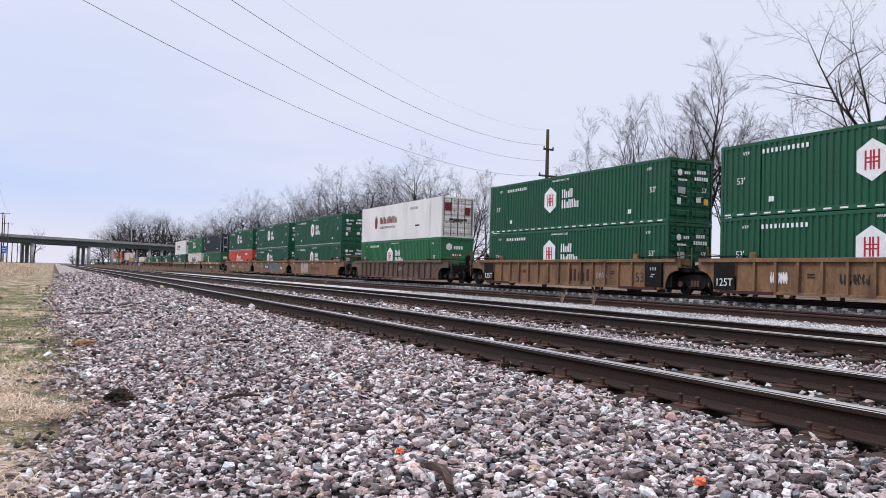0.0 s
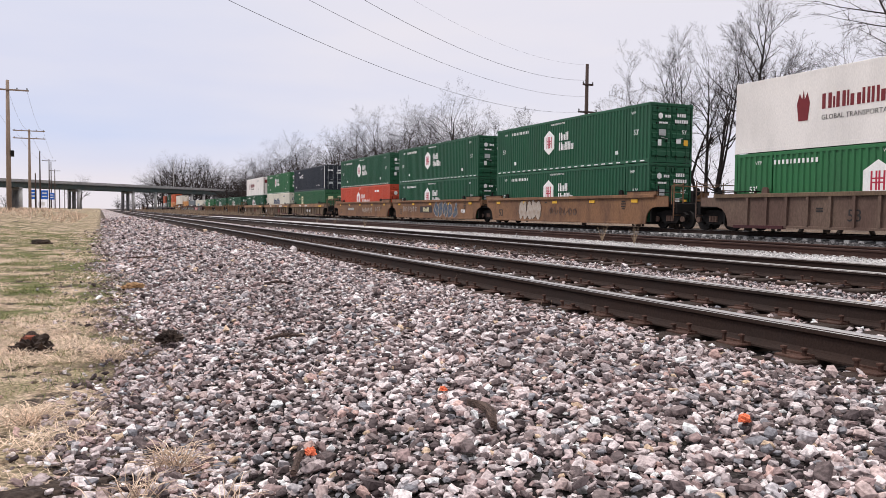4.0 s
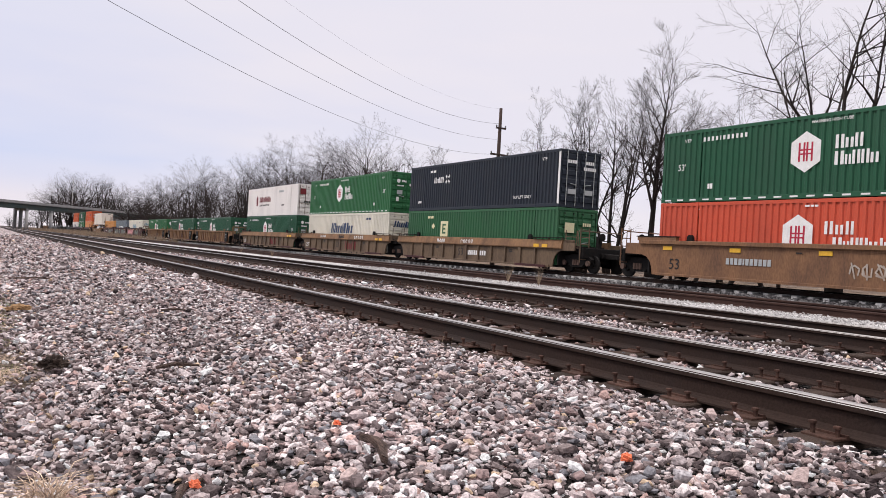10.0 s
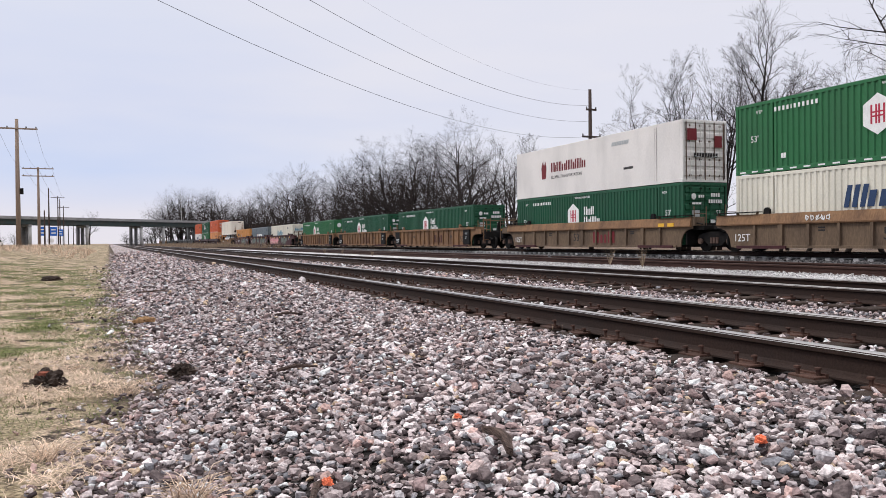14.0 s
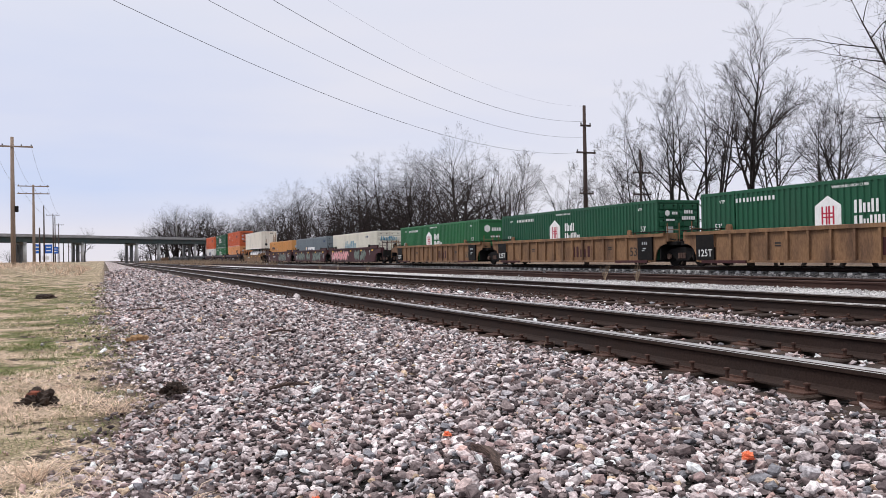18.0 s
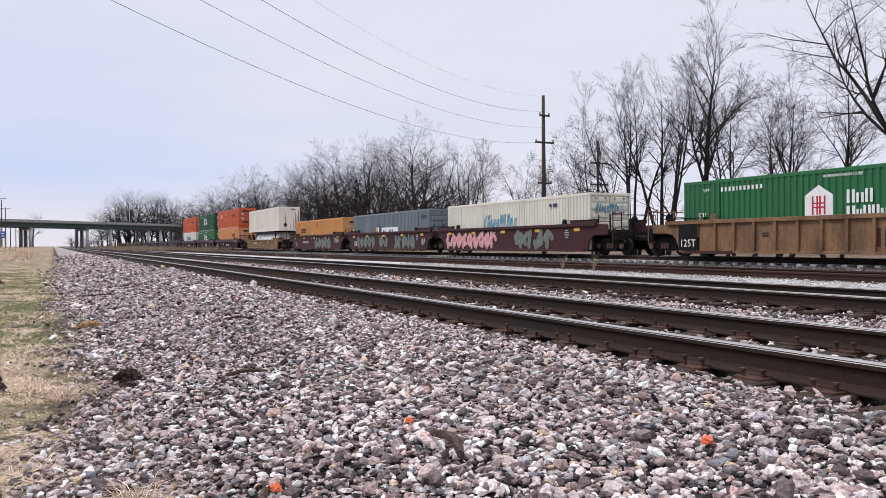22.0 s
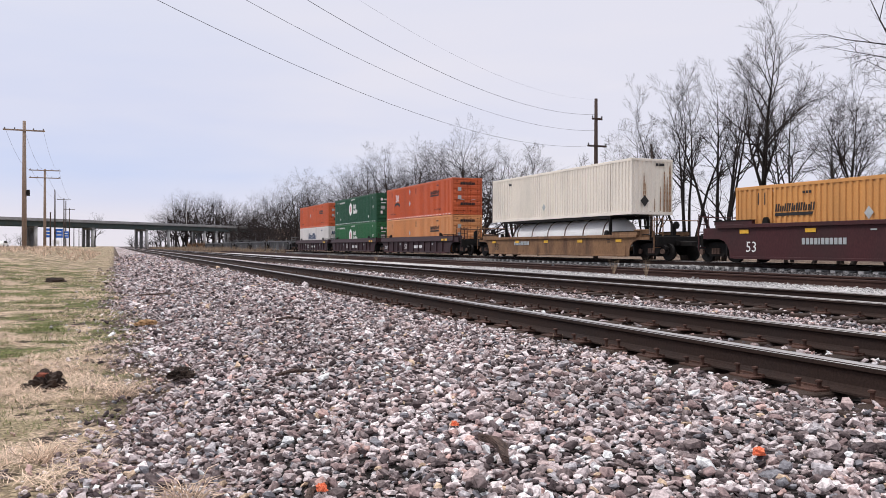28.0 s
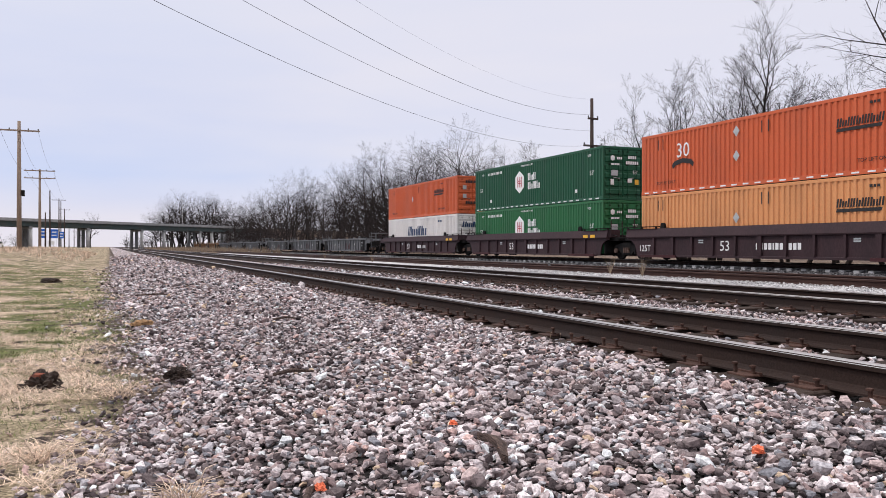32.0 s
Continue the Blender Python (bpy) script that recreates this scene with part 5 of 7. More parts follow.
        for y in (6.9, 0.3):
            word(c, "small_mark", [0.1, 0, 0.1], 0.5, M_INK, y - 0.3, 2.35, 0, 0.3)
        for z in (2.45, 0.85):
            word(c, "door_word", [0.62] * 4 + [0.25] + [0.62] * 4, 0.2, M_INK, 0.0, z, 0.1, 0.12, end=True)
        for z in (2.0, 1.35):
            word(c, "decal", [1.0], 0.3, M_SILVER, -0.7, z, end=True)
        if style == "orange":
            part("anniversary_number", lettering("30", 0.95, M_WHITE), M_WHITE, c, "white anniversary number", on_side(-HX - 0.006, 5.0, 1.9))
            part("ribbon", Build().prism([(-0.75, -0.05), (-0.55, 0.12), (0, 0.2), (0.55, 0.12), (0.75, -0.05), (0.7, -0.25), (0.5, -0.1), (0, 0.0), (-0.5, -0.1), (-0.7, -0.25)], "z", 0, 0.01), M_INK, c, "black ribbon", on_side(-HX - 0.004, 5.0, 1.35))
    elif style == "plain":
        part("placard", Build().prism([(0, -0.22), (0.2, 0), (0, 0.22), (-0.2, 0)], "z", 0, 0.008), M_SILVER, c, "", on_side(-HX - 0.004, 0.9, 0.75))
        part("placard", Build().prism([(0, -0.3), (0.26, 0), (0, 0.3), (-0.26, 0)], "z", 0, 0.008), M_INK, c, "", on_end(-0.5, -CL / 2 - 0.02, 0.7))
        for x, w, z0, z1 in ((0.52, 0.035, 0.2, 1.5), (0.78, 0.07, 0.15, 2.3), (0.95, 0.05, 0.15, 2.0), (1.12, 0.09, 0.15, 2.6), (-0.52, 0.05, 0.95, 2.2), (-0.42, 0.03, 0.9, 1.7), (0.15, 0.025, 0.15, 0.9)):
            part("rust_streak", Build().prism([(-w, z0), (w * 0.7, z0), (w, (z0 + z1) / 2), (w * 0.3, z1), (-w * 0.4, z1 - 0.1), (-w * 0.8, (z0 + z1) / 2)], "z", 0, 0.005), M_RUST, c, "rust streak", on_end(x, -CL / 2 + 0.012, 0.0))
        word(c, "number_mark", [1.2, 2.4], 0.14, M_INK, 0.45, 2.6, end=True)
        word(c, "number_mark", [1.0, 1.4], 0.15, M_INK, 5.4, 2.45)
    if style in ("hub", "orange") and not low:      # reflective tape on the bottom rail
        for i in range(24):
            y = -CL / 2 + 0.4 + i * 0.66
            part("reflector_tape", Build().box(-HX - 0.009, -HX - 0.003, y, y + 0.32, 0.05, 0.11), M_WHITE, c)
    return c


def truck(car, y):
    """A two-axle truck under a car: side frames, wheels, springs."""
    t = part("truck", Build().box(-0.9, 0.9, y - 0.22, y + 0.22, 0.45, 0.8, 0.02), M_BLACK, car, "black cast-steel truck")
    for x in (-1.0, 1.0):
        part("side_frame", Build().prism([(y - 1.1, 0.66), (y - 0.9, 0.78), (y - 0.3, 0.88), (y + 0.3, 0.88), (y + 0.9, 0.78), (y + 1.1, 0.66), (y + 1.05, 0.52), (y + 0.75, 0.56), (y + 0.4, 0.26), (y - 0.4, 0.26), (y - 0.75, 0.56), (y - 1.05, 0.52)], "x", x - 0.09, x + 0.09), M_BLACK, t)
        for k in (-0.89, 0.89):
            part("bearing_cap", Build().disc((x * 1.12, y + k, 0.46), "x", 0.13, 0.1, 12), C_DUSK, t)
        for k in (-0.18, 0.0, 0.18):
            part("spring", Build().tube([(x * 1.1, y + k, 0.36), (x * 1.1, y + k, 0.62)], [0.07, 0.07], 8), C_DUSK, t)
    for k in (-0.89, 0.89):
        for x in (-0.752, 0.752):
            part("wheel", Build().disc((x, y + k, 0.42), "x", 0.42, 0.13, 24).disc((x * 1.16, y + k, 0.42), "x", 0.16, 0.1, 12), M_BLACK, t)


def sweep(b, pts, w, z, top):
    """A brush stroke: flat bands of width w along pts with round joints; each a hair higher than the one before."""
    for k, (p, q) in enumerate(zip(pts, pts[1:])):
        d = (Vector(q) - Vector(p)).normalized() * (w / 2)
        n, t = Vector((-d.y, d.x)), top + 0.0004 * k
        b.prism([tuple(Vector(p) + n), tuple(Vector(p) - n), tuple(Vector(q) - n), tuple(Vector(q) + n)], "z", z, t)
    for k, p in enumerate(pts):
        b.prism([(p[0] + math.cos(a) * w / 2, p[1] + math.sin(a) * w / 2) for a in [2 * math.pi * i / 9 for i in range(9)]], "z", z, top - 0.0003 - 0.0002 * k)


def graffiti(c, fx, y0, y1, zc, h, fill, edge, seed, count, fat=0.24, rim=0.09):
    """Sprayed shapes from y0 down to y1: interlocking strokes with a darker or paler rim, no letters."""
    rng = random.Random(seed)
    w = (y0 - y1) / count
    for i in range(count):
        loops = []
        for k in range(rng.choice((1, 2))):
            a, turn = rng.uniform(0, 6.28), rng.choice((-1, 1)) * rng.uniform(0.9, 1.5)
            pts = []
            for q in range(rng.choice((4, 5))):
                pts.append((0.40 * w * math.cos(a) * rng.uniform(0.7, 1.1), 0.36 * h * math.sin(a) * rng.uniform(0.75, 1.1)))
                a += turn
            loops.append(pts)
        loops.append([(rng.uniform(-0.3, 0.3) * w, -0.4 * h), (rng.uniform(-0.3, 0.3) * w, 0.4 * h)])
        at = on_side(fx - 0.003, y0 - (i + 0.5) * w, zc + rng.uniform(-0.05, 0.05) * h)
        under, over = Build(), Build()
        for n, pts in enumerate(loops):
            sweep(under, pts, fat * h + rim, 0.0, 0.003 + 0.001 * n)
            sweep(over, pts, fat * h, 0.0, 0.0075 + 0.002 * n)
        g = part("graffiti_shape", under, edge, c, "sprayed graffiti rim", at) if rim else None
        if g is None:       # a thin tag
            tagged(part("graffiti_stroke", over, fill, c, "thin sprayed graffiti tag", at), kind="stuff")
        else:
            tagged(g, kind="stuff")
            tagged(part("graffiti_fill", over, fill, g, "sprayed graffiti fill"), kind="stuff")


def well_car(label, mat, style, ends=(False, True), couple=(False, False), marks="", spray=None, chord=None):
    """One well unit, its middle at the origin on the rail tops. ends: a truck at the near (-y) and far end. couple: a coupler there."""
    c = thing("well_car", None, label, "rail car", "well cars of the train")
    n0, n1 = (-10.3 if couple[0] else -9.6), (10.3 if couple[1] else 9.6)
    lo, hi = 0.2, (1.42 if style == "rib" else 1.18 if mat is C_OCHRE else 1.5)
    deep = style == "rib" and mat in (C_KHAKI, C_PLUM)      # a deep sloping top chord
    under = 1.11 if deep else hi - 0.02
    for s in (-1, 1):
        x0, x1 = sorted((s * 1.47, s * 1.53))
        far0, far1 = (n0 + 0.5 if couple[0] else -8.95), (n1 - 0.5 if couple[1] else 8.95)
        out = [(-8.15, lo), (8.15, lo), (8.2, 0.52), (8.32, 0.76), (8.52, 0.93), (8.8, 1.02), (far1, 1.04), (far1, hi), (far0, hi), (far0, 1.04), (-8.8, 1.02), (-8.52, 0.93), (-8.32, 0.76), (-8.2, 0.52)]
        side = part("side_wall", Build().prism(out, "x", x0, x1), mat, c)
        if deep:
            part("top_chord", Build().prism([(s * 1.45, under - 0.02), (s * 1.64, under), (s * 1.655, under + 0.05), (s * 1.56, hi + 0.12), (s * 1.45, hi + 0.13)], "y", -8.9, 8.9), chord or mat, c)
        else:
            x0, x1 = sorted((s * 1.45, s * 1.64))
            part("top_chord", Build().box(x0, x1, -8.9, 8.9, under, hi + 0.13, 0.012), chord or mat, c)
        x0, x1 = sorted((s * 1.45, s * 1.60))
        part("bottom_sill", Build().box(x0, x1, -7.9, 7.9, lo - 0.02, lo + 0.08, 0.012), mat, c)
        if style == "rib":
            step = 1.35 if deep else 1.0
            count = int(14.4 / step) + 1
            for i in range(count):
                y = (i - (count - 1) / 2) * step
                x0, x1 = sorted((s * 1.528, s * 1.625))
                w = 0.1 if deep and i in (1, count // 2, count - 2) else 0.04
                part("rib", Build().prism([(y - w, lo + 0.08), (y + w, lo + 0.08), (y + w + 0.02, under), (y - w - 0.02, under)], "x", x0, x1), mat, side)
            for y in (-7.75, 7.75):
                x0, x1 = sorted((s * 1.40, s * 1.68))
                plate = part("walkway_plate", Build().box(x0, x1, y - 1.25, y + 1.25, hi + 0.2, hi + 0.235), M_BLACK, c, "black end walkway plate")
                for k in (-1.1, 0.0, 1.1):
                    part("bracket", Build().box(min(s * 1.5, s * 1.56), max(s * 1.5, s * 1.56), y + k - 0.04, y + k + 0.04, hi + 0.12, hi + 0.2), mat, plate)
            for y in (-6.4, 6.4):
                x0, x1 = sorted((s * 1.46, s * 1.66))
                part("wear_plate", Build().box(x0, x1, y - 1.3, y + 1.3, lo - 0.05, lo + 0.075), C_MAROON, side, "red-brown sill plate")
        else:
            for y in (-7.9, 7.9):
                x0, x1 = sorted((s * 1.45, s * 1.62))
                part("end_cap", Build().prism([(y - 1.1, hi + 0.11), (y + 1.1, hi + 0.11), (y + 1.1, hi + 0.27), (y - 1.1, hi + 0.27)], "x", x0, x1), mat, side)
                part("cap_plate", Build().box(x0 - 0.02, x1 + 0.02, y - 1.15, y + 1.15, hi + 0.27, hi + 0.31), M_BLACK, side)
            x0, x1 = sorted((s * 1.528, s * 1.545))
            part("lower_panel", Build().box(x0, x1, -7.9, 7.9, lo + 0.08, 0.72), mat, side, "seam of the lower side sheet")
    part("well_floor", Build().box(-1.45, 1.45, -7.95, 7.95, lo, lo + 0.1), M_BLACK, c)
    for y0, y1 in ((n0 + 0.15, -8.4), (8.4, n1 - 0.15)):
        part("end_platform", Build().box(-1.3, 1.3, y0, y1, 0.98, 1.16, 0.02), M_BLACK, c)
        part("brake_pipe", Build().tube([(-1.36, y0, 1.22), (-1.36, (y0 + y1) / 2, 1.3), (-1.36, y1, 1.22)], [0.03] * 3, 6), M_BLACK, c)
        part("end_beam", Build().box(-0.35, 0.35, y0 - 0.3, y1 + 0.3, 0.75, 0.98, 0.02), M_BLACK, c)
    for y in (-8.45, 8.45):
        part("bulkhead", Build().box(-1.44, 1.44, y - 0.05, y + 0.05, 0.3, 1.3), M_BLACK, c)
        k = 1 if y > 0 else -1
        for x in (-1.25, -0.55):
            part("stanchion", Build().tube([(x, y + 0.3 * k, 1.16), (x, y + 0.3 * k, 2.05)], [0.028, 0.028], 6), mat if style == "rib" else M_BLACK, c)
        part("stanchion_rung", Build().tube([(-1.25, y + 0.3 * k, 1.72), (-0.55, y + 0.3 * k, 1.72)], [0.02, 0.02], 6), mat if style == "rib" else M_BLACK, c)
        part("end_block", Build().box(-1.5, -0.9, min(y + 0.12 * k, y + 0.62 * k), max(y + 0.12 * k, y + 0.62 * k), 1.16, 1.56, 0.02), mat, c)
    for y in (-6.15, 6.15):
        for x in (-1.5, 1.5):
            part("guide_post", Build().prism([(y - 0.16, hi + 0.12), (y + 0.16, hi + 0.12), (y + 0.13, hi + 0.3), (y + 0.06, hi + 0.38), (y - 0.06, hi + 0.38), (y - 0.13, hi + 0.3)], "x", x - 0.06, x + 0.06), mat if style == "rib" and not deep else M_BLACK, c)
    for k, y in enumerate((-9.6, 9.6)):
        if ends[k]:
            truck(c, y * (0.985 if couple[k] else 1.0) if couple[k] else y)
        if couple[k]:
            s = -1 if k == 0 else 1
            part("coupler", Build().box(-0.16, 0.16, min(s * 10.0, s * 11.35), max(s * 10.0, s * 11.35), 0.72, 0.95, 0.03), M_BLACK, c)
            for x in (-1.48, -0.95):
                part("ladder_rail", Build().tube([(x, s * 10.15, 0.5), (x, s * 10.15, 2.15)], [0.03, 0.03], 6), mat, c)
            for i in range(5):
                part("ladder_rung", Build().tube([(-1.48, s * 10.15, 0.65 + i * 0.35), (-0.95, s * 10.15, 0.65 + i * 0.35)], [0.022, 0.022], 5), mat, c)
            part("end_sill", Build().box(-1.42, 1.42, min(s * 9.95, s * 10.32), max(s * 9.95, s * 10.32), 0.74, 1.2, 0.02), M_BLACK, c)
            part("hand_brake", Build().disc((-0.2, s * 10.22, 1.75), "y", 0.19, 0.04, 16).box(-0.3, -0.1, s * 10.0 - 0.1, s * 10.0 + 0.1, 1.1, 1.8), M_BLACK, c)
            part("hand_rail", Build().tube([(-1.4, s * 9.9, 1.15), (-1.4, s * 9.9, 2.0), (1.4, s * 9.9, 2.0), (1.4, s * 9.9, 1.15)], [0.026] * 4, 6), mat, c)
    fx = -1.534 if style == "rib" else -1.548
    size_mat = M_INK if mat in (C_OCHRE, C_DUSK, C_BROWN, C_KHAKI) else M_WHITE
    big = lettering("53", 0.62, size_mat)
    if style == "rib":
        if not deep and mat is not C_DUSK:
            for y in (-7.5, 7.5):
                part("placard_panel", Build().box(-1.635, -1.53, y - 0.55, y + 0.55, lo + 0.1, hi - 0.03), M_BLACK, c, "black data panel")
            tagged(part("data_mark", bars([0.5, 0.5, 0.5], 0.14, 0.6), M_SILVER, c, "", on_side(-1.638, -7.5, 1.1)), kind="stuff")
            part("data_mark", bars([5.0], 0.05, 0.5), M_SILVER, c, "", on_side(-1.638, -7.5, 0.85))
            part("data_mark", bars([3.6], 0.05, 0.5), M_SILVER, c, "", on_side(-1.638, -7.4, 0.75))
        if marks == "125T":
            part("load_mark", lettering("125T", 0.44, M_WHITE), M_WHITE, c, "", on_side(-1.64 if not deep else -1.54, 7.5, 0.58))
        part("size_number", big, size_mat, c, "", on_side(-1.538, -6.5 if mat is C_OCHRE else (0.68 if mat is C_KHAKI else 2.02), 0.68))
        if mat is C_PLUM or (mat is C_KHAKI and couple[0]):
            tagged(part("number_mark", bars([0.6] * 4 + [0.3] + [0.6] * 6, 0.26, 0.25), M_WHITE, c, "white number as plain blocks", on_side(-1.538, -0.9, 0.68)), kind="stuff")
        elif mat is C_KHAKI:
            tagged(part("faded_mark", bars([0.9, 0.9, 1.0], 0.6, 0.25), M_MAROON, c, "faded red mark as plain blocks", on_side(-1.538, -2.0, 0.7)), kind="stuff")
        elif mat is C_DUSK:
            tagged(part("faded_mark", bars([0.9, 0.9, 1.0], 0.36, 0.3), M_PALE_SPRAY, c, "faded cream mark as plain blocks", on_side(-1.538, -1.5, 0.95)), kind="stuff")
        else:
            tagged(part("faded_mark", bars([0.9, 0.9, 1.0], 0.6, 0.3), C_MAROON, c, "faded dark red mark as plain blocks", on_side(-1.537, -2.0, 0.75)), kind="stuff")
        for y, z in ((3.5, 0.95), (3.5, 0.85), (-4.5, 0.95), (-4.5, 0.86)):
            part("data_line", bars([5.0], 0.06, 0.5), size_mat if mat is not C_PLUM else M_SILVER, c, "", on_side(-1.537, y, z))
        if deep:
            for y in (-7.6, -6.9):
                part("reflector", Build().box(-1.662, -1.64, y - 0.22, y + 0.22, under + 0.04, under + 0.2), M_YELLOW, c, "amber reflector")
    else:
        part("size_number", big, size_mat, c, "", on_side(fx - 0.004, 6.9, 0.66))
        if not spray or all(one[0] < 1.0 for one in spray):
            tagged(part("number_mark", bars([0.6] * 4 + [0.3] + [0.6] * 6, 0.24, 0.2), M_SILVER, c, "", on_side(fx - 0.004, 3.3, 0.9)), kind="stuff")
        for y in (7.3, 3.9, 0.2, -3.6, -7.3):
            part("reflector", Build().box(fx - 0.012, fx, y - 0.25, y + 0.25, hi - 0.26, hi - 0.1), M_YELLOW, c, "amber reflector")
        for y, z, w in ((-6.4, 1.3, 6.0), (-6.4, 1.18, 8.0), (-6.4, 1.06, 7.0), (-6.4, 0.94, 5.0), (1.2, 1.3, 5.0)):
            part("data_line", bars([w], 0.05, 0.5), M_SILVER if mat is C_MAROON else M_INK, c, "", on_side(fx - 0.003, y, z))
    if style == "smooth" and marks == "panel":
        sign = part("sign_panel", Build().box(fx - 0.012, fx, -0.2, 2.3, 0.62, 1.12), M_INK, c, "black panel with pale plain blocks")
        tagged(part("sign_blocks", bars([1.0, 1.0, 1.1], 0.34, 0.25), M_CREAM, sign, "", on_side(fx - 0.013, 1.05, 0.87)), kind="stuff")
    for one in spray or ():
        graffiti(c, fx - (0.1 if one[2] > 1.3 else 0.0), *one)
    return c


def tank_load():
    c = thing("tank_container", None, "white tank in a steel frame lying in the well car", "tank", "")
    path = [(0, y, 1.05) for y in (-6.0, -5.95, -5.7, -5.3, 5.3, 5.7, 5.95, 6.0)]
    part("tank_shell", Build().tube(path, [0.05, 0.48, 0.8, 0.96, 0.96, 0.8, 0.48, 0.05], 24), P_TANK, c, "white riveted tank shell", None, True)
    for i in range(6):
        y = -5.0 + i * 2.0
        part("tank_band", Build().tube([(0, y - 0.06, 1.05), (0, y + 0.06, 1.05)], [0.97, 0.97], 24), C_DUSK, c)
    for y in (-6.1, 6.1):
        for x in (-1.22, 1.22):
            part("frame_post", Build().box(x - 0.07, x + 0.07, y - 0.07, y + 0.07, 0.0, 2.05, 0.01), M_BLACK, c)
        part("frame_beam", Build().box(-1.22, 1.22, y - 0.06, y + 0.06, 1.93, 2.05), M_BLACK, c)
    for x in (-1.22, 1.22):
        part("frame_rail", Build().box(x - 0.06, x + 0.06, -6.1, 6.1, 1.91, 2.05), M_BLACK, c)
        part("frame_rail", Build().box(x - 0.06, x + 0.06, -6.1, 6.1, 0.0, 0.14), M_BLACK, c)
    return c


RAIL_Z = RAIL_TOP + 0.003
LOW_Z, HIGH_Z = 0.30, 0.30 + CH + 0.03
MOVERS = []          # thing, its place along the train, height over the rails


def load(ob, s, z):
    MOVERS.append((ob, s + CL / 2, RAIL_Z + z))


HUB = "dark green corrugated container with white markings"
hub_up, hub_low = container(HUB, P_GREEN, "hub"), container(HUB + " in the well", P_GREEN, "hub", True)
hub2_up, hub2_low = container("bright green corrugated container with white markings", P_GREEN2, "hub"), container("bright green container with white markings in the well", P_GREEN2, "hub", True)
hub_front = container("bright green container with a ribbed front in the well", P_GREEN2, "hub", True, None)
england = container("white smooth-sided container with dark red lettering", P_WHITE, "england", False, True, (-6.1,), False)
fresh = {}


def again(src):
    """The thing itself at its first use, a copy after that."""
    if src.name not in fresh:
        fresh[src.name] = src
        return src
    return copy_thing(src, Matrix())


# place of the near end along the train, upper box, lower box
LOADS = [(8.0, hub_up, hub_low), (27.2, hub_up, hub_low), (50.3, england, hub_front), (72.1, hub_up, hub_low), (91.15, hub_up, hub_low),
         (109.8, hub_up, container("red-orange corrugated container with white markings", P_RED, "red", True)),
         (132.9, container("dark navy corrugated container with a white wordmark", P_NAVY, "navy", frame_mat=P_NAVY), container("green container with a cream panel", P_EMP, "emp", True)),
         (152.1, hub2_up, container("white ribbed container with a navy wordmark in the well", P_CREAM, "swift", True)),
         (171.6, england, hub_low), (194.5, None, hub_low), (213.7, None, hub_low), (233.4, None, hub_front),
         (256.25, None, container("cream ribbed container with a faded teal wordmark", P_CREAM, "swift_teal", True)),
         (275.4, None, container("slate-grey ribbed container with a shield and wordmark", P_GREY, "swift_grey", True)),
         (294.6, None, container("amber yellow corrugated container with a ribbed front", P_AMBER, "amber", True, None)),
         (341.4, container("orange corrugated container with a white anniversary number", P_ORANGE, "orange"), container("tan-orange corrugated container in the well", P_TAN, "tan", True)),
         (360.9, hub_up, hub2_low),
         (380.3, container("orange-red container with black lettering", P_ORANGE, "tan"), container("white container with a navy wordmark in the well", P_WHITE, "swift", True))]
for s, up, low in LOADS:
    if low:
        load(again(low), s, LOW_Z)
    if up:
        load(again(up), s, HIGH_Z)
load(container("rust-streaked off-white container raised on a frame", P_WORN, "plain", False, False), 318.1, 2.06 + 0.30)
load(tank_load(), 318.1, 0.30)


def rake(s0, mats, style, labels, pitch=19.2, marks=("", "", ""), sprays=(None, None, None), at=None, chord=None):
    """A car of one or more units joined by shared trucks; s0: the near end of its first box."""
    n = len(mats)
    for i in range(n):
        c = well_car(labels[i % len(labels)], mats[i], style, (i == 0, True), (i == 0, i == n - 1), marks[i], sprays[i], chord)
        MOVERS.append((c, (at[i] if at else s0 + i * pitch) + CL / 2, RAIL_Z))


OCH = "weathered ochre well car with ribbed sides"
# graffiti: from, to, height of the middle, height, fill, rim, seed, shapes, stroke, rim's width
rake(0, [C_OCHRE] * 3, "rib", [OCH], marks=("", "125T", "125T"), at=(8.0 - 19.2, 8.0, 27.2),
     sprays=(None, [(5.3, 4.5, 0.82, 0.5, M_WHITE, None, 31, 7, 0.08, 0), (2.35, 1.2, 0.8, 0.42, M_INK, None, 32, 7, 0.09, 0)], [(-3.2, -4.1, 0.75, 0.35, M_SPRAY, None, 33, 4, 0.1, 0)]))
rake(0, [C_DUSK], "rib", ["dark brown ribbed well car with a ladder at its end"], at=(50.3,), chord=C_KHAKI)
rake(0, [C_BROWN] * 3, "smooth", ["rusty brown smooth-sided well car with sprayed graffiti"], at=(72.1, 91.1, 109.8), marks=("", "panel", ""),
     sprays=([(4.4, 1.8, 0.85, 1.05, M_PALE_SPRAY, M_INK, 1, 5, 0.3, 0.06), (0.8, -2.2, 0.8, 0.5, C_DUSK, None, 11, 6, 0.1, 0)],
             [(-0.65, -5.1, 0.85, 1.05, M_NAVY_SPRAY, M_SPRAY, 2, 5, 0.24, 0.12), (-5.75, -6.5, 0.75, 0.32, M_WHITE, None, 12, 4, 0.12, 0), (6.4, 3.0, 0.9, 0.6, M_SPRAY, None, 13, 6, 0.07, 0)],
             [(-0.6, -3.8, 0.78, 0.6, M_PALE_SPRAY, None, 3, 7, 0.09, 0), (-4.6, -6.2, 0.9, 0.5, M_SPRAY, None, 15, 3, 0.1, 0)]), chord=C_BROWN)
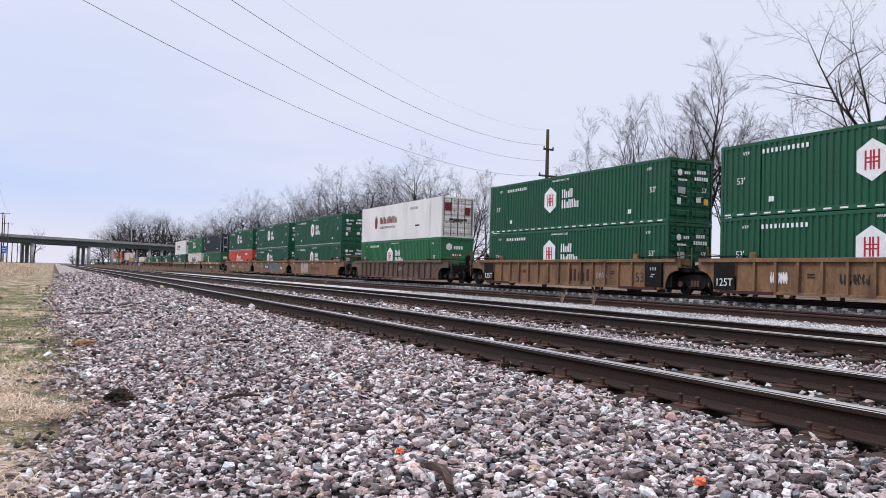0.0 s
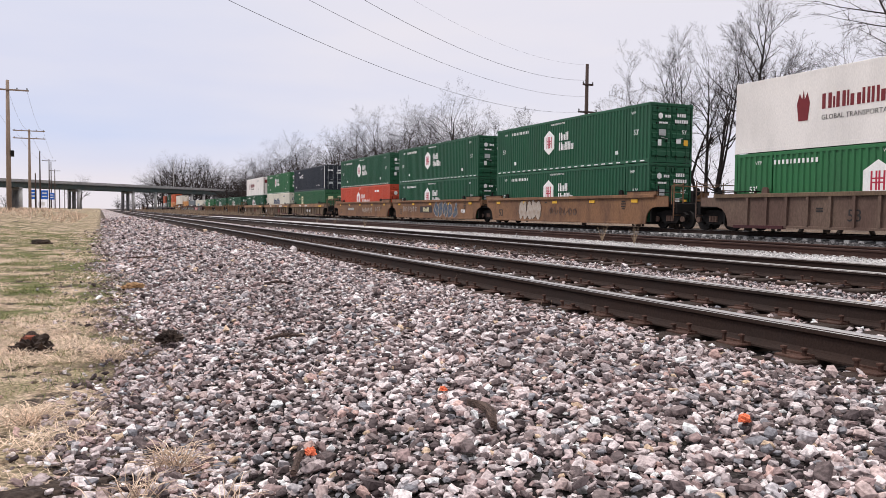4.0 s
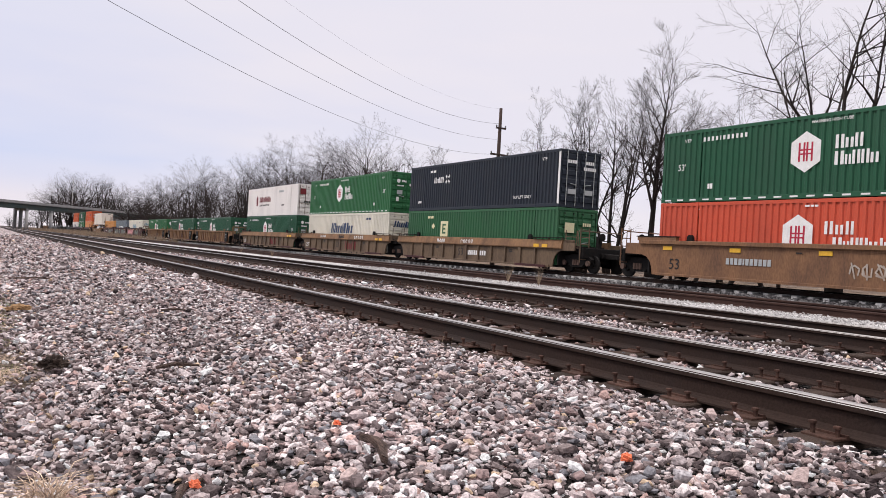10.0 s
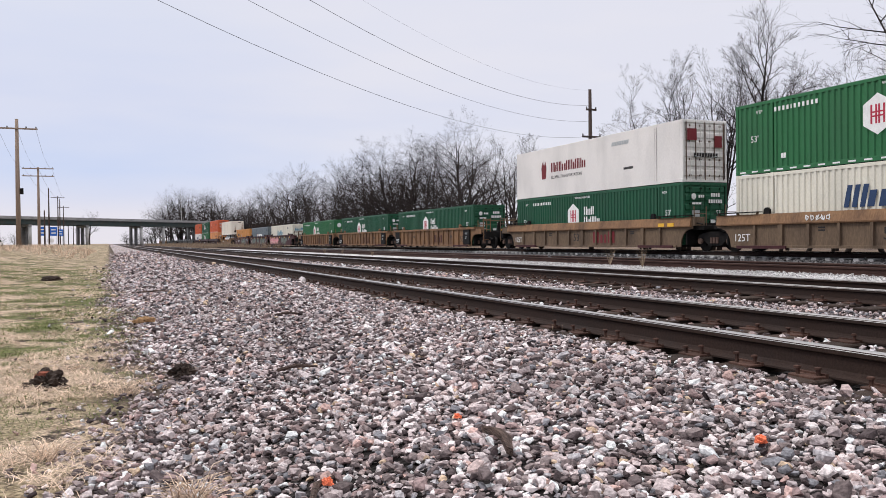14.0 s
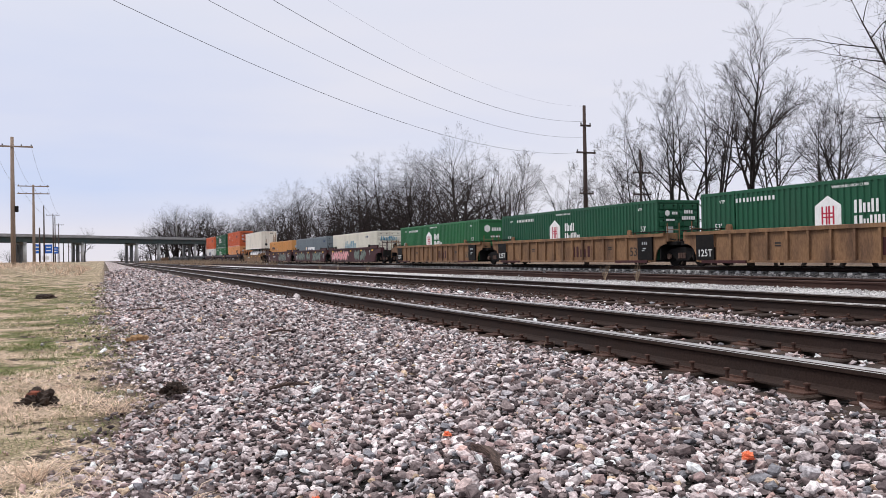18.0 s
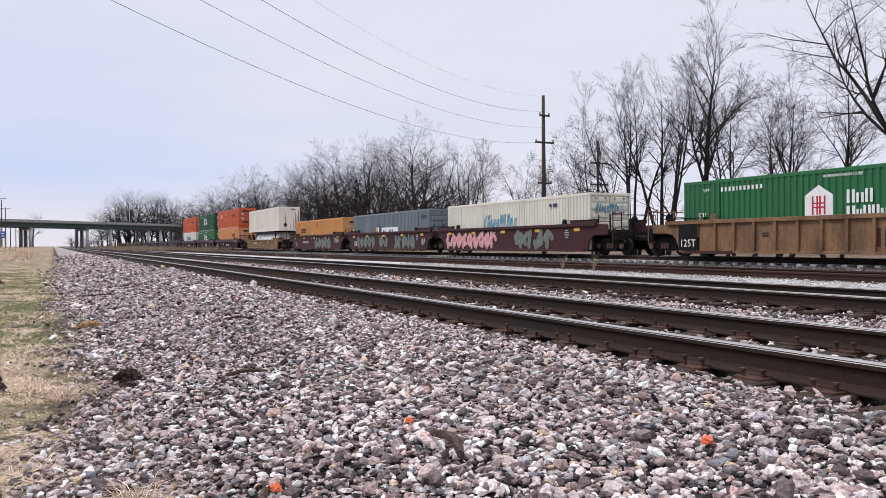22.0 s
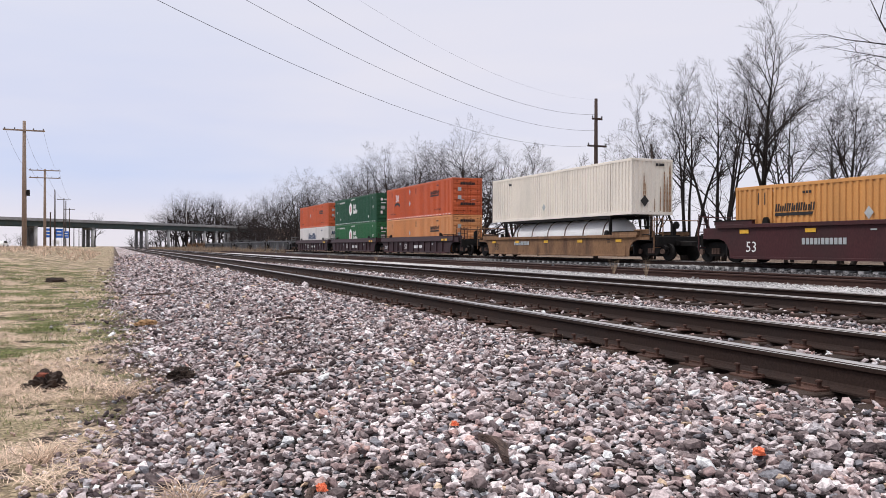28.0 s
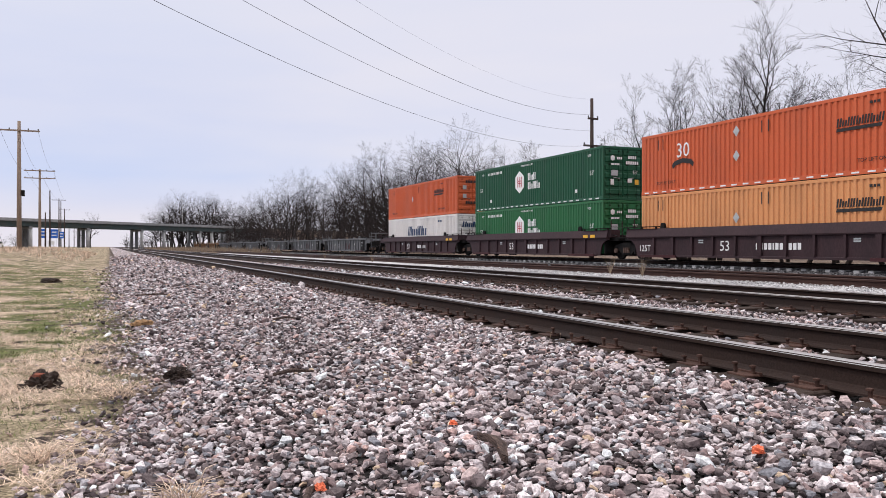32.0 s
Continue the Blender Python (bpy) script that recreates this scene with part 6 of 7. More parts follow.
rake(0, [C_KHAKI] * 3, "rib", ["dusty brown ribbed well car with an ochre chord"], at=(132.9, 152.1, 171.6), marks=("", "125T", "125T"), chord=C_OCHRE,
     sprays=([(3.4, 2.4, 1.32, 0.26, M_WHITE, None, 41, 4, 0.14, 0), (0.6, -0.8, 1.32, 0.26, M_WHITE, None, 42, 5, 0.12, 0)],
             [(4.2, 3.0, 1.32, 0.24, M_WHITE, None, 43, 5, 0.13, 0), (0.2, -0.9, 1.32, 0.28, M_INK, None, 44, 4, 0.14, 0), (-2.8, -4.6, 1.32, 0.28, M_WHITE, None, 45, 5, 0.12, 0)], None))
rake(0, [C_OCHRE] * 3, "rib", [OCH], at=(194.5, 213.7, 233.4), marks=("125T", "125T", "125T"))
rake(0, [C_MAROON] * 3, "smooth", ["dark maroon smooth-sided well car with sprayed graffiti"], at=(256.25, 275.4, 294.6),
     sprays=([(7.8, 1.0, 0.85, 0.98, M_PINK, M_PALE_SPRAY, 4, 9, 0.22, 0.07), (-1.1, -5.2, 0.86, 1.0, M_GREY_SPRAY, C_MAROON, 14, 4, 0.34, 0.05)],
             [(6.6, 2.1, 0.8, 0.95, M_GREY_SPRAY, M_INK, 5, 5, 0.28, 0.06), (1.2, -0.7, 0.85, 0.95, M_GREY_SPRAY, M_INK, 25, 2, 0.28, 0.06), (-1.9, -6.0, 0.8, 1.05, M_GREY_SPRAY, M_INK, 26, 5, 0.28, 0.06), (-7.2, -7.9, 0.8, 0.6, M_SILVER, None, 27, 2, 0.1, 0)],
             [(0.0, -5.1, 0.8, 1.0, M_GREY_SPRAY, M_SILVER, 6, 5, 0.26, 0.07), (-6.5, -7.6, 1.0, 0.5, M_SILVER, None, 28, 3, 0.12, 0)]))
rake(0, [C_OCHRE], "smooth", ["single ochre-brown well car under a tank and a raised box"], at=(318.1,))
rake(0, [C_PLUM] * 3, "rib", ["dark plum ribbed well car with white numbers"], at=(341.4, 360.9, 380.3), marks=("125T", "", ""))
for s0 in (403.4, 465.2):
    rake(s0, [C_GREY] * 3, "rib", ["empty dark grey ribbed well car"])
rake(527.0, [C_OCHRE] * 3, "rib", ["empty ochre ribbed well car"])
# far woods: several shapes of bare tree, and thinner ones for the distance
def shape_of(tree):
    b = Build()
    for one in tree:
        b.add(one.v, one.f)
    v, f = triangles(b)
    return v / v[:, 2].max(), f


WOOD = [shape_of(grow(random.Random(60 + i), 13.0, 1.05, 4, 0.19, 1 + i % 2, 0.05 * (i - 2), (11, 6, 4, 2), 0.24, (4, 3, 3), 0.0, 4.8, (0.1, 0.3), 0.9, steps_=(4, 3, 2, 1))) for i in range(5)]
DISTANT = [shape_of(grow(random.Random(80 + i), 13.0, 1.1, 3, 0.22, 1 + i % 2, 0, (9, 6, 5), 0.2, (4, 3, 3), 0.0, 7.0)) for i in range(4)]
# the skyline of the woods: bearing from the north in degrees, and rise over the eye for each metre of distance
SKY_AZ = (2.7, 3.8, 4.9, 7.1, 8.6, 9.8, 11.3, 12.7, 14.3, 15.3, 16.5, 18.1, 20.1, 22.2, 24.6, 25.9, 27.1, 28.1)
SKY_UP = (0.033, 0.052, 0.060, 0.0635, 0.047, 0.061, 0.079, 0.087, 0.084, 0.080, 0.104, 0.111, 0.114, 0.127, 0.144, 0.126, 0.122, 0.132)


def skyline(x, y):
    return 1.0 + math.hypot(x, y) * float(np.interp(math.degrees(math.atan2(x, y)), SKY_AZ, SKY_UP))


def woods(name, spots, label, seed, shapes):
    """A stand of bare trees too far to count: (x, y, height, width over height)."""
    rng = np.random.default_rng(seed)
    vs, fs, k = [], [], 0
    for x, y, s, wide in spots:
        v, f = shapes[rng.integers(0, len(shapes))]
        a = rng.uniform(0, 6.28)
        c, d = math.cos(a), math.sin(a)
        w = s * wide
        p = np.stack([(v[:, 0] * c - v[:, 1] * d) * w + x, (v[:, 0] * d + v[:, 1] * c) * w + y, v[:, 2] * s - 0.2], -1)
        vs.append(p)
        fs.append(f + k)
        k += len(p)
    return tagged(new(name, numpy_mesh(name, np.concatenate(vs), np.concatenate(fs), M_TWIG)), label, "woods", "", "stuff")


rw = random.Random(8)


def stand(n, x0, x1, y0, y1, lo, hi, wide=1.1, power=1.0):
    out = []
    for i in range(n):
        x, y = rw.uniform(x0, x1), y0 + (y1 - y0) * ((i + rw.random()) / n) ** power
        out.append((x, y, skyline(x, y) * rw.uniform(lo, hi), wide * rw.uniform(0.85, 1.15)))
    return out


near_wood = stand(20, 39, 43, 84, 150, 1.06, 1.25)
mid_wood = stand(18, 39, 43, 150, 290, 0.98, 1.16, 1.25, 1.2)
under_wood = stand(20, 43, 49, 86, 150, 0.8, 0.98, 1.3) + stand(16, 43, 50, 150, 290, 0.8, 0.98, 1.4, 1.2) + stand(30, 36, 41, 84, 150, 0.32, 0.58, 1.4) + stand(24, 36, 40, 150, 300, 0.35, 0.62, 1.5)
far_wood = []
for i in range(34):
    az, y = 2.7 + 6.1 * (i + rw.random()) / 34, rw.uniform(385, 440)
    x = y * math.tan(radians(az))
    far_wood.append((x, y, skyline(x, y) * rw.uniform(0.92, 1.2), 1.25))
for _ in range(20):
    az, y = rw.uniform(0.9, 2.8), rw.uniform(480, 800)
    far_wood.append((y * math.tan(radians(az)), y, rw.uniform(6, 11), 1.3))
woods("bare_woods_near", near_wood, "dense stand of leafless brown trees and brush", 1, WOOD)
woods("bare_woods_mid", mid_wood, "dense leafless dark wood along the tracks", 2, WOOD)
woods("bare_underwood", under_wood, "leafless brush and young trees in the dark wood", 5, DISTANT)
woods("bare_woods_far", far_wood, "leafless wood beyond the overpass", 3, DISTANT)
woods("bare_woods_left", [(rw.uniform(-170, -40), rw.uniform(420, 700), rw.uniform(7, 12), 1.2) for _ in range(14)], "low leafless trees beyond the overpass", 4, DISTANT)
lone = thing("bare_tree", pose(-7.1, 340, 0, 0, 0, 80), "lone leafless tree beyond the overpass", "tree", "bare trees along the line")
lone_trunk, lone_crown = grow(random.Random(91), 14.5, 1.0, 4, 0.42, 1, 0.0, (12, 7, 5, 2), 0.3, (6, 4, 3), 0.02, 4.5, reach=1.0, steps_=(5, 4, 2, 1))
part("trunk", numpy_mesh("trunk", *triangles(lone_trunk), M_BARK, True), M_BARK, lone)
part("crown", numpy_mesh("crown", *triangles(lone_crown), M_TWIG, True), M_TWIG, lone, "wide bare crown")


# ---- grass, straw and small things beside the ballast ----
def blades(name, spots, mat, label, seed, length, flat):
    """Thin bent blades: spots (x0, x1, y0, y1, blades a square metre); patchy by noise."""
    rng = np.random.default_rng(seed)
    vs, fs, k = [], [], 0
    for x0, x1, y0, y1, dens in spots:
        n = int((x1 - x0) * (y1 - y0) * dens)
        px, py = rng.uniform(x0, x1, n), rng.uniform(y0, y1, n)
        keep = np.array([(x > 1 or x < edge_x(y) + rng.normal(-0.05, 0.14)) and 0.8 * noise.noise((x * 0.9 + seed, y * 0.8, 2)) + 0.7 * noise.noise((x * 2.6, y * 2.4, seed)) + 0.3 * noise.noise((x * 7, y * 7, seed)) + rng.normal(0, 0.12) > 0.16 for x, y in zip(px, py)])
        px, py = px[keep], py[keep]
        n = len(px)
        a, ln = rng.uniform(0, 2 * np.pi, n), length * rng.lognormal(0, 0.35, n)
        rise = np.abs(rng.normal(flat, flat * 0.6, n))
        z = np.array([max(ground_z(x, y), bed_z(x) if x > 0 else -9) for x, y in zip(px, py)])
        w = 0.0008 * (1 + py / 5)
        dx, dy = np.cos(a), np.sin(a)
        for j, (f, h) in enumerate(((0, 0.0), (0.55, 0.8), (1.0, 0.75))):
            for s in (-1, 1):
                ww = w * (1 if j < 2 else 0.25) * s
                vs.append(np.stack([px + dx * ln * f - dy * ww, py + dy * ln * f + dx * ww, z + 0.012 + ln * rise * h], -1))
        base = np.arange(n)
        o = [base + k + q * n for q in range(6)]
        fs += [np.stack([o[0], o[1], o[3], o[2]], -1), np.stack([o[2], o[3], o[5], o[4]], -1)]
        k += 6 * n
    return tagged(new(name, numpy_mesh(name, np.concatenate(vs), np.concatenate(fs), mat, True)), label, "grass", "", "stuff")


blades("dry_grass", [(-1.6, 0.7, 2.4, 5, 5600), (-2.0, 0.7, 5, 6, 5000), (-2.4, 0.7, 6, 7, 4000), (-2.8, 0.7, 7, 8, 3000), (-3.1, 0.6, 8, 9, 2300), (-3.5, 0.6, 9, 10.5, 1700), (-4.0, 0.5, 10.5, 12.5, 1100), (-4.5, 0.5, 12.5, 15, 700), (-5.5, 0.5, 15, 20, 400), (-8, 0.3, 20, 40, 260), (-14, -2, 40, 75, 60)], M_STRAW, "flattened dry straw-coloured winter grass", 3, 0.085, 0.2)
blades("green_grass", [(-2.0, 0.2, 3.5, 6, 700), (-2.4, 0.3, 6, 7.5, 1000), (-3.0, 0.4, 7.5, 9, 1400), (-4.0, 0.4, 9, 14, 1700), (-5.0, 0.4, 14, 19, 900), (-7, 0.2, 19, 38, 420)], M_BLADE, "short green winter grass", 9, 0.035, 0.5)
blades("track_weeds", [(3.3, 3.75, 5, 9, 20), (10.95, 11.2, 14, 30, 30)], M_STRAW_DARK, "thin dry weeds by the rails", 5, 0.07, 1.0)


def tuft(x, y, z, n, length, seed, mat=None, spread=0.6):
    rng = random.Random(seed)
    b = Build()
    for _ in range(n):
        a = rng.uniform(0, 6.28)
        d = Vector((math.cos(a) * spread, math.sin(a) * spread, rng.uniform(0.15, 1.0))).normalized()
        p = Vector((rng.gauss(0, 0.04), rng.gauss(0, 0.04), 0))
        ln = length * rng.uniform(0.5, 1.1)
        mid = p + d * ln * 0.6
        b.tube([p, mid, mid + Vector((d.x, d.y, d.z * 0.1)) * ln * 0.4], [0.0022, 0.0018, 0.0008], 3)
    return solid("grass_tuft", b, mat or M_STRAW, "dry straw-coloured grass tuft among stones", "grass tuft", "", "stuff", pose(x, y, z))


tuft(0.28, 3.55, -0.12, 90, 0.24, 1)
tuft(0.12, 3.2, -0.12, 70, 0.22, 2)
tuft(0.05, 6.3, -0.12, 50, 0.16, 3)
tuft(-0.35, 4.6, -0.12, 60, 0.2, 4)
tuft(0.4, 2.9, -0.11, 40, 0.25, 8)
tuft(3.47, 4.05, 0.12, 18, 0.11, 5, M_STRAW_DARK, 1.2)
tuft(3.55, 6.6, 0.13, 26, 0.11, 6, M_STRAW_DARK, 0.9)
tuft(3.5, 11.9, 0.13, 16, 0.12, 7, M_STRAW_DARK, 0.9)
for i, (x, y) in enumerate(((13.6, 19.6), (13.55, 18.0), (13.4, 48.0), (13.3, 52.0), (12.8, 40.0))):
    b = Build()
    rg = random.Random(40 + i)
    for _ in range(26):
        a, ln = rg.uniform(0, 6.28), rg.uniform(0.25, 0.62)
        d = Vector((math.cos(a) * 0.35, math.sin(a) * 0.35, 1)).normalized()
        b.tube([(0, 0, 0), d * ln * 0.5, d * ln], [0.004, 0.003, 0.001], 3)
    solid("dry_weed", b, M_STRAW_DARK, "thin dead weed stalks in pale gravel", "weed", "", "stuff", pose(x, y, 0.17))


def lump(name, x, y, z, size, mat, label, category, seed, rough=0.35):
    """An irregular clod, stone or piece of bark."""
    bm = bmesh.new()
    bmesh.ops.create_icosphere(bm, subdivisions=4, radius=1.0)
    for v in bm.verts:
        f = 1 + rough * noise.noise(v.co * 1.7 + Vector((seed, 0, 0))) + rough * 0.7 * noise.noise(v.co * 4.5 + Vector((0, seed, 0))) + rough * 0.5 * noise.noise(v.co * 10 + Vector((0, seed, 3)))
        v.co = Vector((v.co.x * size[0] * f, v.co.y * size[1] * f, max(-0.35, v.co.z) * size[2] * f))
    me = bpy.data.meshes.new(name)
    bm.to_mesh(me)
    bm.free()
    me.materials.append(mat)
    return tagged(new(name, me), label, category)


M_PEEL = material("weathered_bark", (0.12, 0.08, 0.066), 0.9, 0, 30, 0.5, 9, (0.03, 0.022, 0.02), 0.9, 1.0, stretch=(6, 1, 6))
M_CLOD = material("dark_clod", (0.035, 0.025, 0.021), 0.95, 0, 35, 0.5, 6, (0.09, 0.065, 0.05), 0.6, 0.8)
M_ROT = material("rotten_wood", (0.36, 0.22, 0.115), 0.9, 0, 30, 0.4, 5, (0.28, 0.15, 0.07), 0.7, 0.6)
M_RUSTY = material("rusty_flake", (0.20, 0.060, 0.036), 0.85, 0, 30, 0.5, 12, (0.05, 0.025, 0.02), 0.9, 0.8)
M_ORANGE_ROCK = material("orange_sprayed", (0.78, 0.19, 0.09), 0.7, 0, 30, 0.25, 8, (0.45, 0.15, 0.09), 0.5, 0.4)
# a curved strip of weathered wood lying on the stones
strip_b = Build()
wpts = [(0.0, 0.0, 0.04), (0.0, -0.11, 0.06), (-0.01, -0.22, 0.055), (-0.05, -0.33, 0.03)]
for i in range(3):
    a, b_ = wpts[i], wpts[i + 1]
    w0, w1 = (0.013, 0.019, 0.02, 0.01)[i], (0.013, 0.019, 0.02, 0.01)[i + 1]
    strip_b.add([(a[0] - w0, a[1], a[2]), (a[0] + w0, a[1] - 0.02, a[2] - 0.01), (b_[0] + w1, b_[1] - 0.02, b_[2] - 0.01), (b_[0] - w1, b_[1], b_[2]),
                 (a[0] - w0, a[1], a[2] + 0.03), (a[0] + w0, a[1] - 0.02, a[2] + 0.022), (b_[0] + w1, b_[1] - 0.02, b_[2] + 0.022), (b_[0] - w1, b_[1], b_[2] + 0.03)],
                [(3, 2, 1, 0), (4, 5, 6, 7), (0, 1, 5, 4), (1, 2, 6, 5), (2, 3, 7, 6), (3, 0, 4, 7)])
solid("wood_strip", strip_b, M_PEEL, "curved strip of weathered brown wood on ballast", "wood piece", "", "", pose(1.51, 3.19, 0.10))
for x, y, z, size, seed in ((2.42, 2.47, 0.165, (0.026, 0.021, 0.022), 3), (0.77, 3.12, 0.03, (0.023, 0.017, 0.017), 8), (1.56, 3.6, 0.12, (0.019, 0.015, 0.015), 12)):
    o = lump("painted_stone", x, y, z, size, M_ORANGE_ROCK, "ballast stone sprayed bright orange", "stone", seed, 0.5)
    o.matrix_basis = pose(x, y, z, 8, 5, seed * 40)
o = lump("rotten_wood_chunk", 0, 0, 0, (0.14, 0.055, 0.05), M_ROT, "yellow-brown chunk of rotten wood on the ballast edge", "wood chunk", 4)
o.matrix_basis = pose(0.40, 11.6, -0.06, 0, 0, 20)
o = lump("bark_chunk", 0, 0, 0, (0.14, 0.09, 0.10), M_CLOD, "dark charred wood chunk with a rusty top in the grass", "wood chunk", 5, 0.75)
o.matrix_basis = pose(-0.49, 6.95, -0.11, 0, 0, -40)
part("rusty_top", Build().tube([(-0.15, 0.02, 0.01), (-0.12, 0.03, 0.055), (-0.06, 0.0, 0.085), (0.0, 0.01, 0.09), (0.03, -0.01, 0.07)], [0.012, 0.035, 0.03, 0.022, 0.008], 7), M_RUSTY, o, "rusty red-brown flake")
o = lump("dark_clod", 0, 0, 0, (0.085, 0.06, 0.055), M_CLOD, "dark clod of soil and roots at the ballast edge", "clod", 7, 0.75)
o.matrix_basis = pose(0.50, 6.7, -0.04, 0, 0, 40)
o = lump("molehill", 0, 0, 0, (0.30, 0.2, 0.14), M_CLOD, "dark low mound of soil in the grass", "mound", 9)
o.matrix_basis = pose(-1.7, 27.5, -0.12, 0, 0, 0)
o = lump("soil_mound", 0, 0, 0, (0.35, 0.2, 0.06), M_CLOD, "dark bare soil patch with sticks", "mound", 19)
o.matrix_basis = pose(-0.3, 3.35, -0.14, 0, 0, 30)
for i, (x, y, z, ln, turn) in enumerate(((0.75, 3.1, -0.02, 0.35, 60), (1.9, 9.3, 0.12, 0.3, 5), (0.8, 16.5, 0.02, 0.7, 2), (1.2, 5.6, 0.07, 0.3, 10))):
    solid("stick", Build().tube([(-ln / 2, 0, 0.03), (0, 0.03, 0.045), (ln / 2, 0.0, 0.03)], [0.014, 0.016, 0.008], 6), M_PEEL, "dead brown stick lying on the ground", "stick", "", "", pose(x, y, z, 0, 0, turn))


# ---- far left: signs, a car, sheds, dry brush ----
def road_sign(x, y, z, w, h, mat=None):
    s = thing("road_sign", pose(x, y, z), "blue highway sign with white marks on posts", "road sign", "signs beyond the poles")
    panel = part("panel", Build().box(-w / 2, w / 2, -0.03, 0.03, 2.4, 2.4 + h, 0.02), mat or M_SIGN, s, "blue sign face")
    for k in (0.25, 0.62):
        part("sign_bar", Build().box(-w * 0.36, w * 0.3, -0.045, -0.03, 2.4 + h * k, 2.4 + h * (k + 0.13)), M_WHITE, panel)
    for k in (-1, 1):
        part("post", Build().box(k * w * 0.35 - 0.04, k * w * 0.35 + 0.04, 0.03, 0.11, -0.3, 2.4 + h), M_SILVER, s)


for x, y, w, h in ((-14.8, 214, 1.4, 2.2), (-12.6, 218, 1.6, 2.2), (-11.3, 224, 1.1, 1.7)):
    road_sign(x, y, ground_z(x, y), w, h)
road_sign(-13.2, 216, ground_z(-13, 216) - 1.6, 1.5, 0.9, M_WHITE)


def far_car(x, y, mat, label, turn=80):
    c = thing("car", pose(x, y, ground_z(x, y), 0, 0, turn), label, "car", "cars far off")
    part("body", Build().prism([(-2.2, 0.3), (2.2, 0.3), (2.25, 0.75), (1.5, 0.9), (0.8, 1.4), (-1.2, 1.42), (-1.9, 0.95), (-2.2, 0.85)], "y", -0.85, 0.85), mat, c)
    part("window", Build().prism([(-1.15, 0.95), (1.2, 0.95), (0.72, 1.34), (-1.1, 1.36)], "y", -0.87, 0.87), M_BLACK, c)
    for p in (-1.35, 1.35):
        for q in (-0.8, 0.8):
            part("wheel", Build().disc((p, q, 0.32), "y", 0.32, 0.2, 14), M_BLACK, c)


far_car(-22.0, 190, M_WHITE, "small white car by the road")
far_car(-30.5, 205, M_SILVER, "small grey car by the road", 60)


def shed(x, y, w, d, h, mat, label):
    s = thing("shed", pose(x, y, ground_z(x, y)), label, "shed", "sheds far off")
    part("wall", Build().box(-w / 2, w / 2, -d / 2, d / 2, -0.3, h), mat, s)
    part("roof", Build().prism([(-w / 2 - 0.3, h), (w / 2 + 0.3, h), (0, h + w * 0.22)], "y", -d / 2 - 0.3, d / 2 + 0.3), M_SILVER, s)
    part("door", Build().box(-0.9, 0.9, -d / 2 - 0.05, -d / 2, 0, 2.2), M_CONC_DARK, s)


shed(-46, 300, 9, 12, 3.2, M_WHITE, "low white shed beyond the road")
shed(-66, 330, 14, 12, 4.0, M_CONC, "grey farm shed beyond the road")
silo = thing("grain_bin", pose(-56, 345, ground_z(-56, 345)), "round pale metal grain bin beyond the road", "grain bin")
part("wall", Build().tube([(0, 0, -0.3), (0, 0, 5)], [4, 4], 24), M_SILVER, silo, "", None, True)
part("roof", Build().tube([(0, 0, 5), (0, 0, 6.8)], [4.2, 0.4], 24), M_SILVER, silo)
# dry brush along the far side of the tracks
brush = Build()
rb = random.Random(77)
for _ in range(1500):
    x, y = rb.uniform(11.5, 24.0), rb.uniform(112, 300)
    h = rb.uniform(0.4, 1.3)
    for _ in range(4):
        brush.spike(Vector((x, y, -0.1)), Vector((x + rb.gauss(0, 0.3), y + rb.gauss(0, 0.3), h * rb.uniform(0.7, 1.1))), 0.035)
tagged(new("dry_brush", brush.mesh("dry_brush", M_STRAW_DARK)), "brown dry brush beside the far tracks", "brush", "", "stuff")
far_grass = Build()
for _ in range(1600):
    x, y = rb.uniform(-26, -1.5), rb.uniform(55, 120)
    h = rb.uniform(0.15, 0.45)
    for _ in range(3):
        far_grass.spike(Vector((x, y, ground_z(x, y) - 0.05)), Vector((x + rb.gauss(0, 0.15), y + rb.gauss(0, 0.15), ground_z(x, y) + h)), 0.03)
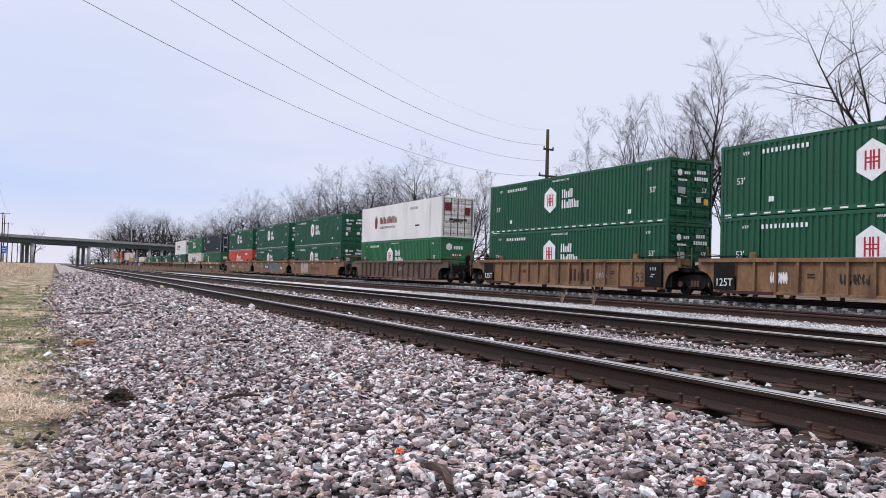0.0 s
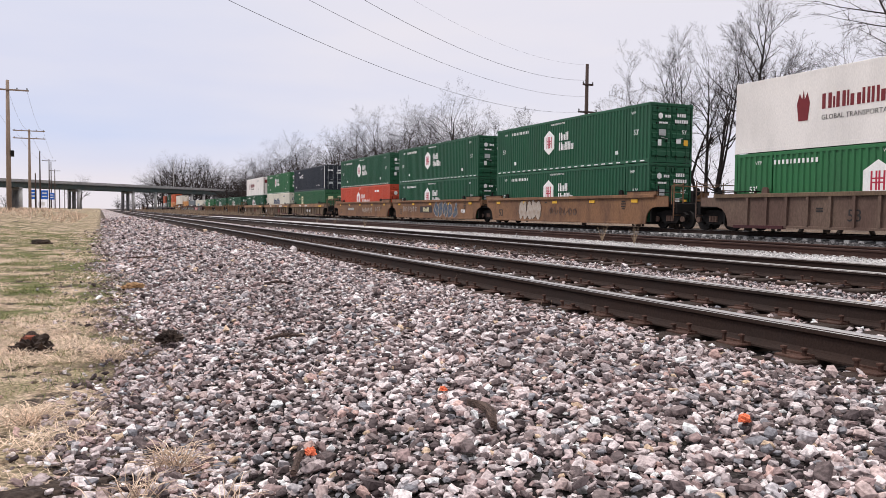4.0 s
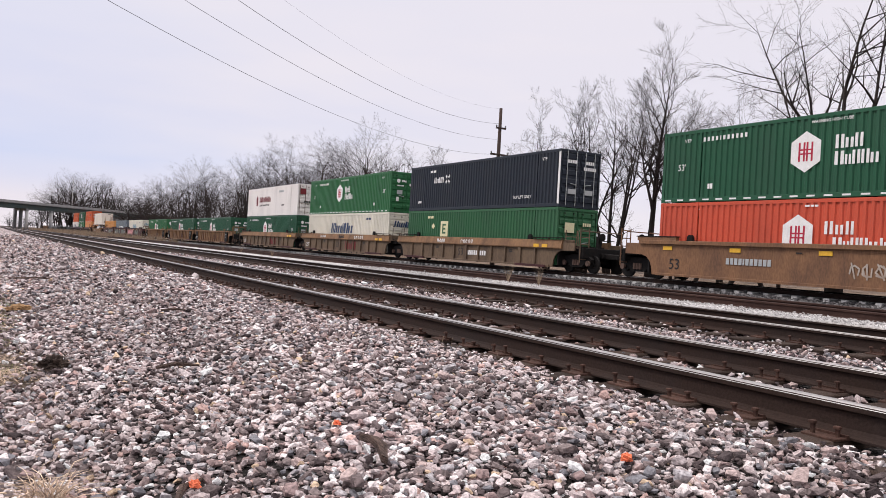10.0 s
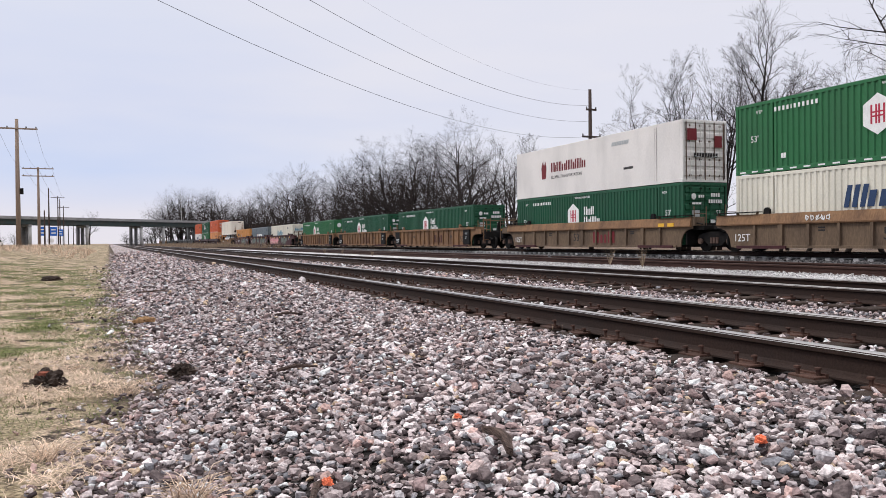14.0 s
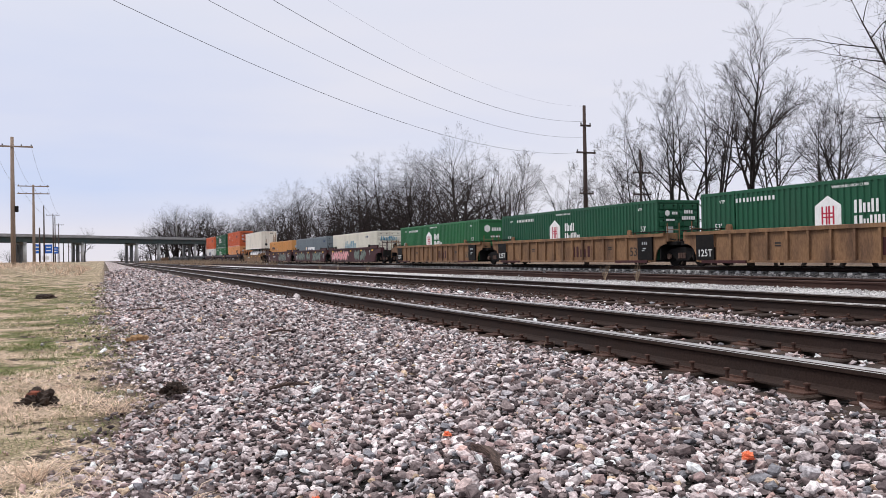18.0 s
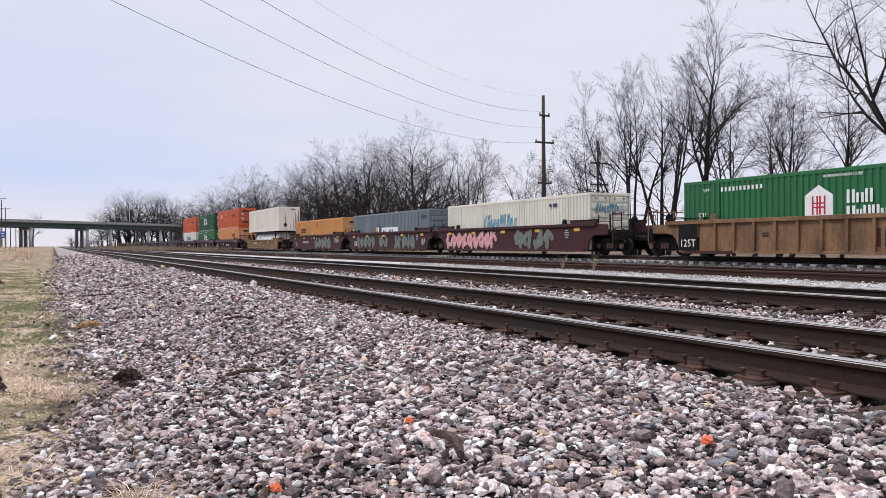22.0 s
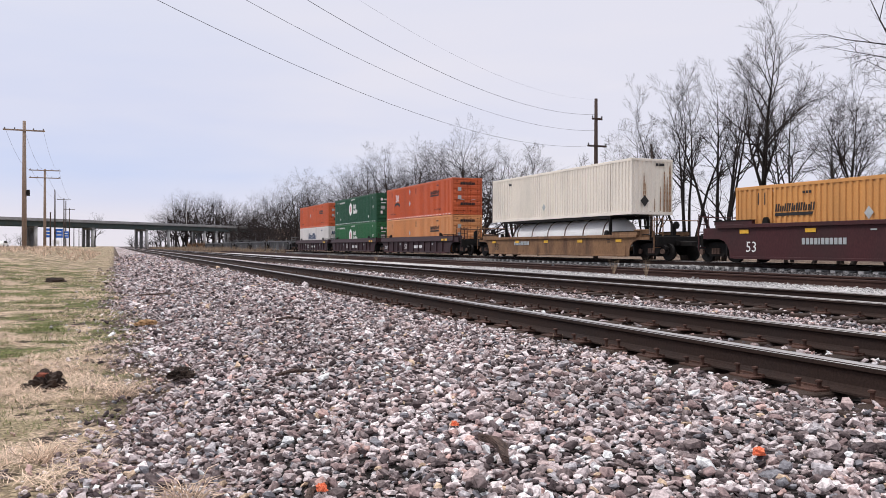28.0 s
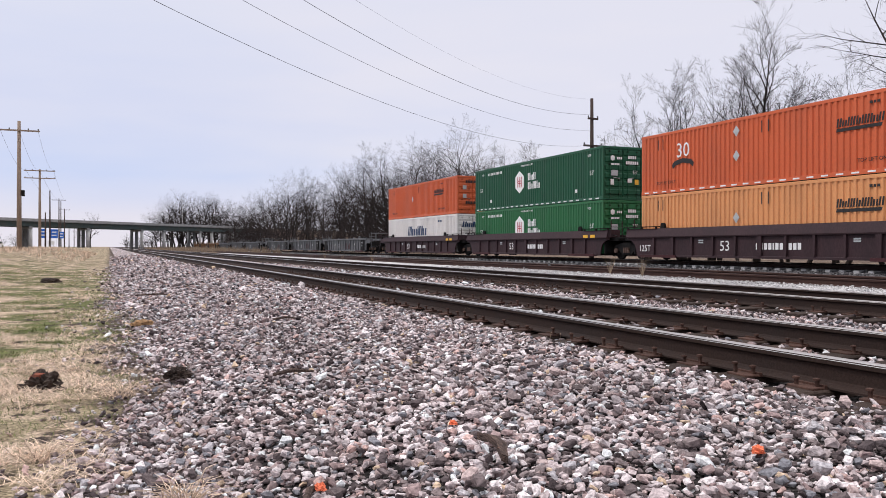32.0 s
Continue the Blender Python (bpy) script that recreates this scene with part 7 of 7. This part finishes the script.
tagged(new("tall_dry_grass", far_grass.mesh("tall_dry_grass", M_STRAW)), "tall pale dry grass by the utility poles", "grass", "", "stuff")


# ---- a truck on the overpass, and the bank that carries its road on ----
bank = Build().prism([(-7.0, -0.5), (19.0, -0.5), (12.5, 9.495), (-0.5, 9.495)], "x", 90, 520)
solid("road_bank", bank, M_LITTER, "brown earth bank carrying the road beyond the overpass", "embankment", "", "structure", DECK_M)


def semi_truck():
    t = thing("semi_truck", None, "red semi truck with a long white trailer on the overpass", "truck")
    trailer = part("trailer", Build().box(-9.8, 4.6, -1.3, 1.3, 1.15, 4.1, 0.04), M_WHITE, t, "white box trailer")
    for i in range(4):
        part("wordmark_block", Build().prism([(-5.4 + i * 1.5, 2.0), (-4.4 + i * 1.5, 2.0), (-4.1 + i * 1.5, 3.3), (-5.1 + i * 1.5, 3.3)], "y", -1.33, -1.3), M_MAROON, trailer)
    part("cab", Build().prism([(5.2, 0.9), (8.9, 0.9), (9.0, 1.9), (7.6, 2.15), (7.0, 3.2), (5.2, 3.9)], "y", -1.2, 1.2), M_RED, t, "red cab")
    part("cab_window", Build().prism([(6.2, 2.2), (7.35, 2.2), (6.95, 2.95), (6.2, 2.95)], "y", -1.22, 1.22), M_BLACK, t)
    part("chassis", Build().box(-9.5, 8.6, -0.5, 0.5, 0.7, 1.12), M_BLACK, t)
    for x in (-8.9, -7.6, 4.0, 5.3, 8.1):
        for y in (-1.05, 1.05):
            part("wheel", Build().disc((x, y, 0.5), "y", 0.5, 0.4, 14), M_BLACK, t)
    return t


TRUCK = semi_truck()


def motions():
    """The train rolls towards the camera's side at a steady pace; a truck crosses the overpass."""
    for ob, s, z in MOVERS:
        walk(ob, [(t, pose(TRAIN_X, s - SPEED * t, z)) for t in (0.0, 8.0, 16.0, 24.0, 32.0)])
    walk(TRUCK, [(t, DECK_M @ pose(u, 3.4, 9.5)) for t, u in ((0, -36), (0.5, -16), (1, 1), (1.5, 19), (2, 39.5), (2.5, 61), (3, 82), (6, 200), (12, 420), (16, 470), (32, 471))])


motions()
